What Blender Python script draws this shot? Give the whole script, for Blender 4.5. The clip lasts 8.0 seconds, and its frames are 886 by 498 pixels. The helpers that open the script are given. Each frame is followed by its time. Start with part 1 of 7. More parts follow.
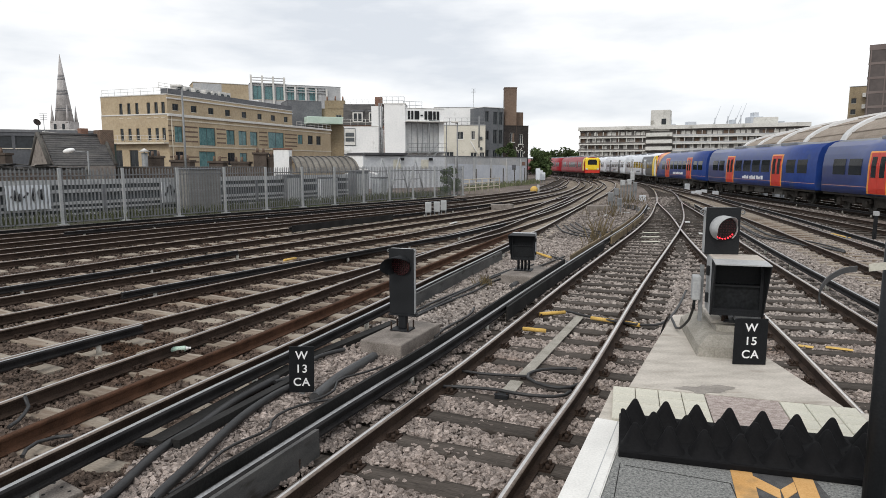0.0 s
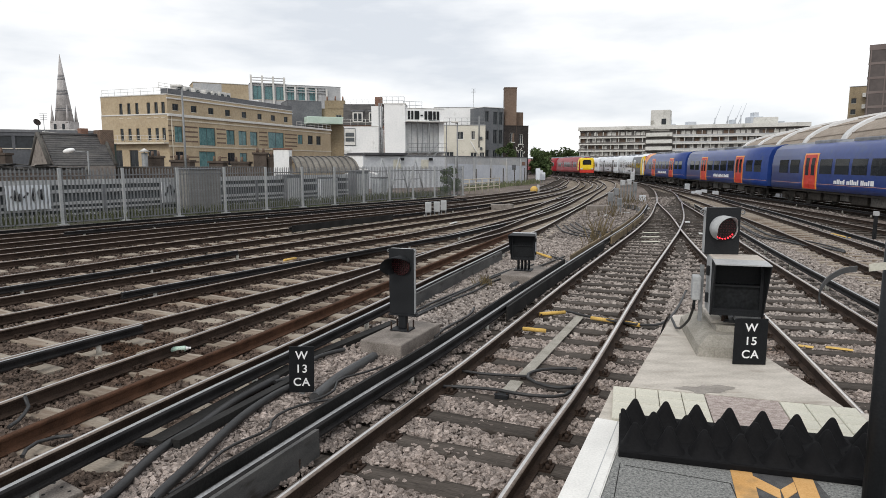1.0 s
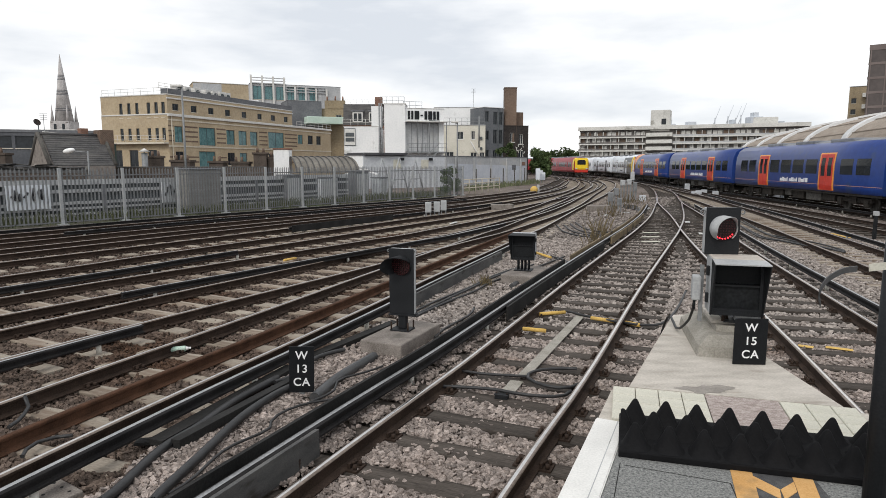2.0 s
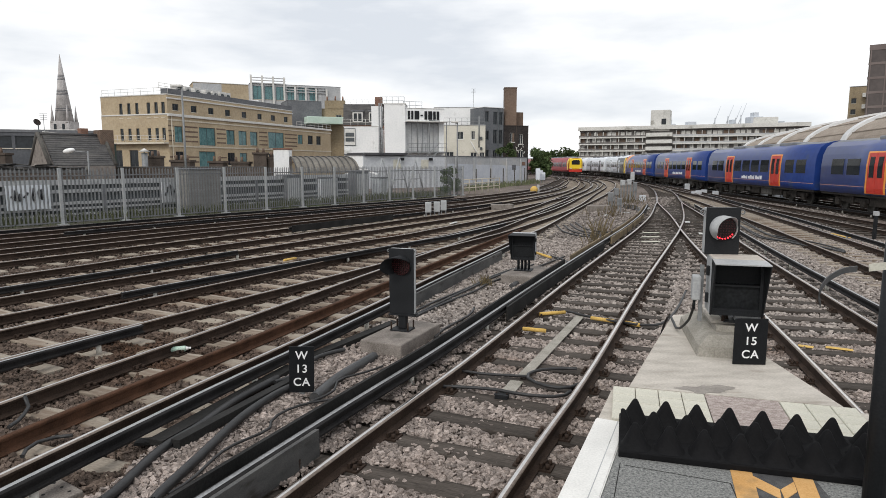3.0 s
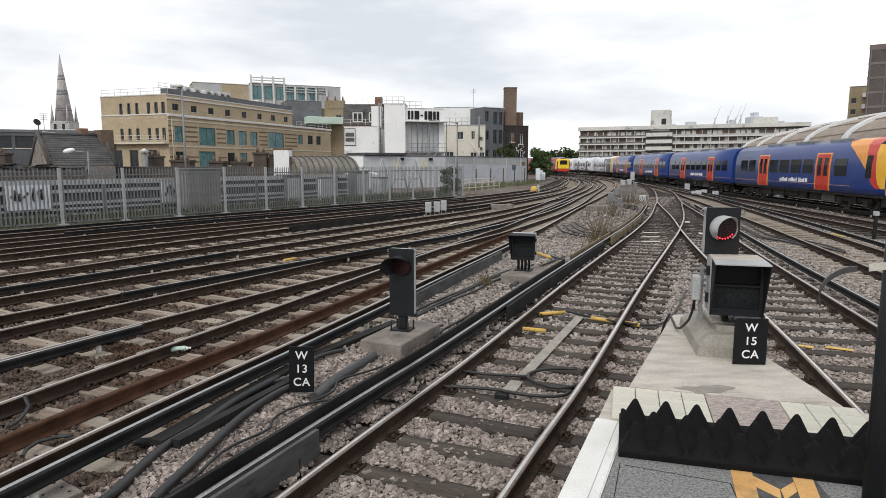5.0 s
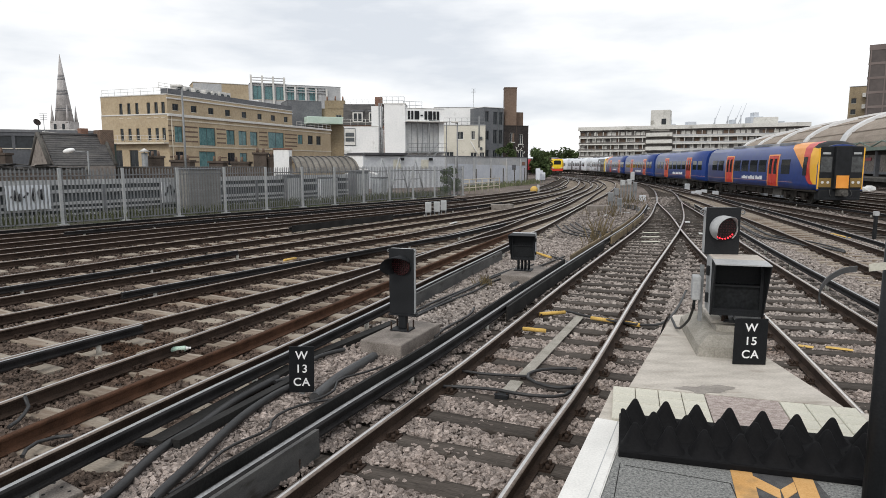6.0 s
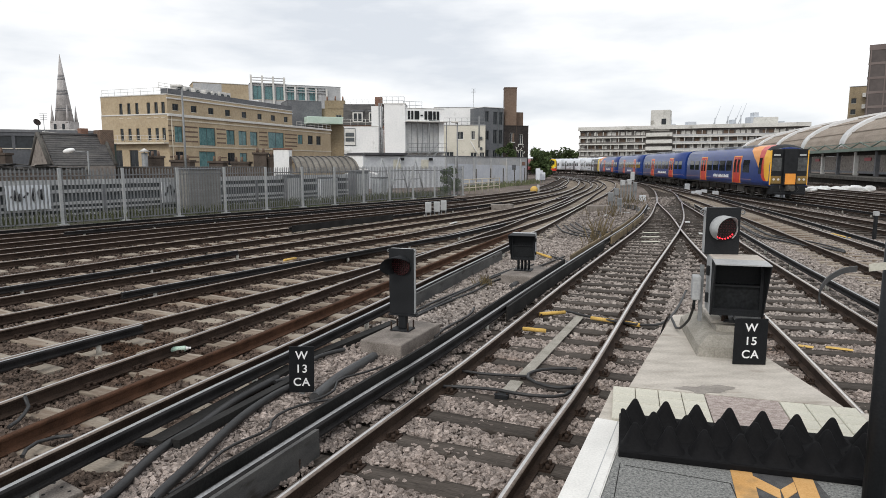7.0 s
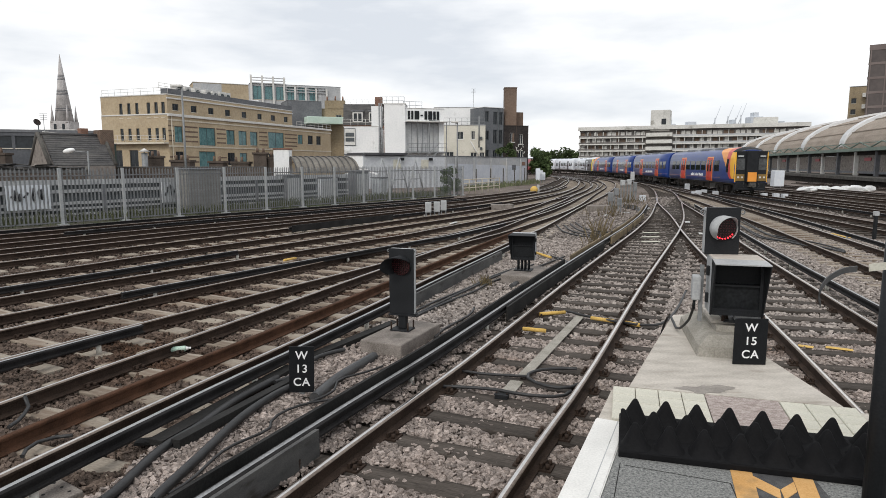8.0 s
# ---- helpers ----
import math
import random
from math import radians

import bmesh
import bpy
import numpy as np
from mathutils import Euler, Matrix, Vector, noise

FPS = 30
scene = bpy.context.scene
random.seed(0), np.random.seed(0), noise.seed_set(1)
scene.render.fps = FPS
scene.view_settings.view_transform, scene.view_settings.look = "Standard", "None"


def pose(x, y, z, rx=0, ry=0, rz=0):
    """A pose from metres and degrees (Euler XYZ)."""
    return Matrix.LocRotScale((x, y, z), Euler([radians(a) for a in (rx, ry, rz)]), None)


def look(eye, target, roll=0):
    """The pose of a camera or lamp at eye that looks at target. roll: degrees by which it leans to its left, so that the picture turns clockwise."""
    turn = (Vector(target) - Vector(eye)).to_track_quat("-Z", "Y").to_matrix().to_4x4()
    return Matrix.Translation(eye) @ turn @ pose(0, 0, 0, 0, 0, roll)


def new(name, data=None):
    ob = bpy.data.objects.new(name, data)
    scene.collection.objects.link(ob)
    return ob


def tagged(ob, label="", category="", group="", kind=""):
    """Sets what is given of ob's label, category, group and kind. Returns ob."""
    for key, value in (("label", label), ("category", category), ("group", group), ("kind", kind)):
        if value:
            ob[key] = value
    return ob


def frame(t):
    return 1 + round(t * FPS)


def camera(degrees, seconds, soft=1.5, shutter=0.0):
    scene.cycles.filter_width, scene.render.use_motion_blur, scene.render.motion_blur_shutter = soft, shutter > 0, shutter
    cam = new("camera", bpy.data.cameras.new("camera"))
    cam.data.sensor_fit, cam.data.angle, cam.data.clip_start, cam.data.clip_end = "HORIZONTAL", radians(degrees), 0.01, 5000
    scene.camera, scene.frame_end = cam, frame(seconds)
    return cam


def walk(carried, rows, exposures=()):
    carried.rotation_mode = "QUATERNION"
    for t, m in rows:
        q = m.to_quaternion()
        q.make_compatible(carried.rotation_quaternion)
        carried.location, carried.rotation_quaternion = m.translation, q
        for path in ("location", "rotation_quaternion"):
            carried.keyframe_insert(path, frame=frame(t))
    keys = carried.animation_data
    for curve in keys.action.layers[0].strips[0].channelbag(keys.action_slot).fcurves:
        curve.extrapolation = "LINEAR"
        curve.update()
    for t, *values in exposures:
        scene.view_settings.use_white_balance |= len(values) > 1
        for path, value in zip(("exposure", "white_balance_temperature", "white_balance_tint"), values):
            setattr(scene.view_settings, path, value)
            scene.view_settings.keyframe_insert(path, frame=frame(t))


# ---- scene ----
from collections import defaultdict

cam = camera(70, 8.0, soft=0.45)
EYE = pose(0, 0, 2.45, 90 - 7.68, 0, 0)
walk(cam, [(0.0, EYE), (8.0, EYE)])

# ---- world and sun: bright overcast ----
world = bpy.data.worlds.new("overcast")
scene.world = world
world.use_nodes = True
wn, wl = world.node_tree.nodes, world.node_tree.links
wn.clear()
w_out = wn.new("ShaderNodeOutputWorld")
w_bg = wn.new("ShaderNodeBackground")
w_sky = wn.new("ShaderNodeTexSky")
w_sky.sky_type, w_sky.sun_disc = "NISHITA", False
w_sky.sun_elevation, w_sky.sun_rotation = radians(39), radians(207)
w_dim = wn.new("ShaderNodeVectorMath")
w_dim.operation = "SCALE"
w_dim.inputs["Scale"].default_value = 0.10
w_co = wn.new("ShaderNodeTexCoord")
w_map = wn.new("ShaderNodeMapping")
w_map.inputs["Scale"].default_value = (1.6, 1.6, 6.5)
w_map.inputs["Location"].default_value = (0.35, 0.1, 0.2)
w_noise = wn.new("ShaderNodeTexNoise")
w_noise.inputs["Scale"].default_value = 1.7
w_noise.inputs["Detail"].default_value = 6
w_noise.inputs["Roughness"].default_value = 0.5
w_ramp = wn.new("ShaderNodeValToRGB")
w_ramp.color_ramp.elements[0].position, w_ramp.color_ramp.elements[0].color = 0.36, (0.77, 0.81, 0.87, 1)
w_ramp.color_ramp.elements[1].position, w_ramp.color_ramp.elements[1].color = 0.585, (1.16, 1.16, 1.16, 1)
w_mix = wn.new("ShaderNodeMixRGB")
w_mix.inputs["Fac"].default_value = 0.93
wl.new(w_co.outputs["Generated"], w_map.inputs["Vector"])
wl.new(w_map.outputs["Vector"], w_noise.inputs["Vector"])
wl.new(w_noise.outputs["Fac"], w_ramp.inputs["Fac"])
wl.new(w_sky.outputs["Color"], w_dim.inputs[0])
wl.new(w_dim.outputs["Vector"], w_mix.inputs["Color1"])
wl.new(w_ramp.outputs["Color"], w_mix.inputs["Color2"])
wl.new(w_mix.outputs["Color"], w_bg.inputs["Color"])
w_bg.inputs["Strength"].default_value = 1.0
wl.new(w_bg.outputs["Background"], w_out.inputs["Surface"])

sun_data = bpy.data.lights.new("sun", "SUN")
sun_data.energy, sun_data.angle, sun_data.color = 1.4, radians(20), (1.0, 0.96, 0.9)
sun = new("sun", sun_data)
sun.matrix_world = look((-30, -60, 55), (0, 0, 0))


# ---- materials ----
def surface(name, c1, c2, scale=8.0, rough=0.8, bump=0.3, metal=0.0, fine=60.0, dist=0.01, stretch=(1, 1, 1), stain=None, vary=0.0, spec=None):
    """A weathered surface: large blotches, fine grain, relief; vary: difference from piece to piece."""
    m = bpy.data.materials.new(name)
    m.use_nodes = True
    n, l = m.node_tree.nodes, m.node_tree.links
    b = n["Principled BSDF"]
    co = n.new("ShaderNodeTexCoord")
    mp = n.new("ShaderNodeMapping")
    mp.inputs["Scale"].default_value = stretch
    l.new(co.outputs["Object"], mp.inputs["Vector"])
    big, small = n.new("ShaderNodeTexNoise"), n.new("ShaderNodeTexNoise")
    for t, s, d in ((big, scale, 5), (small, fine, 4)):
        t.inputs["Scale"].default_value, t.inputs["Detail"].default_value = s, d
        l.new(mp.outputs["Vector"], t.inputs["Vector"])
    add = n.new("ShaderNodeMath")
    add.operation = "MULTIPLY_ADD"
    add.inputs[1].default_value = 0.6
    l.new(small.outputs["Fac"], add.inputs[0])
    sc = n.new("ShaderNodeMath")
    sc.operation = "MULTIPLY"
    sc.inputs[1].default_value = 0.6
    l.new(big.outputs["Fac"], sc.inputs[0])
    l.new(sc.outputs[0], add.inputs[2])
    ramp = n.new("ShaderNodeValToRGB")
    e = ramp.color_ramp.elements
    e[0].position, e[0].color = 0.42, (*c1, 1)
    e[1].position, e[1].color = 0.76, (*c2, 1)
    l.new(add.outputs[0], ramp.inputs["Fac"])
    col = ramp.outputs["Color"]
    if stain:
        st = n.new("ShaderNodeTexNoise")
        st.inputs["Scale"].default_value, st.inputs["Detail"].default_value = stain[1], 6
        l.new(mp.outputs["Vector"], st.inputs["Vector"])
        sr = n.new("ShaderNodeValToRGB")
        sr.color_ramp.elements[0].position, sr.color_ramp.elements[1].position = stain[2], stain[2] + 0.12
        l.new(st.outputs["Fac"], sr.inputs["Fac"])
        mx = n.new("ShaderNodeMixRGB")
        l.new(sr.outputs["Color"], mx.inputs["Fac"])
        l.new(col, mx.inputs["Color1"])
        mx.inputs["Color2"].default_value = (*stain[0], 1)
        col = mx.outputs["Color"]
    if vary:
        oi = n.new("ShaderNodeObjectInfo")
        ge = n.new("ShaderNodeNewGeometry")
        sm = n.new("ShaderNodeMath")
        sm.operation = "ADD"
        l.new(oi.outputs["Random"], sm.inputs[0])
        l.new(ge.outputs["Random Per Island"], sm.inputs[1])
        mr = n.new("ShaderNodeMapRange")
        mr.inputs["From Min"].default_value, mr.inputs["From Max"].default_value = 0.2, 1.8
        mr.inputs["To Min"].default_value, mr.inputs["To Max"].default_value = 1 - vary, 1 + vary
        l.new(sm.outputs[0], mr.inputs["Value"])
        hs = n.new("ShaderNodeHueSaturation")
        l.new(mr.outputs["Result"], hs.inputs["Value"])
        l.new(col, hs.inputs["Color"])
        col = hs.outputs["Color"]
    l.new(col, b.inputs["Base Color"])
    b.inputs["Roughness"].default_value, b.inputs["Metallic"].default_value = rough, metal
    b.inputs["Specular IOR Level"].default_value = spec if spec is not None else 0.16 if rough >= 0.55 else 0.45
    if bump:
        bp = n.new("ShaderNodeBump")
        bp.inputs["Strength"].default_value, bp.inputs["Distance"].default_value = bump, dist
        l.new(add.outputs[0], bp.inputs["Height"])
        l.new(bp.outputs["Normal"], b.inputs["Normal"])
    return m


def glow(name, colour, strength):
    m = bpy.data.materials.new(name)
    m.use_nodes = True
    b = m.node_tree.nodes["Principled BSDF"]
    b.inputs["Base Color"].default_value = (*colour, 1)
    b.inputs["Emission Color"].default_value = (*colour, 1)
    b.inputs["Emission Strength"].default_value = strength
    return m


def bricks(name, c1, c2, mortar, size=0.225, stretch=(1, 1, 1)):
    """Courses of brick for facades far off."""
    m = surface(name, c1, c2, 0.35, 0.9, 0.15, fine=3.0)
    n, l = m.node_tree.nodes, m.node_tree.links
    b = n["Principled BSDF"]
    col = b.inputs["Base Color"].links[0].from_socket
    co = n.new("ShaderNodeTexCoord")
    sep, com = n.new("ShaderNodeSeparateXYZ"), n.new("ShaderNodeCombineXYZ")
    ad = n.new("ShaderNodeMath")
    l.new(co.outputs["Object"], sep.inputs[0])
    l.new(sep.outputs["X"], ad.inputs[0])
    l.new(sep.outputs["Y"], ad.inputs[1])
    l.new(ad.outputs[0], com.inputs["X"])
    l.new(sep.outputs["Z"], com.inputs["Y"])
    br = n.new("ShaderNodeTexBrick")
    br.inputs["Scale"].default_value = 1.0
    br.inputs["Brick Width"].default_value, br.inputs["Row Height"].default_value = size, size / 3
    br.inputs["Mortar Size"].default_value = 0.008
    l.new(com.outputs[0], br.inputs["Vector"])
    l.new(col, br.inputs["Color1"])
    l.new(col, br.inputs["Color2"])
    br.inputs["Mortar"].default_value = (*mortar, 1)
    l.new(br.outputs["Color"], b.inputs["Base Color"])
    return m


M = {}
M["ground"] = surface("ballast_bed", (0.060, 0.050, 0.044), (0.26, 0.218, 0.192), 1.2, 0.95, 1.0, fine=22, dist=0.05, stain=((0.10, 0.079, 0.066), 0.25, 0.5))
M["stone"] = surface("ballast_stone", (0.118, 0.100, 0.090), (0.335, 0.285, 0.258), 6, 0.9, 0.3, fine=90, dist=0.004, vary=0.8, stain=((0.13, 0.085, 0.062), 0.35, 0.58))
M["stone_brown"] = surface("ballast_stone_brown", (0.055, 0.041, 0.034), (0.19, 0.145, 0.118), 6, 0.9, 0.3, fine=90, dist=0.004, vary=0.5, stain=((0.085, 0.05, 0.033), 0.3, 0.52))
M["stone_grey"] = surface("ballast_stone_grey", (0.15, 0.131, 0.119), (0.42, 0.372, 0.34), 6, 0.9, 0.3, fine=90, dist=0.004, vary=0.5)
M["rail"] = surface("rail_side_rust", (0.018, 0.012, 0.009), (0.056, 0.038, 0.029), 5, 0.85, 0.3, fine=70, dist=0.003)
M["rusty"] = surface("rail_rust", (0.040, 0.021, 0.013), (0.100, 0.050, 0.030), 5, 0.9, 0.3, fine=70, dist=0.003)
M["steel"] = surface("rail_head_steel", (0.50, 0.48, 0.455), (0.66, 0.64, 0.615), 1.2, 0.17, 0.0, metal=1.0, fine=9)
M["dull"] = surface("rail_head_dull", (0.13, 0.100, 0.080), (0.27, 0.22, 0.185), 3, 0.38, 0.05, metal=0.6, fine=30, dist=0.001)
M["wallpale"] = surface("pale_wall", (0.44, 0.46, 0.49), (0.58, 0.60, 0.62), 0.4, 0.85, 0.1, fine=4, stain=((0.34, 0.34, 0.34), 0.5, 0.6))
M["railgalv"] = surface("fence_rail_steel", (0.13, 0.135, 0.14), (0.22, 0.225, 0.23), 3, 0.6, 0.08, metal=0.2, fine=30, dist=0.001)
M["verge"] = surface("verge_earth", (0.045, 0.043, 0.033), (0.13, 0.125, 0.09), 0.7, 0.95, 0.8, fine=14, dist=0.05, stain=((0.07, 0.085, 0.04), 0.6, 0.5))
M["wallpaint"] = surface("wall_paint", (0.46, 0.49, 0.54), (0.58, 0.60, 0.64), 0.5, 0.85, 0.05, fine=4, stain=((0.38, 0.39, 0.41), 0.6, 0.62))
M["postgalv"] = surface("galvanised_post", (0.30, 0.315, 0.32), (0.44, 0.45, 0.455), 3, 0.55, 0.08, metal=0.3, fine=30, dist=0.001)
M["plinth"] = surface("plinth_concrete", (0.22, 0.205, 0.175), (0.38, 0.36, 0.32), 5, 0.9, 0.4, fine=70, dist=0.006, stain=((0.17, 0.165, 0.13), 4, 0.58))
M["damp"] = surface("damp_concrete", (0.22, 0.20, 0.18), (0.32, 0.295, 0.265), 9, 0.6, 0.2, fine=60, dist=0.003)
M["condtop"] = surface("conductor_top", (0.26, 0.26, 0.265), (0.46, 0.46, 0.46), 3, 0.42, 0.05, metal=0.9, fine=30, dist=0.001)
M["conductor"] = surface("conductor_side", (0.010, 0.0095, 0.010), (0.028, 0.026, 0.026), 4, 0.8, 0.2, fine=60, dist=0.003)
M["timber"] = surface("sleeper_timber", (0.025, 0.021, 0.018), (0.088, 0.075, 0.065), 3, 0.9, 0.7, fine=45, dist=0.012, stretch=(0.25, 2.4, 1), vary=0.3)
M["timber_pale"] = surface("sleeper_pale", (0.17, 0.145, 0.118), (0.36, 0.315, 0.26), 2, 0.9, 0.4, fine=50, dist=0.006, stretch=(0.4, 2, 1), vary=0.25, stain=((0.12, 0.08, 0.055), 1.2, 0.55))
M["concrete"] = surface("concrete", (0.37, 0.34, 0.30), (0.57, 0.53, 0.475), 5, 0.9, 0.4, fine=70, dist=0.004, stretch=(0.8, 2.2, 1), stain=((0.31, 0.275, 0.235), 2.2, 0.58))
M["block"] = surface("concrete_block", (0.135, 0.118, 0.105), (0.29, 0.26, 0.235), 4, 0.95, 0.5, fine=70, dist=0.006, stain=((0.11, 0.10, 0.09), 2.2, 0.56))
M["white"] = surface("white_edge_paint", (0.62, 0.615, 0.59), (0.78, 0.77, 0.74), 4, 0.7, 0.15, fine=90, dist=0.002, stain=((0.55, 0.53, 0.50), 3, 0.62))
M["tarmac"] = surface("platform_tarmac", (0.075, 0.078, 0.078), (0.30, 0.302, 0.29), 70, 0.9, 0.6, fine=120, dist=0.004, stain=((0.15, 0.15, 0.145), 6, 0.68))
M["paving"] = surface("cream_paving", (0.46, 0.45, 0.38), (0.62, 0.60, 0.52), 4, 0.85, 0.15, fine=90, dist=0.002, vary=0.06, stain=((0.37, 0.35, 0.30), 3, 0.60))
M["darktar"] = surface("dark_tarmac", (0.045, 0.045, 0.047), (0.115, 0.115, 0.115), 30, 0.9, 0.5, fine=180, dist=0.003)
M["pinkslab"] = surface("pink_slab", (0.20, 0.155, 0.14), (0.50, 0.44, 0.41), 30, 0.9, 0.8, fine=90, dist=0.006, stretch=(1, 2.5, 1))
M["orange"] = surface("orange_patch", (0.50, 0.27, 0.09), (0.66, 0.40, 0.17), 5, 0.85, 0.4, fine=130, dist=0.003, stain=((0.28, 0.18, 0.09), 4, 0.60))
M["rubber"] = surface("black_rubber", (0.005, 0.005, 0.0055), (0.010, 0.010, 0.011), 4, 0.75, 0.1, fine=90, dist=0.001, stain=((0.03, 0.03, 0.03), 30, 0.76), spec=0.10)
M["sigblack"] = surface("black_paint", (0.011, 0.012, 0.0135), (0.022, 0.0235, 0.026), 3, 0.55, 0.05, fine=80, dist=0.001)
M["signdark"] = surface("sign_black", (0.007, 0.008, 0.009), (0.013, 0.014, 0.016), 3, 0.5, 0.0, fine=80, spec=0.15)
M["siggrey"] = surface("grey_paint", (0.33, 0.34, 0.35), (0.47, 0.48, 0.48), 3, 0.55, 0.05, fine=60, dist=0.001, stain=((0.24, 0.235, 0.22), 5, 0.62))
M["lettering"] = surface("white_lettering", (0.72, 0.73, 0.74), (0.82, 0.82, 0.82), 3, 0.6, 0.0)
M["lens"] = surface("red_lens", (0.014, 0.004, 0.005), (0.026, 0.007, 0.008), 40, 0.25, 0.1, fine=60, dist=0.002)
M["lamp"] = glow("red_led", (1.0, 0.02, 0.03), 5.0)
M["ledoff"] = surface("led_off", (0.06, 0.01, 0.014), (0.09, 0.016, 0.02), 30, 0.3, 0.0)
M["screen"] = surface("dark_screen", (0.010, 0.011, 0.012), (0.024, 0.026, 0.028), 5, 0.22, 0.05, fine=40, dist=0.002, spec=0.2)
M["galv"] = surface("galvanised_steel", (0.165, 0.173, 0.178), (0.275, 0.283, 0.288), 3, 0.55, 0.08, metal=0.3, fine=30, dist=0.001, vary=0.12)
M["cable"] = surface("black_cable", (0.012, 0.012, 0.013), (0.03, 0.03, 0.031), 6, 0.5, 0.1, fine=60, dist=0.001)
M["duct"] = surface("grey_duct", (0.035, 0.036, 0.038), (0.065, 0.065, 0.066), 6, 0.5, 0.1, fine=60, dist=0.001)
M["board"] = surface("grey_board", (0.055, 0.055, 0.056), (0.13, 0.128, 0.124), 2, 0.75, 0.35, fine=60, dist=0.004, stretch=(1, 1, 3), stain=((0.045, 0.04, 0.036), 2.5, 0.58))
M["boarddark"] = surface("dark_board", (0.011, 0.011, 0.011), (0.032, 0.031, 0.030), 2, 0.75, 0.3, fine=60, dist=0.004)
M["tanboard"] = surface("tan_board", (0.13, 0.098, 0.058), (0.26, 0.205, 0.13), 2, 0.8, 0.3, fine=50, dist=0.004, stain=((0.06, 0.05, 0.04), 1.5, 0.56))
M["yellow"] = surface("yellow_paint", (0.50, 0.31, 0.07), (0.68, 0.46, 0.15), 5, 0.7, 0.15, fine=60, dist=0.002, stain=((0.25, 0.17, 0.07), 7, 0.6))
M["porcelain"] = surface("insulator", (0.55, 0.53, 0.48), (0.7, 0.68, 0.62), 10, 0.4, 0.0)
M["glass"] = surface("dark_glass", (0.012, 0.015, 0.018), (0.03, 0.036, 0.042), 2, 0.10, 0.0, fine=6, spec=0.28)
M["trainglass"] = surface("train_glass", (0.008, 0.010, 0.012), (0.018, 0.022, 0.026), 2, 0.10, 0.0, fine=6, spec=0.14)
M["cabglass"] = surface("cab_glass", (0.035, 0.038, 0.039), (0.085, 0.09, 0.092), 2, 0.12, 0.0, fine=6)
M["grass"] = surface("grass_blades", (0.065, 0.082, 0.042), (0.17, 0.18, 0.105), 2, 0.8, 0.0, fine=8, vary=0.4)
M["teal"] = surface("teal_glass", (0.06, 0.14, 0.15), (0.14, 0.27, 0.28), 0.8, 0.1, 0.0, fine=3)
M["frame"] = surface("window_frame", (0.55, 0.54, 0.51), (0.7, 0.69, 0.66), 4, 0.6, 0.0)
M["framedark"] = surface("window_frame_dark", (0.06, 0.07, 0.075), (0.12, 0.13, 0.135), 4, 0.6, 0.0)
M["yellowbrick"] = bricks("yellow_brick", (0.34, 0.26, 0.165), (0.51, 0.41, 0.275), (0.43, 0.375, 0.29))
M["redbrick"] = bricks("red_brick", (0.14, 0.07, 0.05), (0.25, 0.125, 0.085), (0.24, 0.2, 0.17))
M["brownbrick"] = bricks("brown_brick", (0.10, 0.066, 0.05), (0.20, 0.135, 0.10), (0.2, 0.17, 0.14))
M["sootbrick"] = bricks("soot_brick", (0.045, 0.036, 0.031), (0.11, 0.085, 0.07), (0.12, 0.105, 0.09))
M["stockbrick"] = bricks("stock_brick", (0.19, 0.145, 0.09), (0.35, 0.28, 0.18), (0.28, 0.24, 0.18))
M["sandstone"] = surface("pale_stone", (0.50, 0.45, 0.36), (0.64, 0.59, 0.49), 0.7, 0.85, 0.1, fine=5)
M["spire"] = surface("spire_stone", (0.30, 0.285, 0.28), (0.56, 0.54, 0.53), 0.5, 0.9, 0.3, fine=2.5)
M["whitewall"] = surface("white_render", (0.74, 0.75, 0.75), (0.86, 0.86, 0.85), 0.5, 0.8, 0.05, fine=5, stain=((0.52, 0.52, 0.50), 0.7, 0.62))
M["creamwall"] = surface("cream_render", (0.56, 0.53, 0.45), (0.68, 0.65, 0.57), 0.5, 0.85, 0.05, fine=5, stain=((0.44, 0.41, 0.35), 0.8, 0.62))
M["greywall"] = surface("grey_render", (0.36, 0.37, 0.38), (0.50, 0.505, 0.51), 0.5, 0.85, 0.1, fine=4, stain=((0.47, 0.46, 0.44), 0.5, 0.58))
M["darkwall"] = surface("dark_grey_render", (0.075, 0.08, 0.09), (0.125, 0.13, 0.14), 0.5, 0.8, 0.05, fine=5)
M["midwall"] = surface("mid_grey_render", (0.105, 0.112, 0.122), (0.165, 0.172, 0.182), 0.5, 0.8, 0.05, fine=5)
M["blackwall"] = surface("soot_black_brick", (0.02, 0.018, 0.018), (0.06, 0.052, 0.048), 0.6, 0.9, 0.1, fine=5)
M["slate"] = surface("roof_slate", (0.055, 0.055, 0.058), (0.13, 0.125, 0.12), 0.8, 0.75, 0.5, fine=7, dist=0.05, stretch=(1, 1, 4))
M["leadgrey"] = surface("grey_cladding", (0.11, 0.115, 0.125), (0.18, 0.185, 0.195), 0.5, 0.6, 0.05, fine=3)
M["flatroof"] = surface("flat_roof", (0.05, 0.05, 0.055), (0.10, 0.10, 0.105), 0.6, 0.85, 0.1, fine=6)
M["canopysheet"] = surface("weathered_sheet", (0.12, 0.11, 0.098), (0.23, 0.215, 0.19), 0.8, 0.8, 0.2, fine=6, dist=0.02)
M["tankgreen"] = surface("tank_green", (0.02, 0.04, 0.033), (0.045, 0.07, 0.058), 2, 0.6, 0.05)
M["kioskgrey"] = surface("kiosk_paint", (0.16, 0.155, 0.145), (0.25, 0.245, 0.235), 1.2, 0.8, 0.1, fine=8)
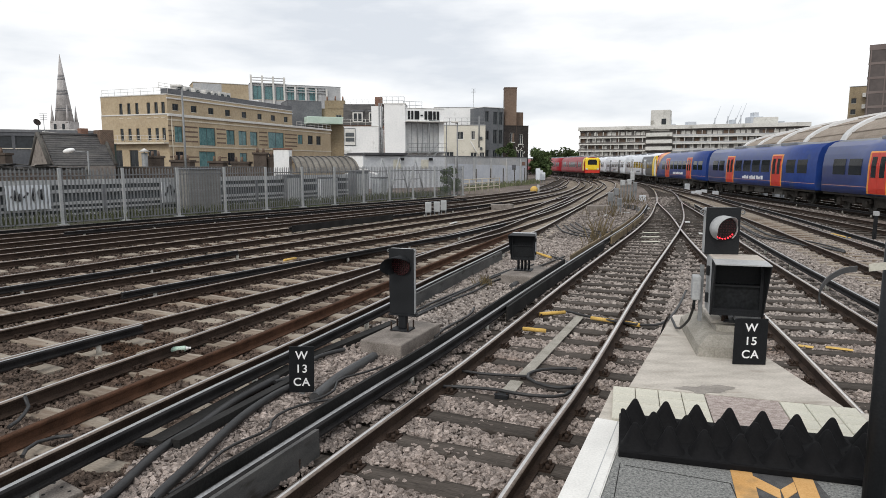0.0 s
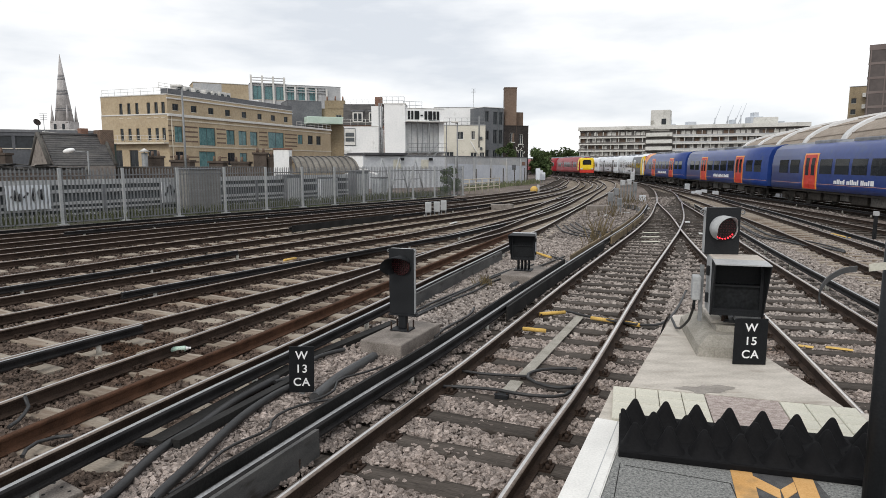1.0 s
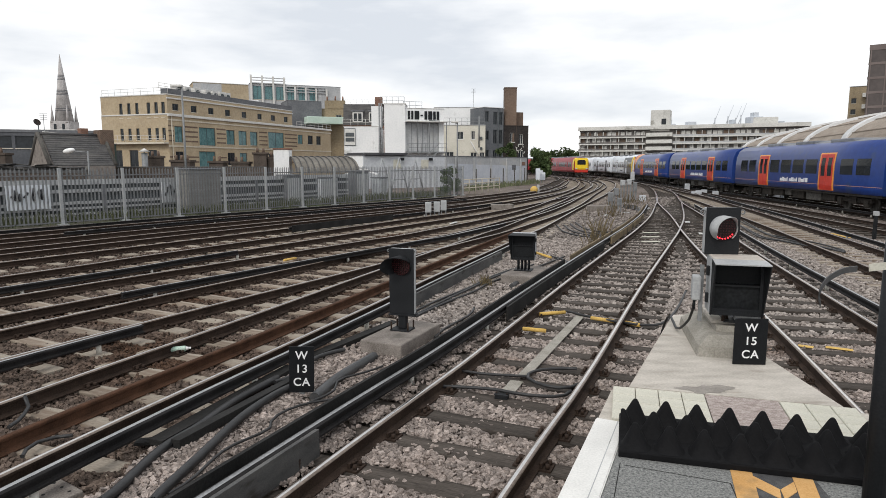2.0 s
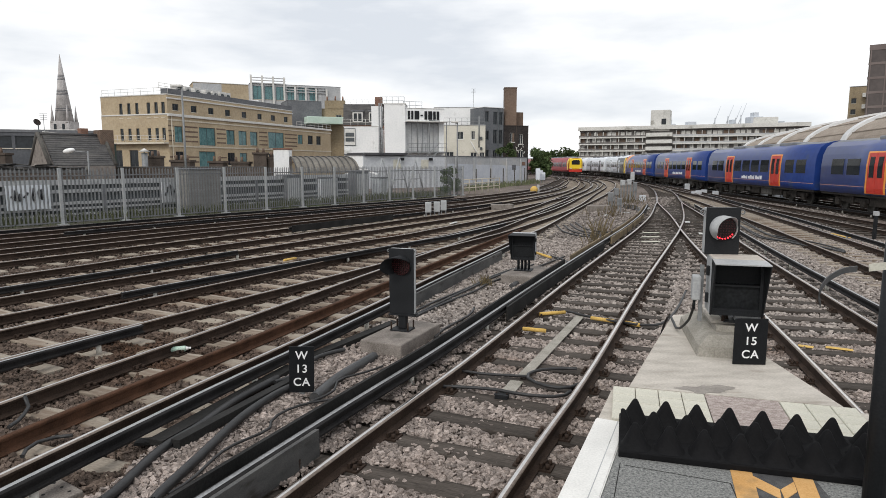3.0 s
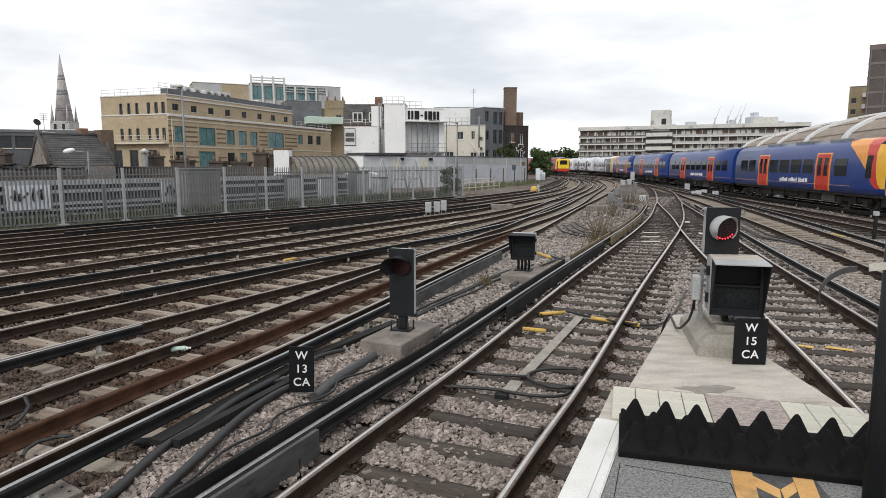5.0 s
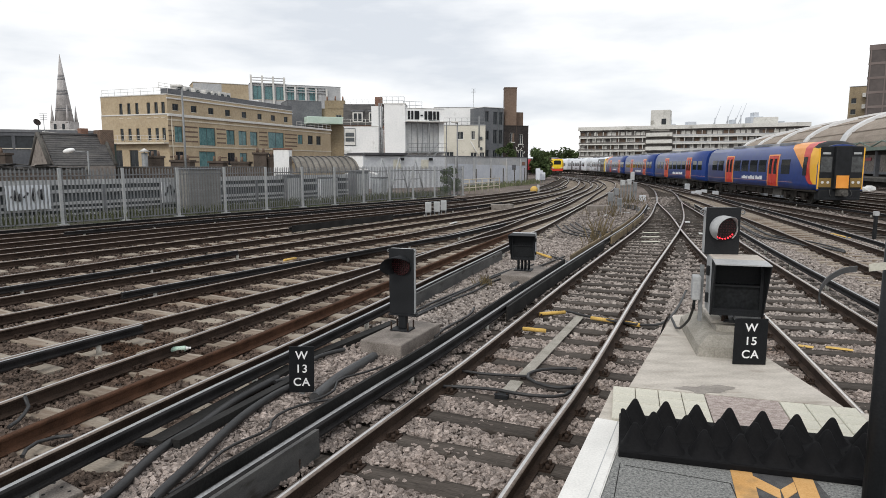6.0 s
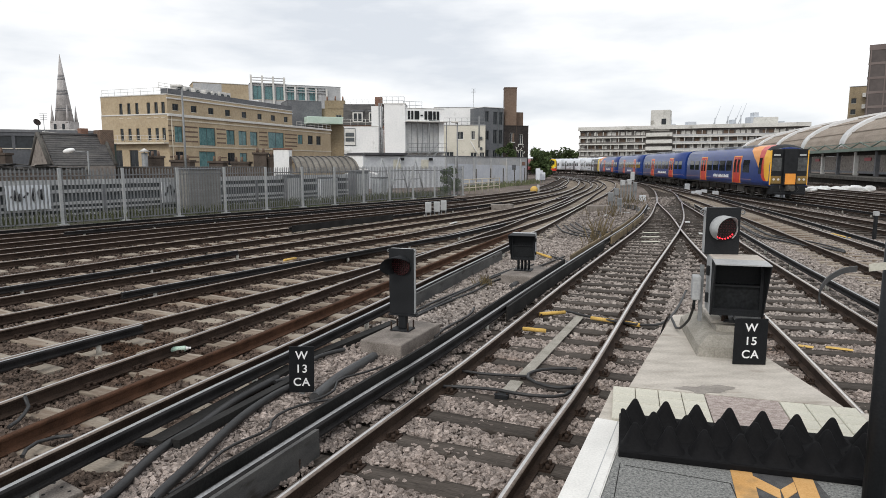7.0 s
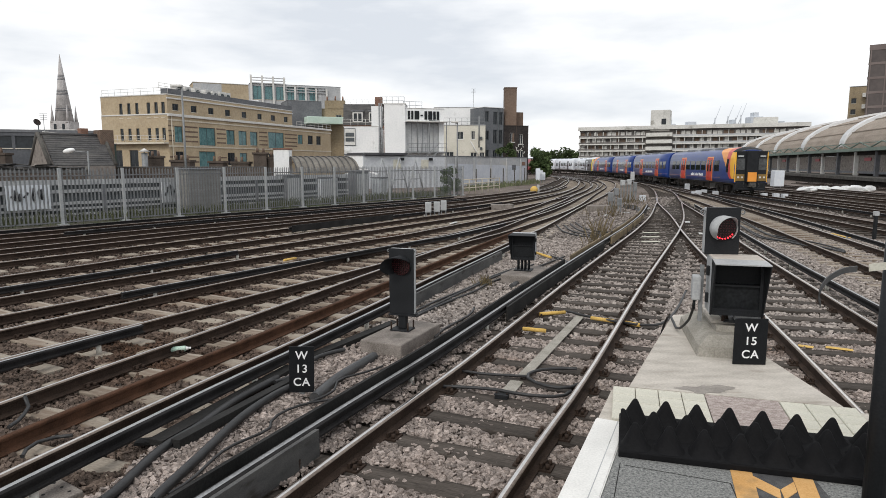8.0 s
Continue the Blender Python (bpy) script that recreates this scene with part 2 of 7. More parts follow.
M["copper"] = surface("pale_green_canopy", (0.42, 0.55, 0.47), (0.58, 0.68, 0.60), 0.5, 0.6, 0.0)
M["flats"] = surface("flats_concrete", (0.50, 0.50, 0.47), (0.66, 0.65, 0.62), 0.25, 0.9, 0.05, fine=2, stain=((0.30, 0.29, 0.26), 0.3, 0.6))
# dark grey of the flats, with the balconies' recess shade put into it
M["flatsdark"] = surface("flats_dark_and_shade", (0.10, 0.095, 0.093), (0.22, 0.205, 0.195), 0.4, 0.9, 0.05, fine=1.2)
M["shed"] = surface("shed_roof", (0.24, 0.20, 0.165), (0.36, 0.31, 0.26), 0.3, 0.85, 0.5, fine=3, dist=0.06, stretch=(1, 1, 5))
M["rib"] = surface("shed_rib", (0.55, 0.56, 0.57), (0.70, 0.70, 0.70), 0.5, 0.7, 0.0)
M["greensteel"] = surface("green_steel", (0.13, 0.17, 0.145), (0.22, 0.27, 0.235), 0.6, 0.7, 0.05)
M["tower"] = surface("tower_cladding", (0.05, 0.040, 0.038), (0.085, 0.07, 0.066), 0.2, 0.5, 0.0, fine=1)
M["towerband"] = surface("tower_band", (0.13, 0.105, 0.10), (0.19, 0.16, 0.15), 0.3, 0.8, 0.0)
M["blue"] = surface("train_blue", (0.011, 0.033, 0.165), (0.019, 0.052, 0.225), 0.4, 0.3, 0.03, fine=3, dist=0.004, stain=((0.03, 0.055, 0.16), 1.2, 0.6))
M["navy"] = surface("train_navy", (0.010, 0.014, 0.07), (0.018, 0.024, 0.10), 0.4, 0.35, 0.0, fine=3)
M["trainred"] = surface("train_red", (0.48, 0.030, 0.018), (0.62, 0.05, 0.03), 0.5, 0.35, 0.0, fine=3)
M["maroon"] = surface("train_maroon", (0.24, 0.006, 0.014), (0.33, 0.010, 0.020), 0.5, 0.42, 0.0, fine=3)
M["trainorange"] = surface("train_orange", (0.72, 0.26, 0.03), (0.82, 0.34, 0.06), 0.5, 0.35, 0.0, fine=3)
M["trainyellow"] = surface("train_yellow", (0.80, 0.55, 0.02), (0.88, 0.64, 0.04), 0.5, 0.35, 0.0, fine=3)
M["trainwhite"] = surface("train_white", (0.62, 0.66, 0.72), (0.74, 0.77, 0.80), 0.4, 0.35, 0.0, fine=3)
M["traingrey"] = surface("train_dark_grey", (0.045, 0.05, 0.058), (0.08, 0.085, 0.092), 0.4, 0.4, 0.0, fine=3)
M["trainroof"] = surface("train_roof", (0.16, 0.17, 0.19), (0.27, 0.28, 0.30), 0.4, 0.7, 0.05, fine=3)
M["under"] = surface("underframe_grime", (0.012, 0.011, 0.010), (0.048, 0.042, 0.036), 1.5, 0.9, 0.3, fine=9, dist=0.02)
M["undergrey"] = surface("underframe_grey", (0.045, 0.043, 0.040), (0.125, 0.118, 0.107), 1.5, 0.85, 0.2, fine=9, dist=0.01)
M["pinstripe"] = surface("salmon_line", (0.42, 0.20, 0.15), (0.52, 0.27, 0.20), 2, 0.5, 0.0)
M["amber"] = surface("train_amber", (0.74, 0.38, 0.03), (0.84, 0.47, 0.05), 0.5, 0.35, 0.0, fine=3)
M["lampgold"] = surface("lamp_panel_gold", (0.15, 0.09, 0.025), (0.25, 0.155, 0.04), 3, 0.5, 0.0)
M["headlamp"] = surface("headlamp", (0.5, 0.5, 0.48), (0.7, 0.7, 0.68), 5, 0.2, 0.0)
M["leaf"] = surface("foliage", (0.024, 0.044, 0.015), (0.085, 0.115, 0.045), 0.9, 0.7, 0.0, fine=8, vary=0.4)
M["dryleaf"] = surface("dry_stalks", (0.10, 0.075, 0.04), (0.20, 0.16, 0.09), 2, 0.8, 0.0, fine=8, vary=0.3)
M["bark"] = surface("bark", (0.05, 0.04, 0.03), (0.10, 0.08, 0.06), 6, 0.9, 0.3)
# aerial haze is mixed into this pale colour of far cranes and towers
M["crane"] = surface("haze_tint_grey", (0.50, 0.54, 0.58), (0.58, 0.61, 0.65), 0.1, 0.9, 0.0)
M["graphite"] = surface("spray_paint", (0.03, 0.032, 0.036), (0.07, 0.072, 0.078), 6, 0.8, 0.0)
M["bag"] = surface("plastic_bag", (0.55, 0.57, 0.58), (0.75, 0.75, 0.74), 8, 0.5, 0.4, fine=30, dist=0.01)


# ---- mesh helpers ----
def part(name, bm, material, parent=None, label="", smooth=False):
    me = bpy.data.meshes.new(name)
    bm.to_mesh(me)
    bm.free()
    if smooth:
        me.shade_smooth()
    for m in material if isinstance(material, (list, tuple)) else [material]:
        me.materials.append(M[m] if isinstance(m, str) else m)
    ob = new(name, me)
    if parent:
        ob.parent = parent
    if label:
        tagged(ob, label)
    return ob


def thing(name, label, category, at=None, group="", kind=""):
    ob = new(name)
    ob.matrix_basis = at or Matrix.Identity(4)
    return tagged(ob, label, category, group, kind)


def bx(bm, x0, x1, y0, y1, z0, z1, m=None, mat=0):
    vs = [bm.verts.new(((m @ Vector(p)) if m else p)) for p in
          ((x0, y0, z0), (x1, y0, z0), (x1, y1, z0), (x0, y1, z0), (x0, y0, z1), (x1, y0, z1), (x1, y1, z1), (x0, y1, z1))]
    fs = []
    for f in ((3, 2, 1, 0), (4, 5, 6, 7), (0, 1, 5, 4), (1, 2, 6, 5), (2, 3, 7, 6), (3, 0, 4, 7)):
        q = bm.faces.new([vs[i] for i in f])
        q.material_index = mat
        fs.append(q)
    return fs


def box(x0, x1, y0, y1, z0, z1, bevel=0.0, m=None):
    bm = bmesh.new()
    bx(bm, x0, x1, y0, y1, z0, z1, m)
    if bevel:
        bmesh.ops.bevel(bm, geom=bm.edges[:], offset=bevel, segments=2, affect="EDGES", profile=0.5)
    return bm


def cyl(bm, p, q, r, r2=None, n=12, mat=0):
    """A closed round bar from p to q."""
    p, q = Vector(p), Vector(q)
    r2 = r if r2 is None else r2
    rot = (q - p).to_track_quat("Z", "Y").to_matrix()
    ring = [[bm.verts.new(c + rot @ Vector((math.cos(2 * math.pi * i / n) * k, math.sin(2 * math.pi * i / n) * k, 0))) for i in range(n)] for c, k in ((p, r), (q, max(r2, 1e-4)))]
    for i in range(n):
        f = bm.faces.new((ring[0][i], ring[0][(i + 1) % n], ring[1][(i + 1) % n], ring[1][i]))
        f.material_index, f.smooth = mat, True
    bm.faces.new(ring[0][::-1]).material_index = mat
    bm.faces.new(ring[1]).material_index = mat


def rod(p, q, r, r2=None, n=12):
    bm = bmesh.new()
    cyl(bm, p, q, r, r2, n)
    return bm


def spline(pts, step=1.0, first=None):
    """Evenly spaced points on a smooth curve through pts."""
    p = [Vector((*a, 0)) if len(a) == 2 else Vector(a) for a in pts]
    p = [2 * p[0] - p[1]] + p + [2 * p[-1] - p[-2]]
    fine = []
    for i in range(1, len(p) - 2):
        a, b, c, d = p[i - 1:i + 3]
        k = max(4, int((c - b).length / step * 4))
        for j in range(k):
            t = j / k
            fine.append(0.5 * (2 * b + (c - a) * t + (2 * a - 5 * b + 4 * c - d) * t * t + (3 * b - a - 3 * c + d) * t ** 3))
    fine.append(p[-2])
    out, left = [fine[0]], first or step
    for a, b in zip(fine, fine[1:]):
        seg = (b - a).length
        while seg >= left > 0:
            a = a.lerp(b, left / seg)
            out.append(a.copy())
            seg, left = (b - a).length, step
        left -= seg
    return out


def frames(path):
    """Each point of a path with the unit vector to its right."""
    res = []
    for i, p in enumerate(path):
        d = path[min(i + 1, len(path) - 1)] - path[max(i - 1, 0)]
        d.z = 0
        d.normalize()
        res.append((p, Vector((d.y, -d.x, 0)), d))
    return res


def sweep(bm, path, profile, shift=0.0, lift=0.0, tops=(), closed=True, smooth=False, worn=()):
    """Profile (right, up) carried along a path; tops, worn: sides of the profile with materials 1 and 2."""
    rings = [[bm.verts.new(p + r * (shift + u) + Vector((0, 0, lift + v))) for u, v in profile] for p, r, d in frames(path)]
    n = len(profile)
    for a, b in zip(rings, rings[1:]):
        for i in range(n if closed else n - 1):
            f = bm.faces.new((a[i], a[(i + 1) % n], b[(i + 1) % n], b[i]))
            f.material_index = 1 if i in tops else 2 if i in worn else 0
            f.smooth = smooth or i in tops or i in worn
    if closed:
        bm.faces.new(rings[0])
        bm.faces.new(rings[-1][::-1])


def tube(pts, r, n=8, step=0.15):
    bm = bmesh.new()
    prof = [(math.cos(-2 * math.pi * i / n) * r, math.sin(-2 * math.pi * i / n) * r) for i in range(n)]
    sweep(bm, spline(pts, step), prof, smooth=True)
    return bm


RAIL = [(-0.070, -0.159), (-0.070, -0.148), (-0.012, -0.125), (-0.010, -0.050), (-0.036, -0.036), (-0.036, -0.014), (-0.030, -0.005), (-0.014, -0.0010), (0.0, 0.0),
        (0.014, -0.0010), (0.030, -0.005), (0.036, -0.014), (0.036, -0.036), (0.010, -0.050), (0.012, -0.125), (0.070, -0.148), (0.070, -0.159)]
COND = [(-0.060, -0.12), (-0.060, -0.10), (-0.022, -0.085), (-0.022, -0.045), (-0.05, -0.035), (-0.05, -0.012), (-0.022, 0.0),
        (0.022, 0.0), (0.05, -0.012), (0.05, -0.035), (0.022, -0.045), (0.022, -0.085), (0.060, -0.10), (0.060, -0.12)]

# ---- ground ----
bm = bmesh.new()
bmesh.ops.create_grid(bm, x_segments=2, y_segments=2, size=2500)
bmesh.ops.translate(bm, verts=bm.verts[:], vec=(0, 1500, -0.24))
tagged(part("ground", bm, "ground"), "grey-brown stone ballast bed of the railway", "ground", kind="structure")

# ---- tracks: centre lines in plan ----
PLAN = {
    "A": [(-4.5, -5), (-0.4, 4.4), (1.06, 7.6), (3.36, 12.97), (6.60, 20.3), (8.15, 23.85), (10.4, 29.35), (12.8, 35.9), (16.45, 46.3), (21.2, 61.8), (25.3, 78), (28.0, 95), (28.7, 112), (28.5, 131), (27.0, 160), (23, 190)],
    "B": [(1.9, -5), (4.93, 5.96), (5.97, 9.85), (7.86, 17.0), (9.6, 23.2), (11.65, 30.1), (14.7, 41.1), (17.6, 50.0), (21.3, 61.8)],
    "T1": [(-7.6, -5), (-4.23, 5.02), (-2.9, 8.6), (-2.05, 10.9), (-1.0, 13.8), (0.35, 17.4), (2.2, 22.3), (3.37, 25.3), (7.2, 36.6), (12.9, 53), (18.2, 70), (22.3, 86), (24.6, 100), (25.2, 115), (24.9, 131), (23.6, 150), (20.5, 180)],
    "T2": [(-11.5, -3), (-5.88, 8.91), (-3.05, 14.3), (-1.55, 17.2), (0.1, 20.4), (2.3, 24.9), (6.7, 36.0), (12.0, 53), (17.2, 70), (20.6, 86), (22.2, 100), (22.7, 115), (22.3, 131), (20.5, 152), (17.0, 180)],
    "T3": [(-14.0, 0), (-7.47, 11.2), (-6.0, 13.6), (-3.7, 17.1), (-1.9, 19.9), (0.0, 23.0), (4.9, 33.5), (10.3, 50), (15.2, 66), (18.8, 81), (21.0, 96), (21.9, 112), (21.6, 131)],
    "T4": [(-17.5, -1), (-9.0, 13.45), (-7.4, 16.5), (-4.8, 21.2), (-0.9, 28.0), (2.2, 33.5), (9.4, 50), (14.2, 65), (17.8, 80), (20.6, 95), (22.0, 110), (22.3, 130)],
    "T5": [(-21.0, 1), (-11.6, 16.4), (-9.5, 19.8), (-6.4, 24.9), (-1.0, 33.5), (2.9, 40.5), (9.4, 55), (13.4, 68), (16.8, 82), (19.8, 97), (21.8, 112), (22.4, 130)],
    "T6": [(-26.5, 3), (-15.0, 21.3), (-12.2, 25.8), (-8.0, 31.8), (-1.2, 41.2), (2.8, 47.4), (8.6, 60), (12.6, 74), (15.9, 88), (18.9, 100), (21.2, 112), (22.5, 125)],
    "T7": [(-18.5, 10.5), (-13.2, 18.9), (-10.9, 22.8), (-7.2, 28.3), (-1.1, 37.4), (2.85, 44.0), (9.0, 57.5), (13.0, 70.5)],
    "C": [(5.7, -5), (8.6, 5.9), (11.75, 17.8), (14.5, 28.5), (18.9, 47), (22.4, 62), (25.9, 80), (28.4, 98), (28.9, 115)],
    "E": [(13.2, -5), (17.5, 26), (20.4, 46), (23.6, 66), (26.6, 86), (28.9, 106), (29.6, 125), (29.5, 145)],
    "D": [(17.6, -8), (20.6, 17), (23.25, 40), (26.45, 70), (28.65, 91), (31.0, 111), (32.5, 131), (32.9, 151), (32.2, 172), (30.2, 192), (26.5, 214), (20.0, 240), (11, 265)],
    "F": [(21.0, -5), (24.4, 26), (27.2, 52), (30.2, 80), (33.4, 108), (35.5, 131), (36.0, 160)],
    "G": [(25.5, -5), (28.3, 26), (31.3, 52), (34.0, 80), (36.8, 108), (38.8, 131), (39.4, 160)],
    "I": [(30.0, 0), (33.2, 30), (36.6, 56), (40.4, 84), (43.0, 110)],
    "J": [(36.0, 5), (40.2, 36), (44.5, 62), (48.5, 86)],
}
TRACK = {k: spline(v, 0.7) for k, v in PLAN.items()}
TRACK["A"] = spline(PLAN["A"], 0.672, sum(1 for p in spline(PLAN["A"], 0.004) if p.y < 5.533) * 0.004 % 0.672)
bm = bmesh.new()
bx(bm, -1.3, 1.3, -0.128, 0.128, -0.3, -0.168)
bmesh.ops.bevel(bm, geom=bm.edges[:], offset=0.012, segments=1, affect="EDGES")
sleeper_mesh = {}
for key in ("timber", "timber_pale"):
    sleeper_mesh[key] = bpy.data.meshes.new("sleeper")
    bm.to_mesh(sleeper_mesh[key])
    sleeper_mesh[key].materials.append(M[key])
bm.free()
# rail chair: base plate, jaws, spring clip, screws
bm = bmesh.new()
bx(bm, -0.17, 0.17, -0.085, 0.085, -0.172, -0.150)
for s in (-1, 1):
    bx(bm, s * 0.078 - 0.012, s * 0.078 + 0.012, -0.06, 0.06, -0.152, -0.105)
    for y in (-0.045, 0.045):
        cyl(bm, (s * 0.132, y, -0.152), (s * 0.132, y, -0.110), 0.019, n=6)
    cyl(bm, (s * 0.062, -0.05, -0.125), (s * 0.112, 0.02, -0.108), 0.012, n=6)
    cyl(bm, (s * 0.112, 0.02, -0.108), (s * 0.065, 0.06, -0.122), 0.012, n=6)
chair_mesh = bpy.data.meshes.new("rail_chair")
bm.to_mesh(chair_mesh)
bm.free()
chair_mesh.materials.append(M["rail"])
# track key: sleeper, head of the left and right rail, nearest stretch with single sleepers (metres ahead)
STYLE = {"A": ("timber", "steel", "steel", 34), "B": ("timber", "steel", "steel", 26), "T1": ("timber_pale", "steel", "steel", 30), "T2": ("timber_pale", "steel", "steel", 30),
         "T3": ("timber_pale", "steel", "steel", 30), "T4": ("timber_pale", "steel", "steel", 30), "T5": ("timber_pale", "steel", "steel", 32), "T6": ("timber", "steel", "steel", 30),
         "T7": ("timber_pale", "steel", "steel", 30), "C": ("timber_pale", "dull", "steel", 32), "E": ("timber", "dull", "steel", 34), "D": ("timber", "steel", "steel", 40), "F": ("timber", "steel", "dull", 0),
         "G": ("timber", "dull", "steel", 0), "I": ("timber", "steel", "dull", 0), "J": ("timber", "dull", "dull", 0)}


def posed(p, r, d, z=0.0):
    m = Matrix.Identity(4)
    m.col[0].xyz, m.col[1].xyz, m.col[3].xyz = r, d, p + Vector((0, 0, z))
    return m


tracks = {}
for key, path in TRACK.items():
    wood, hl, hr, near = STYLE[key]
    track = thing("railway_track", "running line of steel rails on %s sleepers in ballast" % ("dark timber" if wood == "timber" else "pale worn"), "railway track", group="station throat tracks", kind="structure")
    tracks[key] = track
    far = bmesh.new()
    for i, (p, r, d) in enumerate(frames(path)):
        if key == "B" and p.y > 40 or p.y > 125:
            continue
        m = posed(p, r, d) @ Matrix.Rotation(random.uniform(-0.015, 0.015), 4, "Z")
        if 2.5 < p.y < near:
            ob = new("sleeper", sleeper_mesh[wood])
            ob.parent, ob.matrix_basis = track, m
            if p.y < 20:
                for s in (-0.752, 0.752):
                    ob = new("rail_chair", chair_mesh)
                    ob.parent, ob.matrix_basis = track, m @ Matrix.Translation((s, 0, 0))
        else:
            bx(far, -1.3, 1.3, -0.128, 0.128, -0.3, -0.168, m)
    tagged(part("sleepers", far, wood, track), kind="stuff")
    for s, head in ((-0.752, hl), (0.752, hr)):
        bm = bmesh.new()
        sweep(bm, path, RAIL, s, tops=(7, 8), worn=(5, 6, 9, 10))
        part("rail", bm, ["rail", head, "dull"], track)


def stretch(key, y0, y1):
    return [p for p in TRACK[key] if y0 <= p.y <= y1]


# single rusty rail laid inside the nearest left-hand track
bm = bmesh.new()
sweep(bm, stretch("T1", -4, 24), RAIL, 0.08, -0.002, tops=(5, 6, 7))
part("guard_rail", bm, ["rusty", "rusty"], tracks["T1"], "rust-brown guard rail")


# ---- conductor rails with pots and boards ----
def conductor(key, side, y0, y1, boards=()):
    rail = thing("conductor_rail", "dark third rail on pale insulator pots beside a track", "conductor rail", group="conductor rails", kind="structure")
    path = stretch(key, y0, y1)
    bm = bmesh.new()
    sweep(bm, path, COND, side * 1.165, 0.09, tops=(6,))
    part("rail", bm, ["conductor", "condtop"], rail)
    for p, r, d in frames(path)[1::4]:
        if p.y < 40:
            bm = bmesh.new()
            c = p + r * side * 1.165
            cyl(bm, c + Vector((0, 0, -0.168)), c + Vector((0, 0, -0.035)), 0.040, 0.034, 8)
            part("insulator", bm, "porcelain", rail)
    for off, b0, b1, z0, z1, mat in boards:
        bm = bmesh.new()
        w = 0.019
        sweep(bm, stretch(key, b0, b1), [(-w, z0), (-w, z1), (w, z1), (w, z0)], side * 1.165 + off)
        part("board", bm, mat, rail, "weathered protective board along the rail")


conductor("A", -1, -4, 37, ((0.13, -4, 5.05, -0.13, 0.12, "board"), (0.13, 9.6, 19, -0.12, 0.11, "boarddark"), (-0.13, -4, 15, -0.10, 0.14, "boarddark"), (-0.13, 15, 37, -0.10, 0.14, "tanboard"), (0.13, 19.2, 30, -0.10, 0.12, "tanboard")))
conductor("T1", 1, -4, 19.5, ((0.14, 11.2, 17.5, -0.13, 0.10, "board"),))
conductor("T2", 1, -2, 9.7)
conductor("B", 1, -4, 38)
conductor("C", 1, 5, 50)
conductor("T4", 1, 5, 18)
conductor("T3", 1, 12, 26)
conductor("T6", 1, 22, 44)
conductor("T6", -1, 5, 46)
conductor("T5", 1, 24, 40, ((0.14, 24, 30, -0.1, 0.15, "boarddark"),))
conductor("D", -1, 5, 90)

# ---- platform end ----
PZ = 0.915
ea, eb = Vector((math.sin(radians(23.4)), math.cos(radians(23.4)), 0)), Vector((math.sin(radians(15)), math.cos(radians(15)), 0))


def slab(poly, z0, z1, bevel=0.0):
    bm = bmesh.new()
    lo, hi = [bm.verts.new((*p, z0)) for p in poly], [bm.verts.new((*p, z1)) for p in poly]
    bm.faces.new(lo[::-1]), bm.faces.new(hi)
    n = len(poly)
    for i in range(n):
        bm.faces.new((lo[i], lo[(i + 1) % n], hi[(i + 1) % n], hi[i]))
    bmesh.ops.recalc_face_normals(bm, faces=bm.faces[:])
    if bevel:
        bmesh.ops.bevel(bm, geom=bm.edges[:], offset=bevel, segments=2, affect="EDGES")
    return bm


def le(y, off=0.0):
    """The platform's edge beside track A at y, off metres inwards."""
    return (-0.66 + off / math.cos(radians(23.4)) + y * math.tan(radians(23.4)), y)


def ri(y, off=0.0):
    return (1.66 - off + y * math.tan(radians(15)), y)


plat = thing("platform", "tarmac platform end with white edge and cream paving", "platform", kind="structure")
part("surface", slab([le(-6, 0.185), ri(-6), ri(3.15), le(3.51, 0.185)], -0.3, PZ), "tarmac", plat)
part("edge_coping", slab([le(-6), le(-6, 0.182), le(3.60, 0.182), le(3.68)], -0.3, PZ + 0.006, 0.006), "white", plat, "white-painted coping along the edge")
part("bed", slab([le(3.685), le(3.515, 0.185), ri(3.155), ri(3.82), le(4.24)], -0.3, PZ - 0.03), "concrete", plat)
part("apron", slab([(1.29, 4.25), (2.37, 6.4), (2.78, 6.4), (2.63, 5.1), (2.585, 3.87)], -0.3, PZ - 0.012, 0.015), "concrete", plat, "pale concrete apron beyond the platform")

# ---- palisade fence ----
FA, FB = Vector((-24.5, 12.9, 0)), Vector((1.5, 50.2, 0))
fence = thing("palisade_fence", "galvanised steel palisade fence with pointed pales", "fence", kind="structure")
fd = (FB - FA).normalized()
fn = Vector((fd.y, -fd.x, 0))
fm = posed(FA, fd, Vector((-fd.y, fd.x, 0)))
flen = (FB - FA).length
pale = bmesh.new()
for x0, x1, y in ((-0.034, -0.012, 0.0), (-0.012, 0.012, -0.014), (0.012, 0.034, 0.0)):
    bx(pale, x0, x1, y - 0.002, y + 0.002, 0.03, 2.27 if y else 2.21)
pale_me = bpy.data.meshes.new("pale")
pale.to_mesh(pale_me)
pale.free()
pale_me.materials.append(M["galv"])
post_me = bpy.data.meshes.new("post")
bm = box(-0.055, 0.055, -0.13, -0.03, -0.25, 2.27, 0.004)
bx(bm, -0.19, 0.19, -0.22, 0.06, -0.05, 0.015)
bm.to_mesh(post_me)
bm.free()
post_me.materials.append(M["postgalv"])
x = 0.0
rest = bmesh.new()
while x < flen:
    i = round(x / 0.155)
    if x > flen - 42:
        ob = new("pale", pale_me)
        ob.parent, ob.matrix_basis = fence, fm @ pose(x, 0, random.uniform(-0.01, 0.01), 0, random.uniform(-0.5, 0.5), 0)
    else:
        bx(rest, x - 0.034, x + 0.034, -0.016, 0.0, 0.05, 2.24, fm)
    x += 0.155
tagged(part("pales", rest, "galv", fence), kind="stuff")
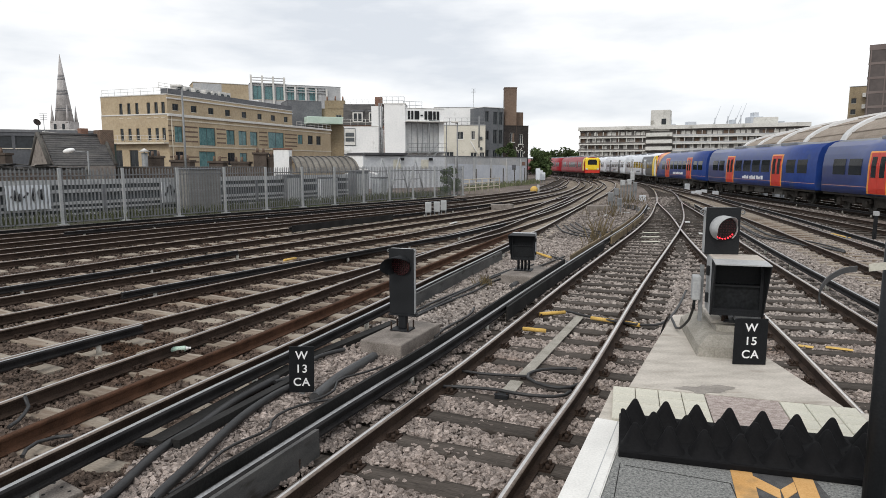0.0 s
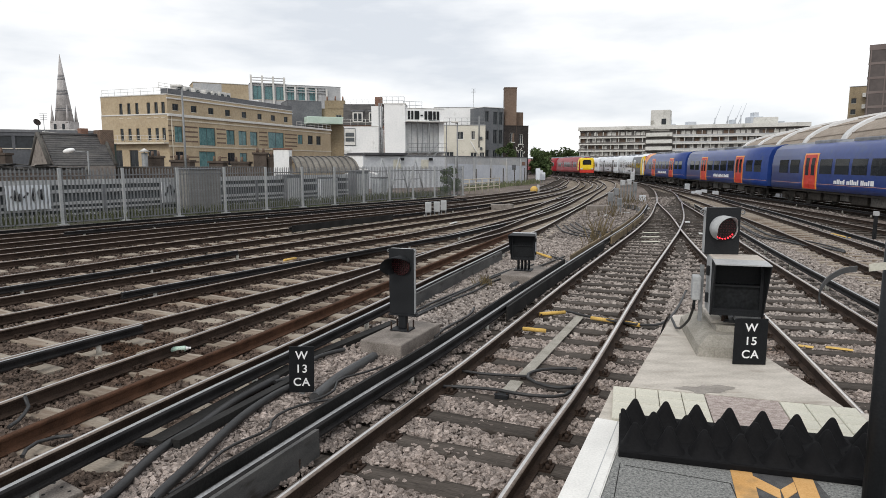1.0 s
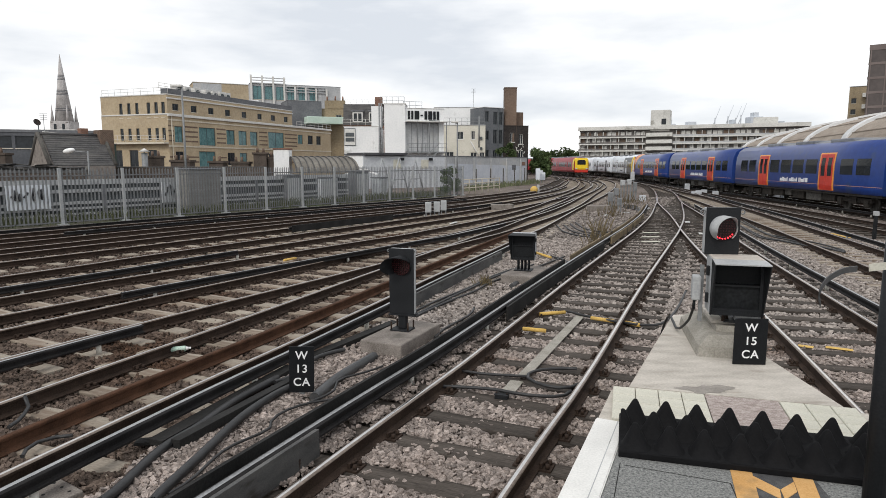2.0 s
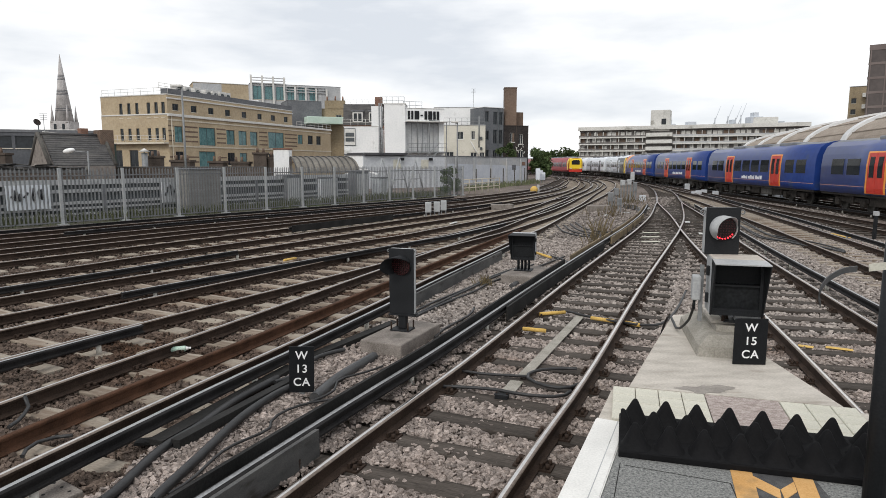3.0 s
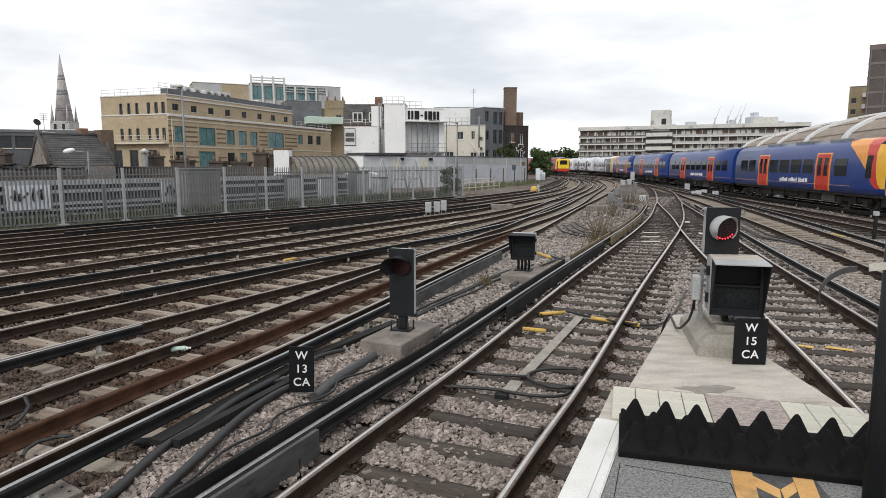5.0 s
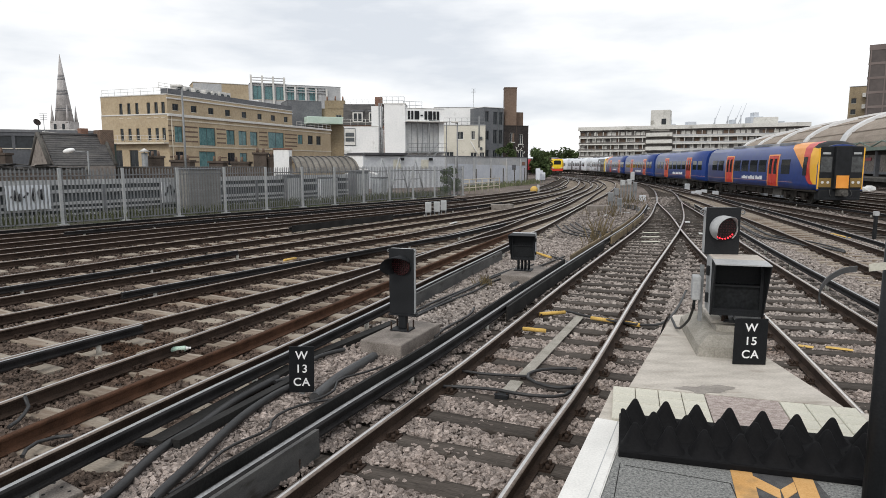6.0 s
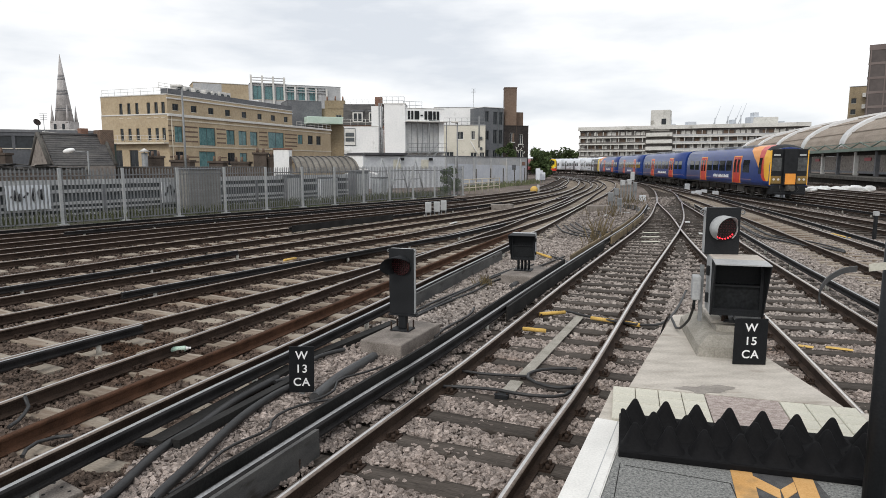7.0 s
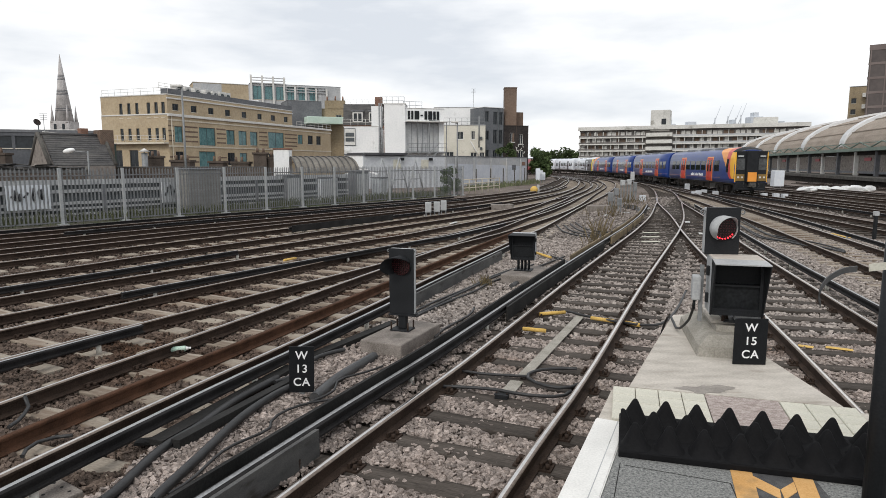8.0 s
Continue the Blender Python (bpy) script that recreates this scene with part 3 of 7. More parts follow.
posts = [15.65 + 2.6 * k for k in range(-6, 12)] + [flen]
for x0, x1 in zip([0.0] + posts, posts):
    ob = new("post", post_me)
    ob.parent, ob.matrix_basis = fence, fm @ pose(x1, 0, 0)
    for z in (0.06, 1.94):
        part("rail", box(x0 + 0.06, x1 - 0.06, -0.055, -0.022, z, z + 0.05, m=fm), "railgalv", fence)
# low grassed verge that carries the fence
bm = bmesh.new()
for a, b in ((-0.42, -0.24), (-0.24, -0.03), (9.0, -0.03), (10.0, -0.24)):
    for x in (-30, flen + 0.5):
        bm.verts.new(fm @ Vector((x, a, b)))
bm.verts.ensure_lookup_table()
for k in (0, 2, 4):
    bm.faces.new([bm.verts[k + q] for q in (0, 1, 3, 2)])
bm.faces.ensure_lookup_table()
bm.faces[0].material_index = 1
tagged(part("verge", bm, ["verge", "ground"]), "low verge of earth and weeds under the fence", "ground", kind="structure")


# ---- trains ----
TD = spline(PLAN["D"], 0.5)
T1P = spline(PLAN["T1"], 0.5)


def along(path, s):
    s = max(0.0, min(s, (len(path) - 2) * 0.5))
    i = int(s / 0.5)
    return path[i].lerp(path[i + 1], s / 0.5 - i)


def arc_at(path, y):
    for i, p in enumerate(path):
        if p.y >= y:
            return i * 0.5
    return len(path) * 0.5


BODY = [(-1.36, 0.92), (-1.40, 1.25), (-1.40, 2.35), (-1.33, 2.95), (-1.16, 3.38), (-0.85, 3.62), (-0.4, 3.75), (0, 3.78),
        (0.4, 3.75), (0.85, 3.62), (1.16, 3.38), (1.33, 2.95), (1.40, 2.35), (1.40, 1.25), (1.36, 0.92)]


def side_x(z):
    """Half the body's width at height z."""
    for (xa, za), (xb, zb) in zip(BODY[7:], BODY[8:]):
        if zb <= z <= za:
            return xb + (xa - xb) * (z - zb) / max(za - zb, 1e-6)
    return 1.40


def patch(bm, y0, y1, z0, z1, side, out=0.012, mat=0):
    """A thin panel that follows the body's side."""
    zs = [z0] + [z for z in (1.25, 2.35, 2.95, 3.38) if z0 < z < z1] + [z1]
    a = [[bm.verts.new((side * (side_x(z) + o), y, z)) for z in zs] for y, o in ((y0, out), (y1, out))]
    b = [[bm.verts.new((side * (side_x(z) - 0.03), y, z)) for z in zs] for y in (y0, y1)]
    for k in range(len(zs) - 1):
        for q in ((a[0][k], a[1][k], a[1][k + 1], a[0][k + 1]), (a[0][k], a[0][k + 1], b[0][k + 1], b[0][k]), (a[1][k + 1], a[1][k], b[1][k], b[1][k + 1])):
            bm.faces.new(q).material_index = mat
    for k, s in ((0, 1), (-1, -1)):
        bm.faces.new((a[0][k], b[0][k], b[1][k], a[1][k])).material_index = mat
    bmesh.ops.recalc_face_normals(bm, faces=bm.faces[:])


HALF = 10.1


def body_mesh(front, back):
    """front, back: whether that end is a cab, whose nose is rounded."""
    bm = bmesh.new()
    rings = []
    ys = [-HALF] + ([-HALF + 0.12, -HALF + 0.4, -HALF + 0.9] if back else []) + [-5, 0, 5] + ([HALF - 0.9, HALF - 0.4, HALF - 0.12] if front else []) + [HALF]
    for y in ys:
        e = (-HALF + 0.9 - y) / 0.9 if back and y < -HALF + 0.9 else (y - HALF + 0.9) / 0.9 if front and y > HALF - 0.9 else 0
        k, drop = 1 - 0.09 * e * e, 0.22 * e * e
        rings.append([bm.verts.new((u * k, y, v - drop * max(0, (v - 2.2) / 1.6))) for u, v in BODY])
    n = len(BODY)
    for a, b in zip(rings, rings[1:]):
        for i in range(n):
            f = bm.faces.new((a[i], b[i], b[(i + 1) % n], a[(i + 1) % n]))
            f.smooth = True
            f.material_index = 1 if 5 <= i <= 8 else 0
    bm.faces.new(rings[0])
    bm.faces.new(rings[-1][::-1])
    bmesh.ops.recalc_face_normals(bm, faces=bm.faces[:])
    return bm


def bogie(car, y):
    bm = bmesh.new()
    for s in (-1, 1):
        bx(bm, s * 1.08 - 0.06, s * 1.08 + 0.06, y - 1.7, y + 1.7, 0.48, 0.70)
        bx(bm, s * 1.1 - 0.10, s * 1.1 + 0.10, y - 0.35, y + 0.35, 0.40, 0.88)
        for w in (-1.3, 1.3):
            bx(bm, s * 1.1 - 0.12, s * 1.1 + 0.12, y + w - 0.2, y + w + 0.2, 0.28, 0.62)
    bx(bm, -1.0, 1.0, y - 0.4, y + 0.4, 0.5, 0.9)
    bog = part("bogie", bm, "under", car)
    for w in (-1.3, 1.3):
        bm = bmesh.new()
        for s in (-1, 1):
            cyl(bm, (s * 0.70, y + w, 0.42), (s * 0.82, y + w, 0.42), 0.42, n=20)
        cyl(bm, (-0.8, y + w, 0.42), (0.8, y + w, 0.42), 0.08, n=8)
        part("wheelset", bm, "undergrey", bog)


def gear(car, rng):
    y = -5.2
    while y < 5.0:
        w = rng.uniform(0.8, 2.0)
        z = rng.uniform(0.30, 0.5)
        part("equipment_box", box(-1.18, 1.18, y, y + w, z, 0.93, 0.03), rng.choice(["under", "under", "undergrey"]), car)
        y += w + rng.uniform(0.12, 0.5)


def car_shell(name, label, side, roof, seed, cab_front=False, cab_back=False, group=""):
    rng = random.Random(seed)
    car = thing(name, label, "train car", group=group)
    part("body", body_mesh(cab_front, cab_back), [side, roof], car)
    part("solebar", box(-1.33, 1.33, -HALF + 0.1, HALF - 0.1, 0.80, 0.93), "under", car)
    for y in (-7.1, 7.1):
        bogie(car, y)
    gear(car, rng)
    for y in (-6, -1.5, 3):
        part("roof_unit", box(-0.8, 0.8, y, y + 2.6, 3.60, 3.82, 0.06), "trainroof", car)
    if not cab_front:
        part("gangway", box(-0.62, 0.62, HALF, HALF + 0.52, 1.0, 3.35, 0.04), "under", car)
    if not cab_back:
        part("gangway", box(-0.62, 0.62, -HALF - 0.52, -HALF, 1.0, 3.35, 0.04), "under", car)
    return car


def window(car, y0, y1, z0=1.88, z1=2.70, mat="trainglass"):
    for s in (-1, 1):
        bm = bmesh.new()
        patch(bm, y0, y1, z0, z1, s, 0.008)
        part("window", bm, mat, car)


def door(car, y, w, leaf, surround):
    for s in (-1, 1):
        bm = bmesh.new()
        patch(bm, y - w / 2 - 0.16, y + w / 2 + 0.16, 0.98, 3.05, s, 0.010)
        frm = part("door_surround", bm, surround, car)
        for a, b in ((y - w / 2, y - 0.01), (y + 0.01, y + w / 2)):
            bm = bmesh.new()
            patch(bm, a, b, 1.0, 2.98, s, 0.022)
            lf = part("door_leaf", bm, leaf, frm)
            bm = bmesh.new()
            patch(bm, a + 0.15, b - 0.15, 1.78, 2.78, s, 0.032)
            part("door_window", bm, "trainglass", frm)


def bars(car, y, z, n, mat="lettering", h=0.26):
    """Company lettering as plain bars."""
    for s in (-1, 1):
        bm = bmesh.new()
        patch(bm, y, y + 0.28, z, z + h, s, 0.012)
        part("logo_bar", bm, mat, car, "plain bar of company lettering")
        yy = y + 0.38
        long = 0.65 * (n - 1)
        for word in (5, 7, 7):
            bm = bmesh.new()
            step = long / 21.0
            for k in range(word):
                top = h if k in (0, 3, 4) else h * 0.72
                patch(bm, yy, yy + step * 0.68, z, z + top, s, 0.012)
                yy += step
            yy += step
            part("lettering_bar", bm, mat, car, "plain bar of company lettering")


def cab_end(car, s, face, panel, skirt="under"):
    """The flat end of a corridor cab: windscreens, middle door, lamps, coupler."""
    def q(y):
        return sorted((s * (HALF + y[0]), s * (HALF + y[1])))
    part("cab_face", box(-1.17, 1.17, *q((-0.06, 0.05)), 0.98, 3.44, 0.04), face, car, "dark cab end")
    part("corridor_door", box(-0.44, 0.44, *q((0.0, 0.30)), 0.98, 3.46, 0.06), "sigblack", car, "black corridor connection")
    for u in (-1, 1):
        a, b = sorted((u * 0.52, u * 1.14))
        part("windscreen", box(a, b, *q((0.04, 0.07)), 1.95, 2.85, 0.01), "cabglass", car)
        for w in (0.68, 0.98):
            part("headlight", rod((u * w, s * (HALF + 0.03), 1.38), (u * w, s * (HALF + 0.08), 1.38), 0.078, n=14), "headlamp", car)
        part("lamp_panel", box(min(u * 0.5, u * 1.17), max(u * 0.5, u * 1.17), *q((0.03, 0.06)), 1.10, 1.62, 0.01), panel, car)
        part("number_bar", box(min(u * 0.62, u * 1.05), max(u * 0.62, u * 1.05), *q((0.05, 0.062)), 2.98, 3.10), "siggrey", car)
    part("warning_panel", box(-0.34, 0.34, *q((0.29, 0.32)), 1.05, 1.78, 0.01), "trainorange", car, "orange warning panel")
    part("skirt", box(-1.15, 1.15, *q((-0.5, 0.06)), 0.34, 0.97, 0.05), skirt, car)
    part("bumper_beam", box(-0.95, 0.95, *q((0.06, 0.20)), 0.36, 0.50, 0.03), "sigblack", car)
    for u in (-0.55, 0.55):
        part("jumper_cable", tube([(u, s * (HALF + 0.08), 0.95), (u * 1.1, s * (HALF + 0.22), 0.7), (u * 0.8, s * (HALF + 0.16), 0.5)], 0.03), "cable", car)
    bm = bmesh.new()
    bx(bm, -0.22, 0.22, *q((0.0, 0.55)), 0.62, 0.98)
    cyl(bm, (0, s * (HALF + 0.2), 0.75), (0, s * (HALF + 0.75), 0.75), 0.16, n=10)
    part("coupler", bm, "undergrey", car)


def blue_car(seed, cab=0):
    car = car_shell("train_car", "blue commuter train car with red doors edged in orange" + (", cab end" if cab else ""), "blue", "trainroof", seed, cab > 0, cab < 0, "blue train")
    for y in (-4.5 if cab >= 0 else -4.1, 4.5 if cab <= 0 else 4.1):
        door(car, y, 1.45, "trainred", "trainorange")
    for y0, y1 in ((-3.35, -1.95), (-1.6, -0.15), (0.15, 1.6), (1.95, 3.35)) if not cab else ((-2.9, -1.6), (-1.3, 0.1), (0.4, 1.8), (2.1, 3.4)):
        window(car, *sorted((y0 * (-cab or 1), y1 * (-cab or 1))))
    for y0, y1 in ((-7.25, -6.0), (-8.9, -7.6), (6.0, 7.25), (7.6, 8.9)):
        if not cab * y0 > 0:
            window(car, y0, y1)
    bars(car, -2.3, 1.36, 6.5, h=0.25)
    for s in (-1, 1):
        bm = bmesh.new()
        patch(bm, -HALF + (3.0 if cab < 0 else 0.1), HALF - (3.0 if cab > 0 else 0.1), 1.29, 1.315, s, 0.006)
        part("pinstripe", bm, "pinstripe", car)
    if cab:
        # bands that sweep from the nose back over the roof: heights, and how far each reaches back
        hz = (1.05, 1.2, 1.5, 1.9, 2.2, 2.6, 3.0, 3.3, 3.55, 3.78)
        edge = {"nose": (0.02,) * 10, "yellow": (0.02, 0.22, 0.52, 0.64, 0.68, 0.74, 0.80, 0.86, 0.92, 1.0),
                "red": (0.05, 0.55, 1.02, 1.28, 1.38, 1.50, 1.66, 1.80, 2.0, 2.3), "orange": (0.05, 0.55, 1.02, 1.28, 1.62, 2.15, 2.80, 3.45, 4.0, 4.6)}
        hull = [p for a, b in zip(BODY[1:-1], BODY[2:-1]) for p in [(a[0] + (b[0] - a[0]) * k / 5, a[1] + (b[1] - a[1]) * k / 5) for k in range(5)]]
        hull = [p for p in hull if p[1] >= 1.05]
        for mat, inner, outer, lo, hi in (("amber", "nose", "yellow", -2, -1.1), ("amber", "nose", "yellow", 1.1, 2), ("sigblack", "nose", "yellow", -1.17, 1.17), ("trainred", "yellow", "red", -2, 2), ("trainorange", "red", "orange", -2, 2)):
            bm = bmesh.new()
            cols = []
            for u, v in [p for p in hull if lo < p[0] < hi and (mat != "sigblack" or p[1] > 3.36)]:
                d0, d1 = np.interp(v, hz, edge[inner]), np.interp(v, hz, edge[outer])
                col = []
                for k in range(5):
                    y = HALF - (d0 + (d1 - d0) * k / 4)
                    e = max(0.0, (y - HALF + 0.9) / 0.9)
                    col.append(bm.verts.new((u * (1 - 0.09 * e * e) * 1.008, cab * y, v + 0.012 * (v > 2.9) - 0.22 * e * e * max(0, (v - 2.2) / 1.6))))
                cols.append(col)
            for a, b in zip(cols, cols[1:]):
                for k in range(4):
                    bm.faces.new((a[k], a[k + 1], b[k + 1], b[k])).smooth = True
            bmesh.ops.remove_doubles(bm, verts=bm.verts[:], dist=0.0005)
            bmesh.ops.recalc_face_normals(bm, faces=bm.faces[:])
            part("livery_band", bm, mat, car, "sweeping livery band")
        window(car, *sorted((cab * 5.4, cab * 6.7)), 1.80, 2.72)
        for s in (-1, 1):
            bm = bmesh.new()
            patch(bm, *sorted((cab * 8.55, cab * 9.05)), 1.75, 2.85, s, 0.022)
            part("cab_window", bm, "trainglass", car, "narrow dark window of the cab door")
        y0, y1 = sorted((cab * (HALF - 0.05), cab * (HALF + 0.025)))
        part("nose_rim", box(-1.25, 1.25, y0, y1, 0.98, 3.36, 0.03), "amber", car, "yellow rim round the cab end")
        cab_end(car, cab, "sigblack", "lampgold", "sigblack")
    return car


def white_car(seed, cab=0):
    car = car_shell("train_car", "silver-white train car with dark window band" + (" and yellow cab end" if cab else ""), "trainwhite", "trainwhite", seed, cab > 0, cab < 0, "white train")
    for y in (-4.6, 4.6):
        door(car, y, 1.35, "traingrey" if not cab else "trainwhite", "traingrey")
    for y0, y1 in ((-3.2, -2.2), (-1.9, -0.4), (-0.1, 1.4), (1.7, 3.2), (6.0, 7.2), (7.5, 8.7), (-7.2, -6.0), (-8.7, -7.5)):
        window(car, y0, y1)
    bars(car, -1.5, 1.3, 4, "traingrey", 0.2)
    if cab:
        for s in (-1, 1):
            bm = bmesh.new()
            patch(bm, *sorted((cab * 2.6, cab * 9.2)), 0.98, 3.36, s, 0.004)
            part("grey_panel", bm, "traingrey", car, "dark grey side panel behind the cab")
            bm = bmesh.new()
            patch(bm, *sorted((cab * 9.2, cab * 9.98)), 0.98, 3.36, s, 0.006)
            part("yellow_band", bm, "trainyellow", car, "yellow band round the cab")
        cab_end(car, cab, "trainyellow", "trainyellow")
    return car


def red_car(seed, cab=0):
    car = car_shell("train_car", "dark red train car" + (" with a yellow cab end" if cab else ""), "maroon", "trainroof", seed, cab > 0, cab < 0, "red train")
    for y in (-4.05, 4.05):
        door(car, y, 1.35, "maroon", "maroon")
    for y0, y1 in ((-2.9, -1.95), (-1.75, -0.35), (-0.15, 1.25), (1.45, 2.9), (5.4, 6.7), (6.95, 8.1), (-6.7, -5.4), (-8.1, -6.95)):
        window(car, y0, y1)
    if cab:
        def q(a, b):
            return sorted((cab * (HALF + a), cab * (HALF + b)))
        for s in (-1, 1):
            bm = bmesh.new()
            patch(bm, *sorted((cab * 9.05, cab * 9.98)), 1.3, 3.36, s, 0.006)
            part("yellow_band", bm, "trainyellow", car)
        part("cab_face", box(-1.26, 1.26, *q(-0.65, 0.12), 1.30, 3.50, 0.30), "trainyellow", car, "yellow cab end")
        part("windscreen", box(-0.98, 0.98, *q(-0.5, 0.15), 2.05, 3.22, 0.28), "screen", car)
        part("destination_panel", box(-0.6, 0.6, *q(0.10, 0.155), 3.0, 3.14), "sigblack", car)
        part("valance", box(-1.24, 1.24, *q(-0.3, 0.14), 0.86, 1.32, 0.05), "trainred", car, "red lower panel of the cab")
        for u in (-1, 1):
            part("headlight", box(min(u * 0.75, u * 1.12), max(u * 0.75, u * 1.12), *q(0.12, 0.17), 1.45, 1.66, 0.02), "headlamp", car)
        part("skirt", box(-1.1, 1.1, *q(-0.5, 0.05), 0.3, 0.85, 0.05), "under", car)
        bm = rod((0, cab * HALF, 0.75), (0, cab * (HALF + 0.7), 0.75), 0.16)
        part("coupler", bm, "undergrey", car)
    return car


def ride(car, path, rear):
    """Key a car whose tail end lies rear(t) metres along the path."""
    rows = []
    for k in range(17):
        t = k * 0.5
        s = rear(t) + 10.2
        a, b = along(path, s - 7.1), along(path, s + 7.1)
        d = (b - a).normalized()
        rows.append((t, posed((a + b) / 2, Vector((d.y, -d.x, 0)), d)))
    walk(car, rows)


S0 = arc_at(TD, 0.0)
R0 = arc_at(T1P, 107.0)


def blue_tail(t):
    return S0 + (-5.6 + 7.03 * t - 0.0115 * t * t) * 1.0068


def red_tail(t):
    return R0 + 4.4 * t + 0.10 * t * t


CARS = []
for k in range(4):
    CARS.append((blue_car(10 + k, -1 if k == 0 else 1 if k == 3 else 0), TD, blue_tail, 20.95 * k))
for k in range(5):
    CARS.append((white_car(30 + k, -1 if k == 0 else 0), TD, blue_tail, 20.95 * (4 + k)))
for k in range(3):
    CARS.append((red_car(50 + k, -1 if k == 0 else 0), T1P, red_tail, 20.4 * k))


def motions():
    for car, path, tail, ahead in CARS:
        ride(car, path, lambda t: tail(t) + ahead)


# ---- platform pieces: cream paving, pink slab, painted patch ----
TD_, TV = Vector((0.9615, -0.275, 0)), Vector((0.275, 0.9615, 0))


def on_strip(x, y, z):
    """x along the paved strip, y across it, from its near corner beside track A."""
    p = Vector((1.03, 3.70, 0)) + TD_ * x + TV * y
    return posed(p, TD_, TV, z)


slab_me = bpy.data.meshes.new("paving_slab")
bm = box(0.002, 0.146, 0.002, 0.144, -0.03, 0.012, 0.006)
bm.to_mesh(slab_me)
bm.free()
slab_me.materials.append(M["paving"])
for x in (0.0, 0.148, 0.296, 0.444, 1.045, 1.193, 1.341):
    for j in range(4):
        ob = new("paving_slab", slab_me)
        ob.parent, ob.matrix_basis = plat, on_strip(x, j * 0.146 - 0.012, PZ - 0.012 + random.uniform(-0.001, 0.001))
part("inset_slab", box(0.595, 1.042, -0.01, 0.570, -0.03, 0.010, 0.004, on_strip(0, 0, PZ - 0.012)), "pinkslab", plat, "worn pinkish concrete slab")
for j in range(5):
    bm = bmesh.new()
    bx(bm, 0.02, 0.178, 0.46 + j * 0.9, 0.463 + j * 0.9, 0, 0.0075, posed(Vector((*le(-1.0), 0)), Vector((ea.y, -ea.x, 0)), ea, PZ))
    part("coping_joint", bm, "board", plat)
bm = bmesh.new()
c0 = Vector((1.82, 4.2, 0.905))
ring = [bm.verts.new((c0.x + (0.17 + 0.05 * math.sin(3 * a) + 0.02 * math.sin(7 * a)) * math.cos(a), c0.y + (0.10 + 0.035 * math.sin(2 * a + 1) + 0.012 * math.sin(9 * a)) * math.sin(a), 0.9055)) for a in np.linspace(0, 2 * math.pi, 48, endpoint=False)]
bm.faces.new(ring)
part("damp_patch", bm, "damp", plat, "dark damp patch on the apron")
for a_, b_ in (((0.937, 3.072), (1.393, 2.885)), ((0.918, 3.10), (0.72, 2.55)), ((1.393, 2.885), (1.30, 2.5)), ((1.90, 2.70), (1.82, 2.4))):
    v_ = Vector((b_[1] - a_[1], a_[0] - b_[0])).normalized() * 0.0022
    part("slab_joint", slab([(a_[0] - v_.x, a_[1] - v_.y), (a_[0] + v_.x, a_[1] + v_.y), (b_[0] + v_.x, b_[1] + v_.y), (b_[0] - v_.x, b_[1] - v_.y)], PZ - 0.02, PZ + 0.0012), "boarddark", plat)
part("coping_groove", slab([le(-6, 0.128), le(-6, 0.133), le(3.62, 0.133), le(3.62, 0.128)], PZ - 0.01, PZ + 0.0068), "siggrey", plat)
part("painted_patch", slab([(1.44, 2.55), (1.76, 2.55), (1.835, 3.0), (1.46, 3.06)], PZ - 0.05, PZ + 0.0015), "darktar", plat, "dark square inside the painted marking")
for poly in ([(1.31, 2.60), (1.41, 2.60), (1.554, 3.01), (1.456, 3.035)], [(1.60, 2.60), (1.69, 2.60), (1.822, 2.95), (1.734, 2.975)],
             [(1.535, 2.952), (1.598, 2.822), (1.560, 2.735), (1.490, 2.862)], [(1.703, 2.893), (1.668, 2.80), (1.575, 2.73), (1.600, 2.82)],
             [(1.555, 2.733), (1.59, 2.742), (1.565, 2.60), (1.50, 2.60)]):
    part("painted_stripe", slab(poly, PZ - 0.05, PZ + 0.004 + 0.0004 * poly[0][0]), "orange", plat, "worn orange painted stripe")

# ---- rubber spike mat against trespass ----
mat_thing = thing("anti_trespass_mat", "black rubber mat of pointed pyramids across the platform end", "anti-trespass mat")
MM = posed(Vector((0.925, 3.165, 0)), Vector((0.9615, -0.275, 0)), Vector((0.275, 0.9615, 0)), PZ)
bm = box(0, 1.78, 0, 0.535, 0.0, 0.036, 0.006, MM)
part("base", bm, "rubber", mat_thing)


def spike(cut=-1.0):
    """A pyramid with hollow flanks and a blunt tip; cut: how far it reaches to the left."""
    bm = bmesh.new()
    prof = [(0.076, 0.0), (0.063, 0.012), (0.048, 0.045), (0.0325, 0.080), (0.0185, 0.112), (0.012, 0.124), (0.006, 0.130)]
    rings = []
    for r, z in prof:
        ring = []
        for i in range(16):
            a = math.pi * 2 * i / 16
            k = 1.08
            ring.append(bm.verts.new((max(cut, r * k * math.copysign(abs(math.cos(a)) ** 0.72, math.cos(a))), r * k * math.copysign(abs(math.sin(a)) ** 0.72, math.sin(a)), z)))
        rings.append(ring)
    for a, b in zip(rings, rings[1:]):
        for i in range(16):
            bm.faces.new((a[i], a[(i + 1) % 16], b[(i + 1) % 16], b[i])).smooth = cut < -0.5
    bm.faces.new(rings[-1])
    me = bpy.data.meshes.new("spike")
    bm.to_mesh(me)
    bm.free()
    me.materials.append(M["rubber"])
    return me


spike_me, edge_me = spike(), spike(-0.012)
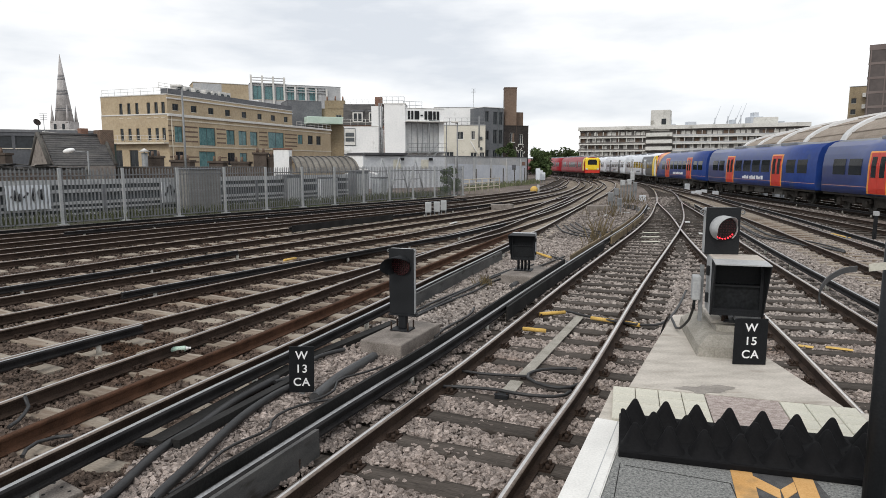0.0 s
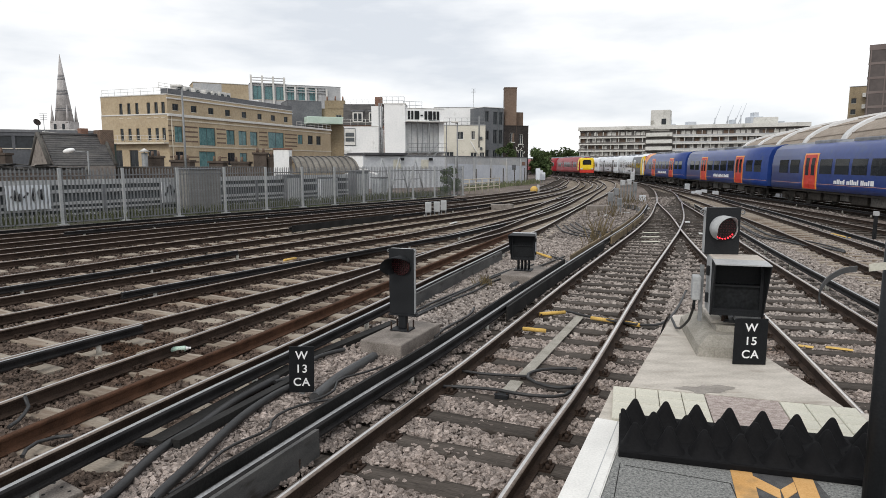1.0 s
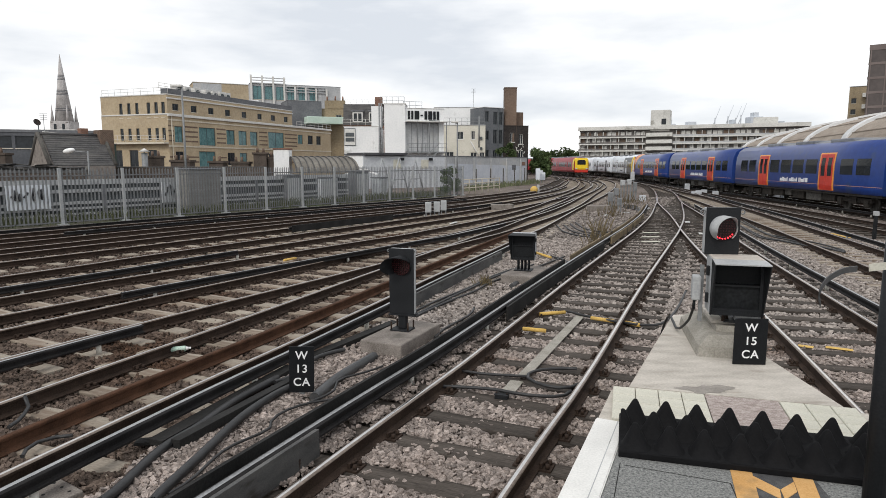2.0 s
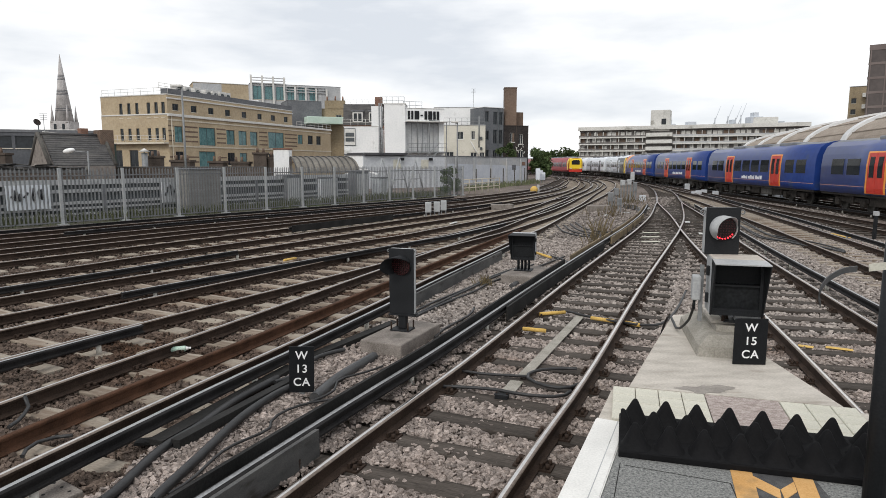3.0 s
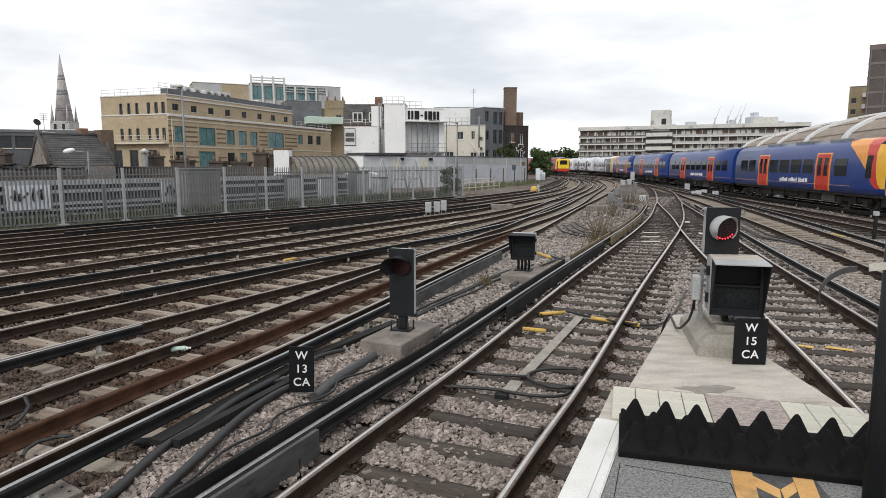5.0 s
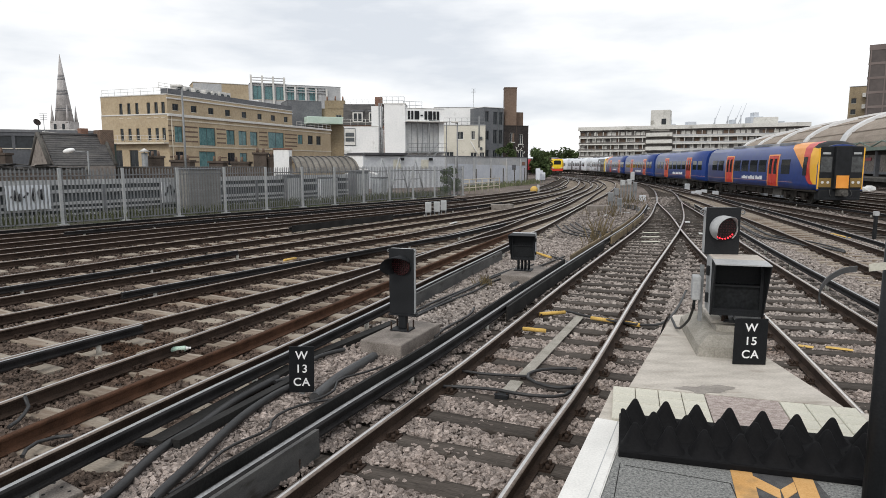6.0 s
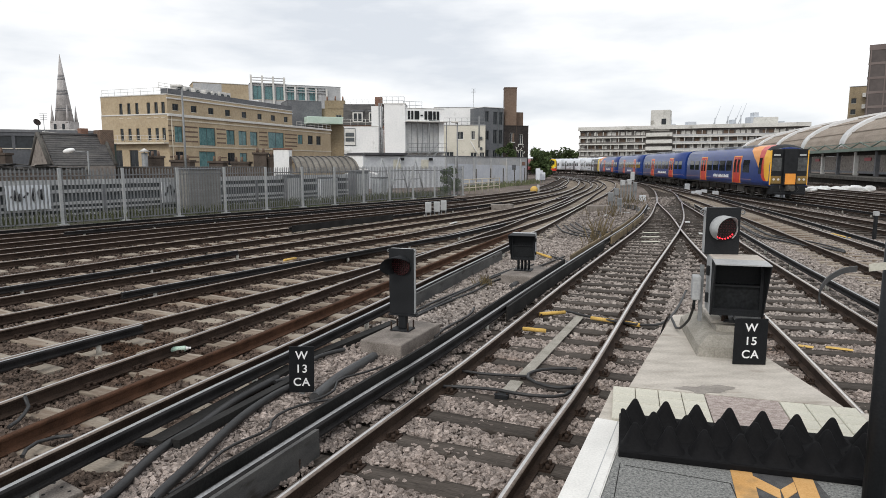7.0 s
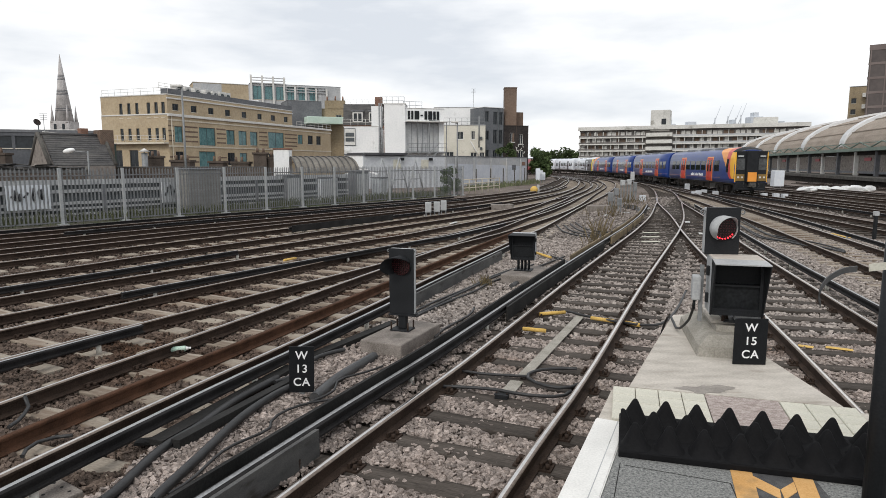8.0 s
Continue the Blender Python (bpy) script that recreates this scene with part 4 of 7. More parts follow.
for i in range(10):
    for j in range(3):
        x = 0.085 + i * 0.172 + (-0.073 if j == 1 else 0)
        ob = new("spike", edge_me if j == 1 and i == 0 else spike_me)
        ob.parent, ob.matrix_basis = mat_thing, MM @ pose(x if i or j != 1 else 0.016, 0.088 + j * 0.181, 0.034, random.uniform(-1.5, 1.5), random.uniform(-1.5, 1.5), 0)

# ---- post with tape and strap ----
bp = thing("barrier_post", "black steel post with a strap and cream tape", "post")
part("shaft", rod((1.93, 2.66, PZ), (1.93, 2.66, 2.22), 0.046, n=20), "sigblack", bp)
part("cap", rod((1.93, 2.66, 2.22), (1.93, 2.66, 2.235), 0.046, 0.03, n=20), "sigblack", bp)
part("tape", box(-0.15, 0.10, -0.052, -0.048, -0.016, 0.016, m=pose(1.93, 2.66, 2.035, 0, -6, 0)), "paving", bp, "cream printed tape")
bm = bmesh.new()
st = spline([(1.73, 2.61, 2.015), (1.66, 2.60, 2.005), (1.60, 2.60, 1.965), (1.575, 2.60, 1.91), (1.585, 2.60, 1.86)], 0.01)
for a, b in zip(st, st[1:]):
    q = [bm.verts.new(v + Vector((0, o, h))) for v in (a, b) for o, h in ((-0.004, 0.012), (0.004, 0.012), (0.004, -0.012), (-0.004, -0.012))]
    for f in ((0, 1, 5, 4), (1, 2, 6, 5), (2, 3, 7, 6), (3, 0, 4, 7)):
        bm.faces.new([q[i] for i in f])
part("strap", bm, "duct", bp, "grey webbing strap")


# ---- lineside plates and signals ----
def letters(body, size, material, parent, m):
    cu = bpy.data.curves.new("lettering", "FONT")
    cu.space_character = 1.12
    cu.body, cu.size, cu.align_x, cu.align_y, cu.extrude, cu.offset = body, size, "CENTER", "CENTER", 0.001, 0.0015 * size / 0.1
    tmp = bpy.data.objects.new("lettering", cu)
    scene.collection.objects.link(tmp)
    me = bpy.data.meshes.new_from_object(tmp.evaluated_get(bpy.context.evaluated_depsgraph_get()))
    bpy.data.objects.remove(tmp)
    me.materials.append(M[material])
    ob = new("lettering", me)
    ob.parent, ob.matrix_basis = parent, m
    return ob


def plate(lines, m, w, h, label):
    """A signal plate that faces -y, its foot at the origin."""
    p = thing("signal_plate", label, "signal plate", m)
    part("panel", box(-w / 2, w / 2, -0.006, 0.006, 0, h, 0.004), "signdark", p)
    for i, s in enumerate(lines):
        letters(s, h * 0.245, "lettering", p, pose(0, -0.0085, h * (0.80 - 0.29 * i), 90, 0, 0))
    part("bracket", box(-0.03, 0.03, 0.006, 0.045, -0.05, h * 0.8), "galv", p)
    return p


plate(("W", "13", "CA"), pose(-1.592, 6.85, -0.10, 0, 1.5, 2), 0.278, 0.53, "black plate lettered W 13 CA beside the conductor rail")
part("stake", box(-0.03, 0.03, 0.02, 0.05, -0.16, 0.02), "galv", bpy.data.objects["signal_plate"])
plate(("W", "15", "CA"), pose(2.375, 4.75, PZ - 0.01, 0, 0, -4), 0.25, 0.365, "black plate lettered W 15 CA on the concrete apron")


def route_box(sig, w, h, d, roof="sigblack", fall=0.035, flare=0.05):
    """Dark indicator with a deep hood; faces -y, origin at the middle of its foot."""
    t = 0.014
    bm = bmesh.new()
    for b in ((-w / 2, w / 2, 0, d, 0, t), (-w / 2, w / 2, 0, d, h - t, h), (-w / 2, -w / 2 + t, 0, d, t, h - t), (w / 2 - t, w / 2, 0, d, t, h - t), (-w / 2 + t, w / 2 - t, d - t, d, t, h - t)):
        bx(bm, *b)
    case = part("casing", bm, "siggrey", sig, "weathered grey metal case")
    # hood: sloping cheeks and a roof that juts out
    bm = bmesh.new()
    e, f = 0.20, 0.03
    for s in (-1, 1):
        a = s * (w / 2 + 0.001)
        b = s * (w / 2 + flare)
        vs = [bm.verts.new(v) for v in ((a, 0, 0), (a, 0, h), (b, -e, h - fall), (a, -f, 0), (a - s * 0.008, 0, 0), (a - s * 0.008, 0, h), (b - s * 0.008, -e, h - fall), (a - s * 0.008, -f, 0))]
        for q in ((0, 1, 2, 3), (7, 6, 5, 4), (0, 4, 5, 1), (1, 5, 6, 2), (2, 6, 7, 3), (3, 7, 4, 0)):
            bm.faces.new([vs[i] for i in q])
    bmesh.ops.recalc_face_normals(bm, faces=bm.faces[:])
    part("hood", bm, "sigblack", sig, "black hood cheeks")
    bm = bmesh.new()
    vs = [bm.verts.new(v) for v in ((-w / 2, 0, h + 0.004), (w / 2, 0, h + 0.004), (w / 2 + flare, -e, h - fall + 0.005), (-w / 2 - flare, -e, h - fall + 0.005), (-w / 2, 0, h - 0.006), (w / 2, 0, h - 0.006), (w / 2 + flare, -e, h - fall - 0.005), (-w / 2 - flare, -e, h - fall - 0.005))]
    for q in ((0, 1, 2, 3), (7, 6, 5, 4), (0, 4, 5, 1), (1, 5, 6, 2), (2, 6, 7, 3), (3, 7, 4, 0)):
        bm.faces.new([vs[i] for i in q])
    bmesh.ops.recalc_face_normals(bm, faces=bm.faces[:])
    part("hood_roof", bm, roof, sig, "roof of the hood")
    bm = bmesh.new()
    for q in ((-w / 2 - 0.003, w / 2 + 0.003, -0.003, 0.03), (-w / 2 - 0.003, w / 2 + 0.003, h - 0.02, h - 0.001), (-w / 2 - 0.003, -w / 2 + 0.03, 0.03, h - 0.02), (w / 2 - 0.03, w / 2 + 0.003, 0.03, h - 0.02)):
        bx(bm, q[0], q[1], -0.006, -0.001, q[2], q[3])
    for s in (-1, 1):
        bx(bm, s * (w / 2 - t - 0.003) - 0.002, s * (w / 2 - t - 0.003) + 0.002, 0.0, d - 0.02, t, h - t)
    bx(bm, -w / 2 + t, w / 2 - t, 0.0, 0.06, t, t + 0.04)
    part("front_frame", bm, "sigblack", sig, "black front frame")
    part("screen", box(-w / 2 + t, w / 2 - t, 0.03, 0.04, 0.05, h * 0.52, 0.004), "screen", sig, "dark glass lower screen")
    part("screen", box(-w / 2 + t, w / 2 - t, 0.06, 0.07, h * 0.55, h - t, 0.004), "signdark", sig, "dark upper screen")
    part("ledge", box(-w / 2 + t, w / 2 - t, 0.0, 0.06, h * 0.52, h * 0.55), "sigblack", sig)
    for s in (-1, 1):
        for z in (0.25, 0.75):
            part("catch", box(s * (w / 2 + 0.012) - 0.012, s * (w / 2 + 0.012) + 0.012, d * 0.35, d * 0.5, h * z - 0.04, h * z + 0.04, 0.004), "sigblack", sig)


def aspect(sig, z, r, lit, hood_side, reach):
    """A cluster of red lights behind a cut-away hood, on a plate that faces -y."""
    bm = bmesh.new()
    cyl(bm, (0, 0.0, z), (0, -0.022, z), r * 0.94, n=32)
    part("lens", bm, "lens", sig, "dark red lens")
    # hood: a tube cut off at a slant
    bm = bmesh.new()
    n = 40
    ring = []
    for i in range(n + 1):
        a = radians(-50) + radians(280) * i / n
        u, v = math.cos(a), math.sin(a)
        out = 0.03 + reach * max(0.0, min(1.0, (0.62 * v - 0.75 * u * hood_side + 0.55) / 1.25))
        ring.append([bm.verts.new((u * k, -y, z + v * k)) for k, y in ((r, 0.0), (r * 1.04, out), (r * 1.01, out), (r * 0.97, 0.0))])
    for a, b in zip(ring, ring[1:]):
        for k in range(3):
            bm.faces.new((a[k], a[k + 1], b[k + 1], b[k])).smooth = True
    bmesh.ops.recalc_face_normals(bm, faces=bm.faces[:])
    part("hood", bm, "siggrey" if lit else "sigblack", sig, "cut-away hood over the lens")
    for i in range(-4, 5):
        for j in range(-4, 5):
            x, y = i * r * 0.2, j * r * 0.2
            if x * x + y * y > (r * 0.86) ** 2:
                continue
            if lit and y < -0.3 * r and x * x + y * y > (r * 0.76) ** 2:
                continue
            part("light", rod((x, -0.02, z + y), (x, -0.026, z + y), r * 0.05, n=8), "ledoff", sig)
    if lit:
        for k in range(9):
            a = radians(205 + 15 * k)
            x, y = 0.80 * r * math.cos(a), 0.80 * r * math.sin(a)
            part("lit_light", rod((x, -0.02, z + y), (x, -0.030, z + y), r * 0.052, n=8), "lamp", sig, "lit red light")


def head(sig, w, h, z0, d, back="siggrey"):
    part("backplate", box(-w / 2, w / 2, 0, 0.012, z0, z0 + h, 0.004), "sigblack", sig, "black signal face")
    part("case", box(-w / 2 + 0.004, w / 2 - 0.004, 0.013, d, z0 + 0.005, z0 + h - 0.005, 0.008), back, sig, "pale grey metal case")
    for s in (-1, 1):
        bm = bmesh.new()
        for k in range(8):
            a, b = k * math.pi / 4, (k + 1) * math.pi / 4
            cyl(bm, (s * (w / 2 + 0.022) + 0.018 * math.cos(a), 0.03, z0 + h - 0.04 + 0.018 * math.sin(a)), (s * (w / 2 + 0.022) + 0.018 * math.cos(b), 0.03, z0 + h - 0.04 + 0.018 * math.sin(b)), 0.005, n=6)
        part("lifting_eye", bm, "galv", sig)


# dwarf signal on a concrete block
SB = pose(-0.60, 8.90, 0, 0, 0, -24)
blk = thing("concrete_block", "rough grey concrete foundation block in the ballast", "concrete block", SB, group="signal foundations")
part("block", box(-0.32, 0.32, -0.62, 0.66, -0.30, 0.05, 0.02), "block", blk)
sig = thing("dwarf_signal", "black unlit dwarf signal with a hooded lens on a concrete block", "signal", pose(-0.60, 8.98, 0.05, 0, 0, -20), group="dwarf signals")
head(sig, 0.385, 0.96, 0.235, 0.10)
aspect_at = 1.19 - 0.24
aspect(sig, aspect_at, 0.150, False, 1, 0.36)
part("foot_plate", box(-0.15, 0.15, -0.10, 0.15, 0.0, 0.02, 0.004), "sigblack", sig)
part("stem", box(-0.06, 0.06, 0.0, 0.10, 0.02, 0.235, 0.01), "sigblack", sig)
part("base_rim", box(-0.20, 0.20, -0.03, 0.13, 0.215, 0.235, 0.004), "sigblack", sig)
for u, v in ((-0.13, -0.08), (0.13, -0.08), (0.13, 0.13), (-0.13, 0.13)):
    part("bolt", rod((u, v, 0.02), (u, v, 0.13), 0.013, n=8), "rail", sig)

# indicator box on the second block
blk = thing("concrete_block", "pale concrete foundation block under an indicator", "concrete block", pose(1.90, 14.15, 0, 0, 0, -25), group="signal foundations")
part("block", box(-0.37, 0.37, -0.72, 0.70, -0.30, 0.05, 0.02), "block", blk)
sig = thing("route_indicator", "black route indicator box with a grey case on a concrete block", "signal", pose(1.80, 14.1, 0.05, 0, 0, -17), group="dwarf signals")
route_box(sig, 0.52, 0.60, 0.26)
for ob in list(sig.children):
    ob.matrix_basis = pose(0, 0, 0.25) @ ob.matrix_basis
part("foot_plate", box(-0.2, 0.2, -0.05, 0.3, 0.0, 0.02), "sigblack", sig)
for u in (-0.12, -0.04, 0.04, 0.12):
    part("leg", rod((u, 0.05, 0.02), (u, 0.05, 0.26), 0.016, n=8), "sigblack", sig)
    part("leg", rod((u, 0.2, 0.02), (u, 0.2, 0.26), 0.016, n=8), "sigblack", sig)

# signal with indicator on the platform apron
ped = thing("stepped_plinth", "stepped pale concrete plinth on the platform apron", "plinth", pose(2.47, 5.42, PZ - 0.012, 0, 0, -13))
bm = bmesh.new()
for x0, x1, y0, y1, z0, z1, k in ((-0.30, 0.22, -0.54, 0.52, 0, 0.085, 0.012), (-0.285, 0.205, -0.52, 0.50, 0.085, 0.165, 0.085), (-0.13, 0.115, -0.33, 0.40, 0.165, 0.215, 0.004)):
    fs = bx(bm, x0, x1, y0, y1, z0, z1)
    for v in fs[1].verts:
        v.co.x += k if v.co.x < 0 else -k
        v.co.y += k if v.co.y < 0 else -k
part("stepped_block", bm, "plinth", ped)
part("pad", box(-0.155, 0.135, -0.27, 0.30, 0.216, 0.255, 0.006), "concrete", ped)
sig = thing("platform_signal", "black signal showing red lights above a hooded indicator", "signal", pose(2.40, 5.02, PZ + 0.19, 0, 0, -15), group="dwarf signals")
part("stem", box(-0.01, 0.17, 0.10, 0.24, 0.056, 0.20, 0.01), "siggrey", sig)
part("foot_plate", box(-0.10, 0.22, 0.06, 0.34, 0.045, 0.056), "sigblack", sig)
for u, v in ((-0.10, 0.05), (-0.06, 0.12), (0.2, 0.05), (0.2, 0.3)):
    part("bolt", rod((u, v + 0.04, 0.05), (u, v + 0.04, 0.12), 0.014, n=8), "rail", sig)
n0 = set(sig.children)
route_box(sig, 0.395, 0.455, 0.30, "siggrey", 0.012, 0.006)
for ob in [o for o in sig.children if o not in n0]:
    ob.matrix_basis = pose(-0.022, 0, 0.122) @ ob.matrix_basis
n0 = set(sig.children)
head(sig, 0.275, 0.40, 0.62, 0.11)
aspect(sig, 0.845, 0.108, True, 1, 0.22)
for ob in [o for o in sig.children if o not in n0]:
    ob.matrix_basis = pose(-0.115, 0.26, -0.038, 0, 0, 7) @ ob.matrix_basis
part("top_plate", box(-0.215, 0.172, 0.0, 0.30, 0.5775, 0.585, 0.003), "concrete", sig, "pale top of the case")
part("junction_box", box(-0.345, -0.275, 0.14, 0.24, 0.20, 0.41, 0.012), "siggrey", sig, "small grey junction box")
part("conduit", rod((-0.32, 0.19, 0.20), (-0.32, 0.19, 0.12), 0.012), "sigblack", sig)
part("box_post", box(-0.285, -0.255, 0.17, 0.20, 0.02, 0.50), "galv", sig)
part("hanging_cable", tube([(-0.32, 0.19, 0.13), (-0.34, 0.24, 0.02), (-0.40, 0.6, -0.17), (-0.45, 1.1, -0.185), (-0.55, 1.6, -0.9)], 0.012), "cable", sig)


# ---- cables, ducts, boards and small lineside things ----
def cable(pts, r=0.022, mat="cable", label="black rubber cable lying on the ballast"):
    pts = [(x, y, z + (0.05 if -3 < x < -0.6 and y < 8.5 else 0.018)) for x, y, z in pts]
    tagged(part("cable", tube(pts, r), mat), label, "cable", group="lineside cables")


cable([(-2.59, 4.49, -0.14), (-2.56, 4.65, -0.14), (-2.53, 5.39, -0.14), (-2.39, 5.87, -0.14), (-2.24, 6.6, -0.14), (-1.93, 7.33, -0.12)], 0.042)
cable([(-2.19, 4.48, -0.13), (-2.19, 4.63, -0.13), (-2.12, 5.27, -0.13), (-2.03, 6.09, -0.13), (-1.86, 6.71, -0.13), (-1.71, 6.98, -0.12)], 0.042)
cable([(-2.13, 4.61, -0.14), (-2.04, 4.85, -0.14), (-1.95, 5.39, -0.14), (-1.69, 5.8, -0.14), (-1.71, 5.98, -0.14), (-1.65, 6.22, -0.13), (-1.44, 6.46, -0.13), (-1.07, 6.62, -0.13)], 0.014)
cable([(-1.44, 6.46, -0.13), (-1.23, 6.83, -0.13), (-1.23, 7.2, -0.13), (-0.93, 7.5, -0.13), (-0.68, 7.82, -0.13)], 0.014)
cable([(-1.35, 8.4, -0.12), (-1.66, 8.03, -0.12), (-1.79, 7.33, -0.12), (-2.04, 6.98, -0.12)], 0.03)
for k in range(3):
    cable([(-0.47, 10.47, -0.13), (0.06, 11.52, -0.12), (0.64, 12.56, -0.12), (1.09, 13.61, -0.12), (1.97, 14.92, -0.12), (3.37, 17.28, -0.1)][:6 - (k == 2)], 0.024) if k == 0 else cable([(x - 0.07 * k + 0.05 * math.sin(y * 1.3 + k), y + 0.06 * k, z) for x, y, z in ((-0.47, 10.47, -0.13), (0.06, 11.52, -0.12), (0.71, 12.85, -0.12), (1.31, 14.31, -0.12), (2.39, 15.94, -0.12))], 0.022)
cable([(-0.12, 9.11, -0.12), (0.01, 9.59, -0.12), (0.44, 10.51, -0.12), (0.57, 11.15, -0.12)], 0.02)
cable([(0.11, 7.55, -0.14), (0.13, 7.64, -0.12), (0.46, 7.49, -0.12), (0.87, 7.44, -0.13), (1.1, 7.37, -0.12)], 0.018)
cable([(-0.06, 7.08, -0.13), (0.43, 6.98, -0.12), (0.65, 6.91, -0.12), (0.92, 6.77, -0.12), (1.29, 6.72, -0.12), (1.45, 6.89, -0.12)], 0.02)
cable([(1.68, 7.68, -0.12), (1.24, 7.64, -0.12), (1.01, 7.35, -0.1), (1.13, 7.11, -0.12), (1.4, 6.98, -0.12), (1.64, 7.17, -0.12)], 0.02)
cable([(2.14, 10.84, -0.12), (2.44, 10.43, -0.12), (2.82, 10.08, -0.12), (3.13, 9.87, -0.12), (3.44, 9.87, -0.12), (3.78, 10.31, -0.12), (4.2, 11.06, -0.1), (4.83, 12.33, -0.05)], 0.022)
for k in range(4):
    dx = 0.25 * k
    cable([(x + dx + 0.12 * math.sin(k * 2 + y), y + 0.3 * k, z) for x, y, z in ((12.84, 27.78, -0.14), (11.28, 22.37, -0.14), (11.29, 21.05, -0.14), (11.43, 19.34, -0.14), (11.39, 17.88, -0.14))], 0.025)
    cable([(x + 0.35 * k, y + 0.4 * k + 0.2 * math.sin(x * 2 + k), z) for x, y, z in ((4.78, 26.5, -0.14), (4.63, 23.86, -0.14), (5.15, 22.37, -0.14), (6.15, 22.37, -0.14))], 0.03)
    cable([(x + 0.3 * k, y + 0.9 * k + 0.2 * math.sin(x + k), z) for x, y, z in ((6.35, 22.73, -0.14), (7.14, 25.33, -0.14), (8.01, 27, -0.14), (10.05, 32.47, -0.14), (10.87, 35.67, -0.14), (10.59, 37.52, -0.14))], 0.03)
cable([(2.98, 17.28, -0.1), (3.24, 16.59, -0.12), (3.14, 15.36, -0.14), (2.85, 14.57, -0.14)], 0.03)
cable([(-4.44, 6.45, -0.02), (-4.38, 6.42, -0.1), (-4.3, 6.14, -0.14), (-4.28, 5.93, -0.14), (-4.29, 5.83, -0.14)], 0.02)
cable([(-3.7, 5.27, -0.12), (-3.77, 5.49, -0.12), (-3.66, 5.66, -0.12), (-3.41, 5.73, -0.12)], 0.018)

duct = tagged(part("duct_pipe", tube([(-1.41, 6.66, -0.1), (-1.25, 7.35, -0.1), (-0.99, 8.01, -0.1), (-0.92, 8.27, -0.12)], 0.062, 16), "duct"), "dark grey plastic duct pipe lying on the ballast", "pipe")
tagged(part("duct_pipe", rod((1.44, 13.1, -0.12), (1.78, 13.95, -0.12), 0.06, n=16), "duct"), "short dark duct pipe by the block", "pipe")


def strip(p, q, w, h, mat, name, label, cat, z=0.0, bev=0.004):
    p, q = Vector(p), Vector(q)
    d = (q - p).normalized()
    r = Vector((d.y, -d.x, 0)).normalized()
    m = Matrix.Identity(4)
    m.col[0].xyz, m.col[1].xyz, m.col[2].xyz, m.col[3].xyz = r, d, r.cross(d), p
    return tagged(part(name, box(-w / 2, w / 2, 0, (q - p).length, z, z + h, bev, m), mat), label, cat)


strip((0.97, 7.46, -0.14), (2.36, 10.59, -0.14), 0.14, 0.015, "plinth", "cover_strip", "pale steel cover strip across the sleepers", "cover strip")
strip((0.73, 6.93, -0.15), (0.89, 7.33, -0.15), 0.16, 0.015, "plinth", "cover_strip", "short pale steel cover strip across the sleepers", "cover strip")
strip((-2.65, 5.54, -0.13), (-1.92, 7.71, -0.13), 0.16, 0.06, "boarddark", "cable_trough", "dark timber cable trough lid", "cable trough")
strip((-2.44, 5.48, -0.13), (-1.76, 7.2, -0.13), 0.10, 0.09, "boarddark", "cable_trough", "black cable trough beside the third rail", "cable trough")
strip((-2.87, 5.61, -0.14), (-2.62, 5.65, -0.14), 0.12, 0.03, "boarddark", "timber_offcut", "dark timber offcut on the ballast", "timber offcut")
strip((-1.91, 7.82, -0.13), (-0.77, 9.98, -0.13), 0.15, 0.07, "boarddark", "cable_trough", "dark timber cable trough lid", "cable trough")
bolt_plate = thing("base_slab", "worn concrete base slab with bolt holes in the ballast", "concrete slab", pose(-3.10, 4.72, -0.17, 0, 0, -33))
part("slab", box(-0.20, 0.20, -0.14, 0.14, -0.05, 0.045, 0.012), "block", bolt_plate)
for u in (-0.12, 0.0, 0.12):
    for v in (-0.07, 0.07):
        part("bolt_hole", rod((u, v, 0.043), (u, v, 0.0475), 0.014, n=10), "boarddark", bolt_plate)
strap = thing("board_bracket", "bent steel strap holding a protective board", "bracket", pose(-1.13, 4.72, 0, 0, 0, -23.5))
part("strap", tube([(0.0, 0.0, -0.17), (0.0, 0.0, 0.13), (-0.03, 0.0, 0.16), (-0.075, 0.0, 0.12)], 0.014), "rail", strap)
part("foot", box(-0.05, 0.05, -0.03, 0.03, -0.19, -0.165, 0.004), "rail", strap)
jb = thing("junction_box", "small black cable junction box between the rails", "junction box", pose(0.66, 6.83, -0.168, 0, 0, -20))
part("body", box(-0.075, 0.075, -0.04, 0.04, 0.0, 0.045, 0.006), "sigblack", jb)
part("lid", box(-0.08, 0.08, -0.044, 0.044, 0.0455, 0.055, 0.003), "sigblack", jb)
for u in (-0.06, 0.06):
    part("bolt", rod((u, 0, 0.055), (u, 0, 0.068), 0.009, n=6), "rail", jb)
for a, b in (((1.25, 9.65, -0.11), (1.59, 9.52, -0.11)), ((1.67, 10.67, -0.12), (2.13, 10.8, -0.12)), ((2.48, 10.35, -0.11), (2.8, 10.12, -0.11)), ((2.97, 10.04, -0.11), (3.15, 9.86, -0.11)), ((2.6, 17.61, -0.02), (2.91, 16.9, -0.06)), ((-4.24, 16.66, -0.1), (-4.01, 17.07, -0.1))):
    tagged(part("cable_sleeve", rod(a, b, 0.032, n=12), "yellow"), "yellow plastic sleeve round a cable", "cable sleeve", group="yellow cable sleeves")
strip((5.14, 8.89, -0.16), (5.3, 8.78, -0.16), 0.10, 0.01, "yellow", "yellow_marker", "flat yellow marker on a sleeper", "marker")
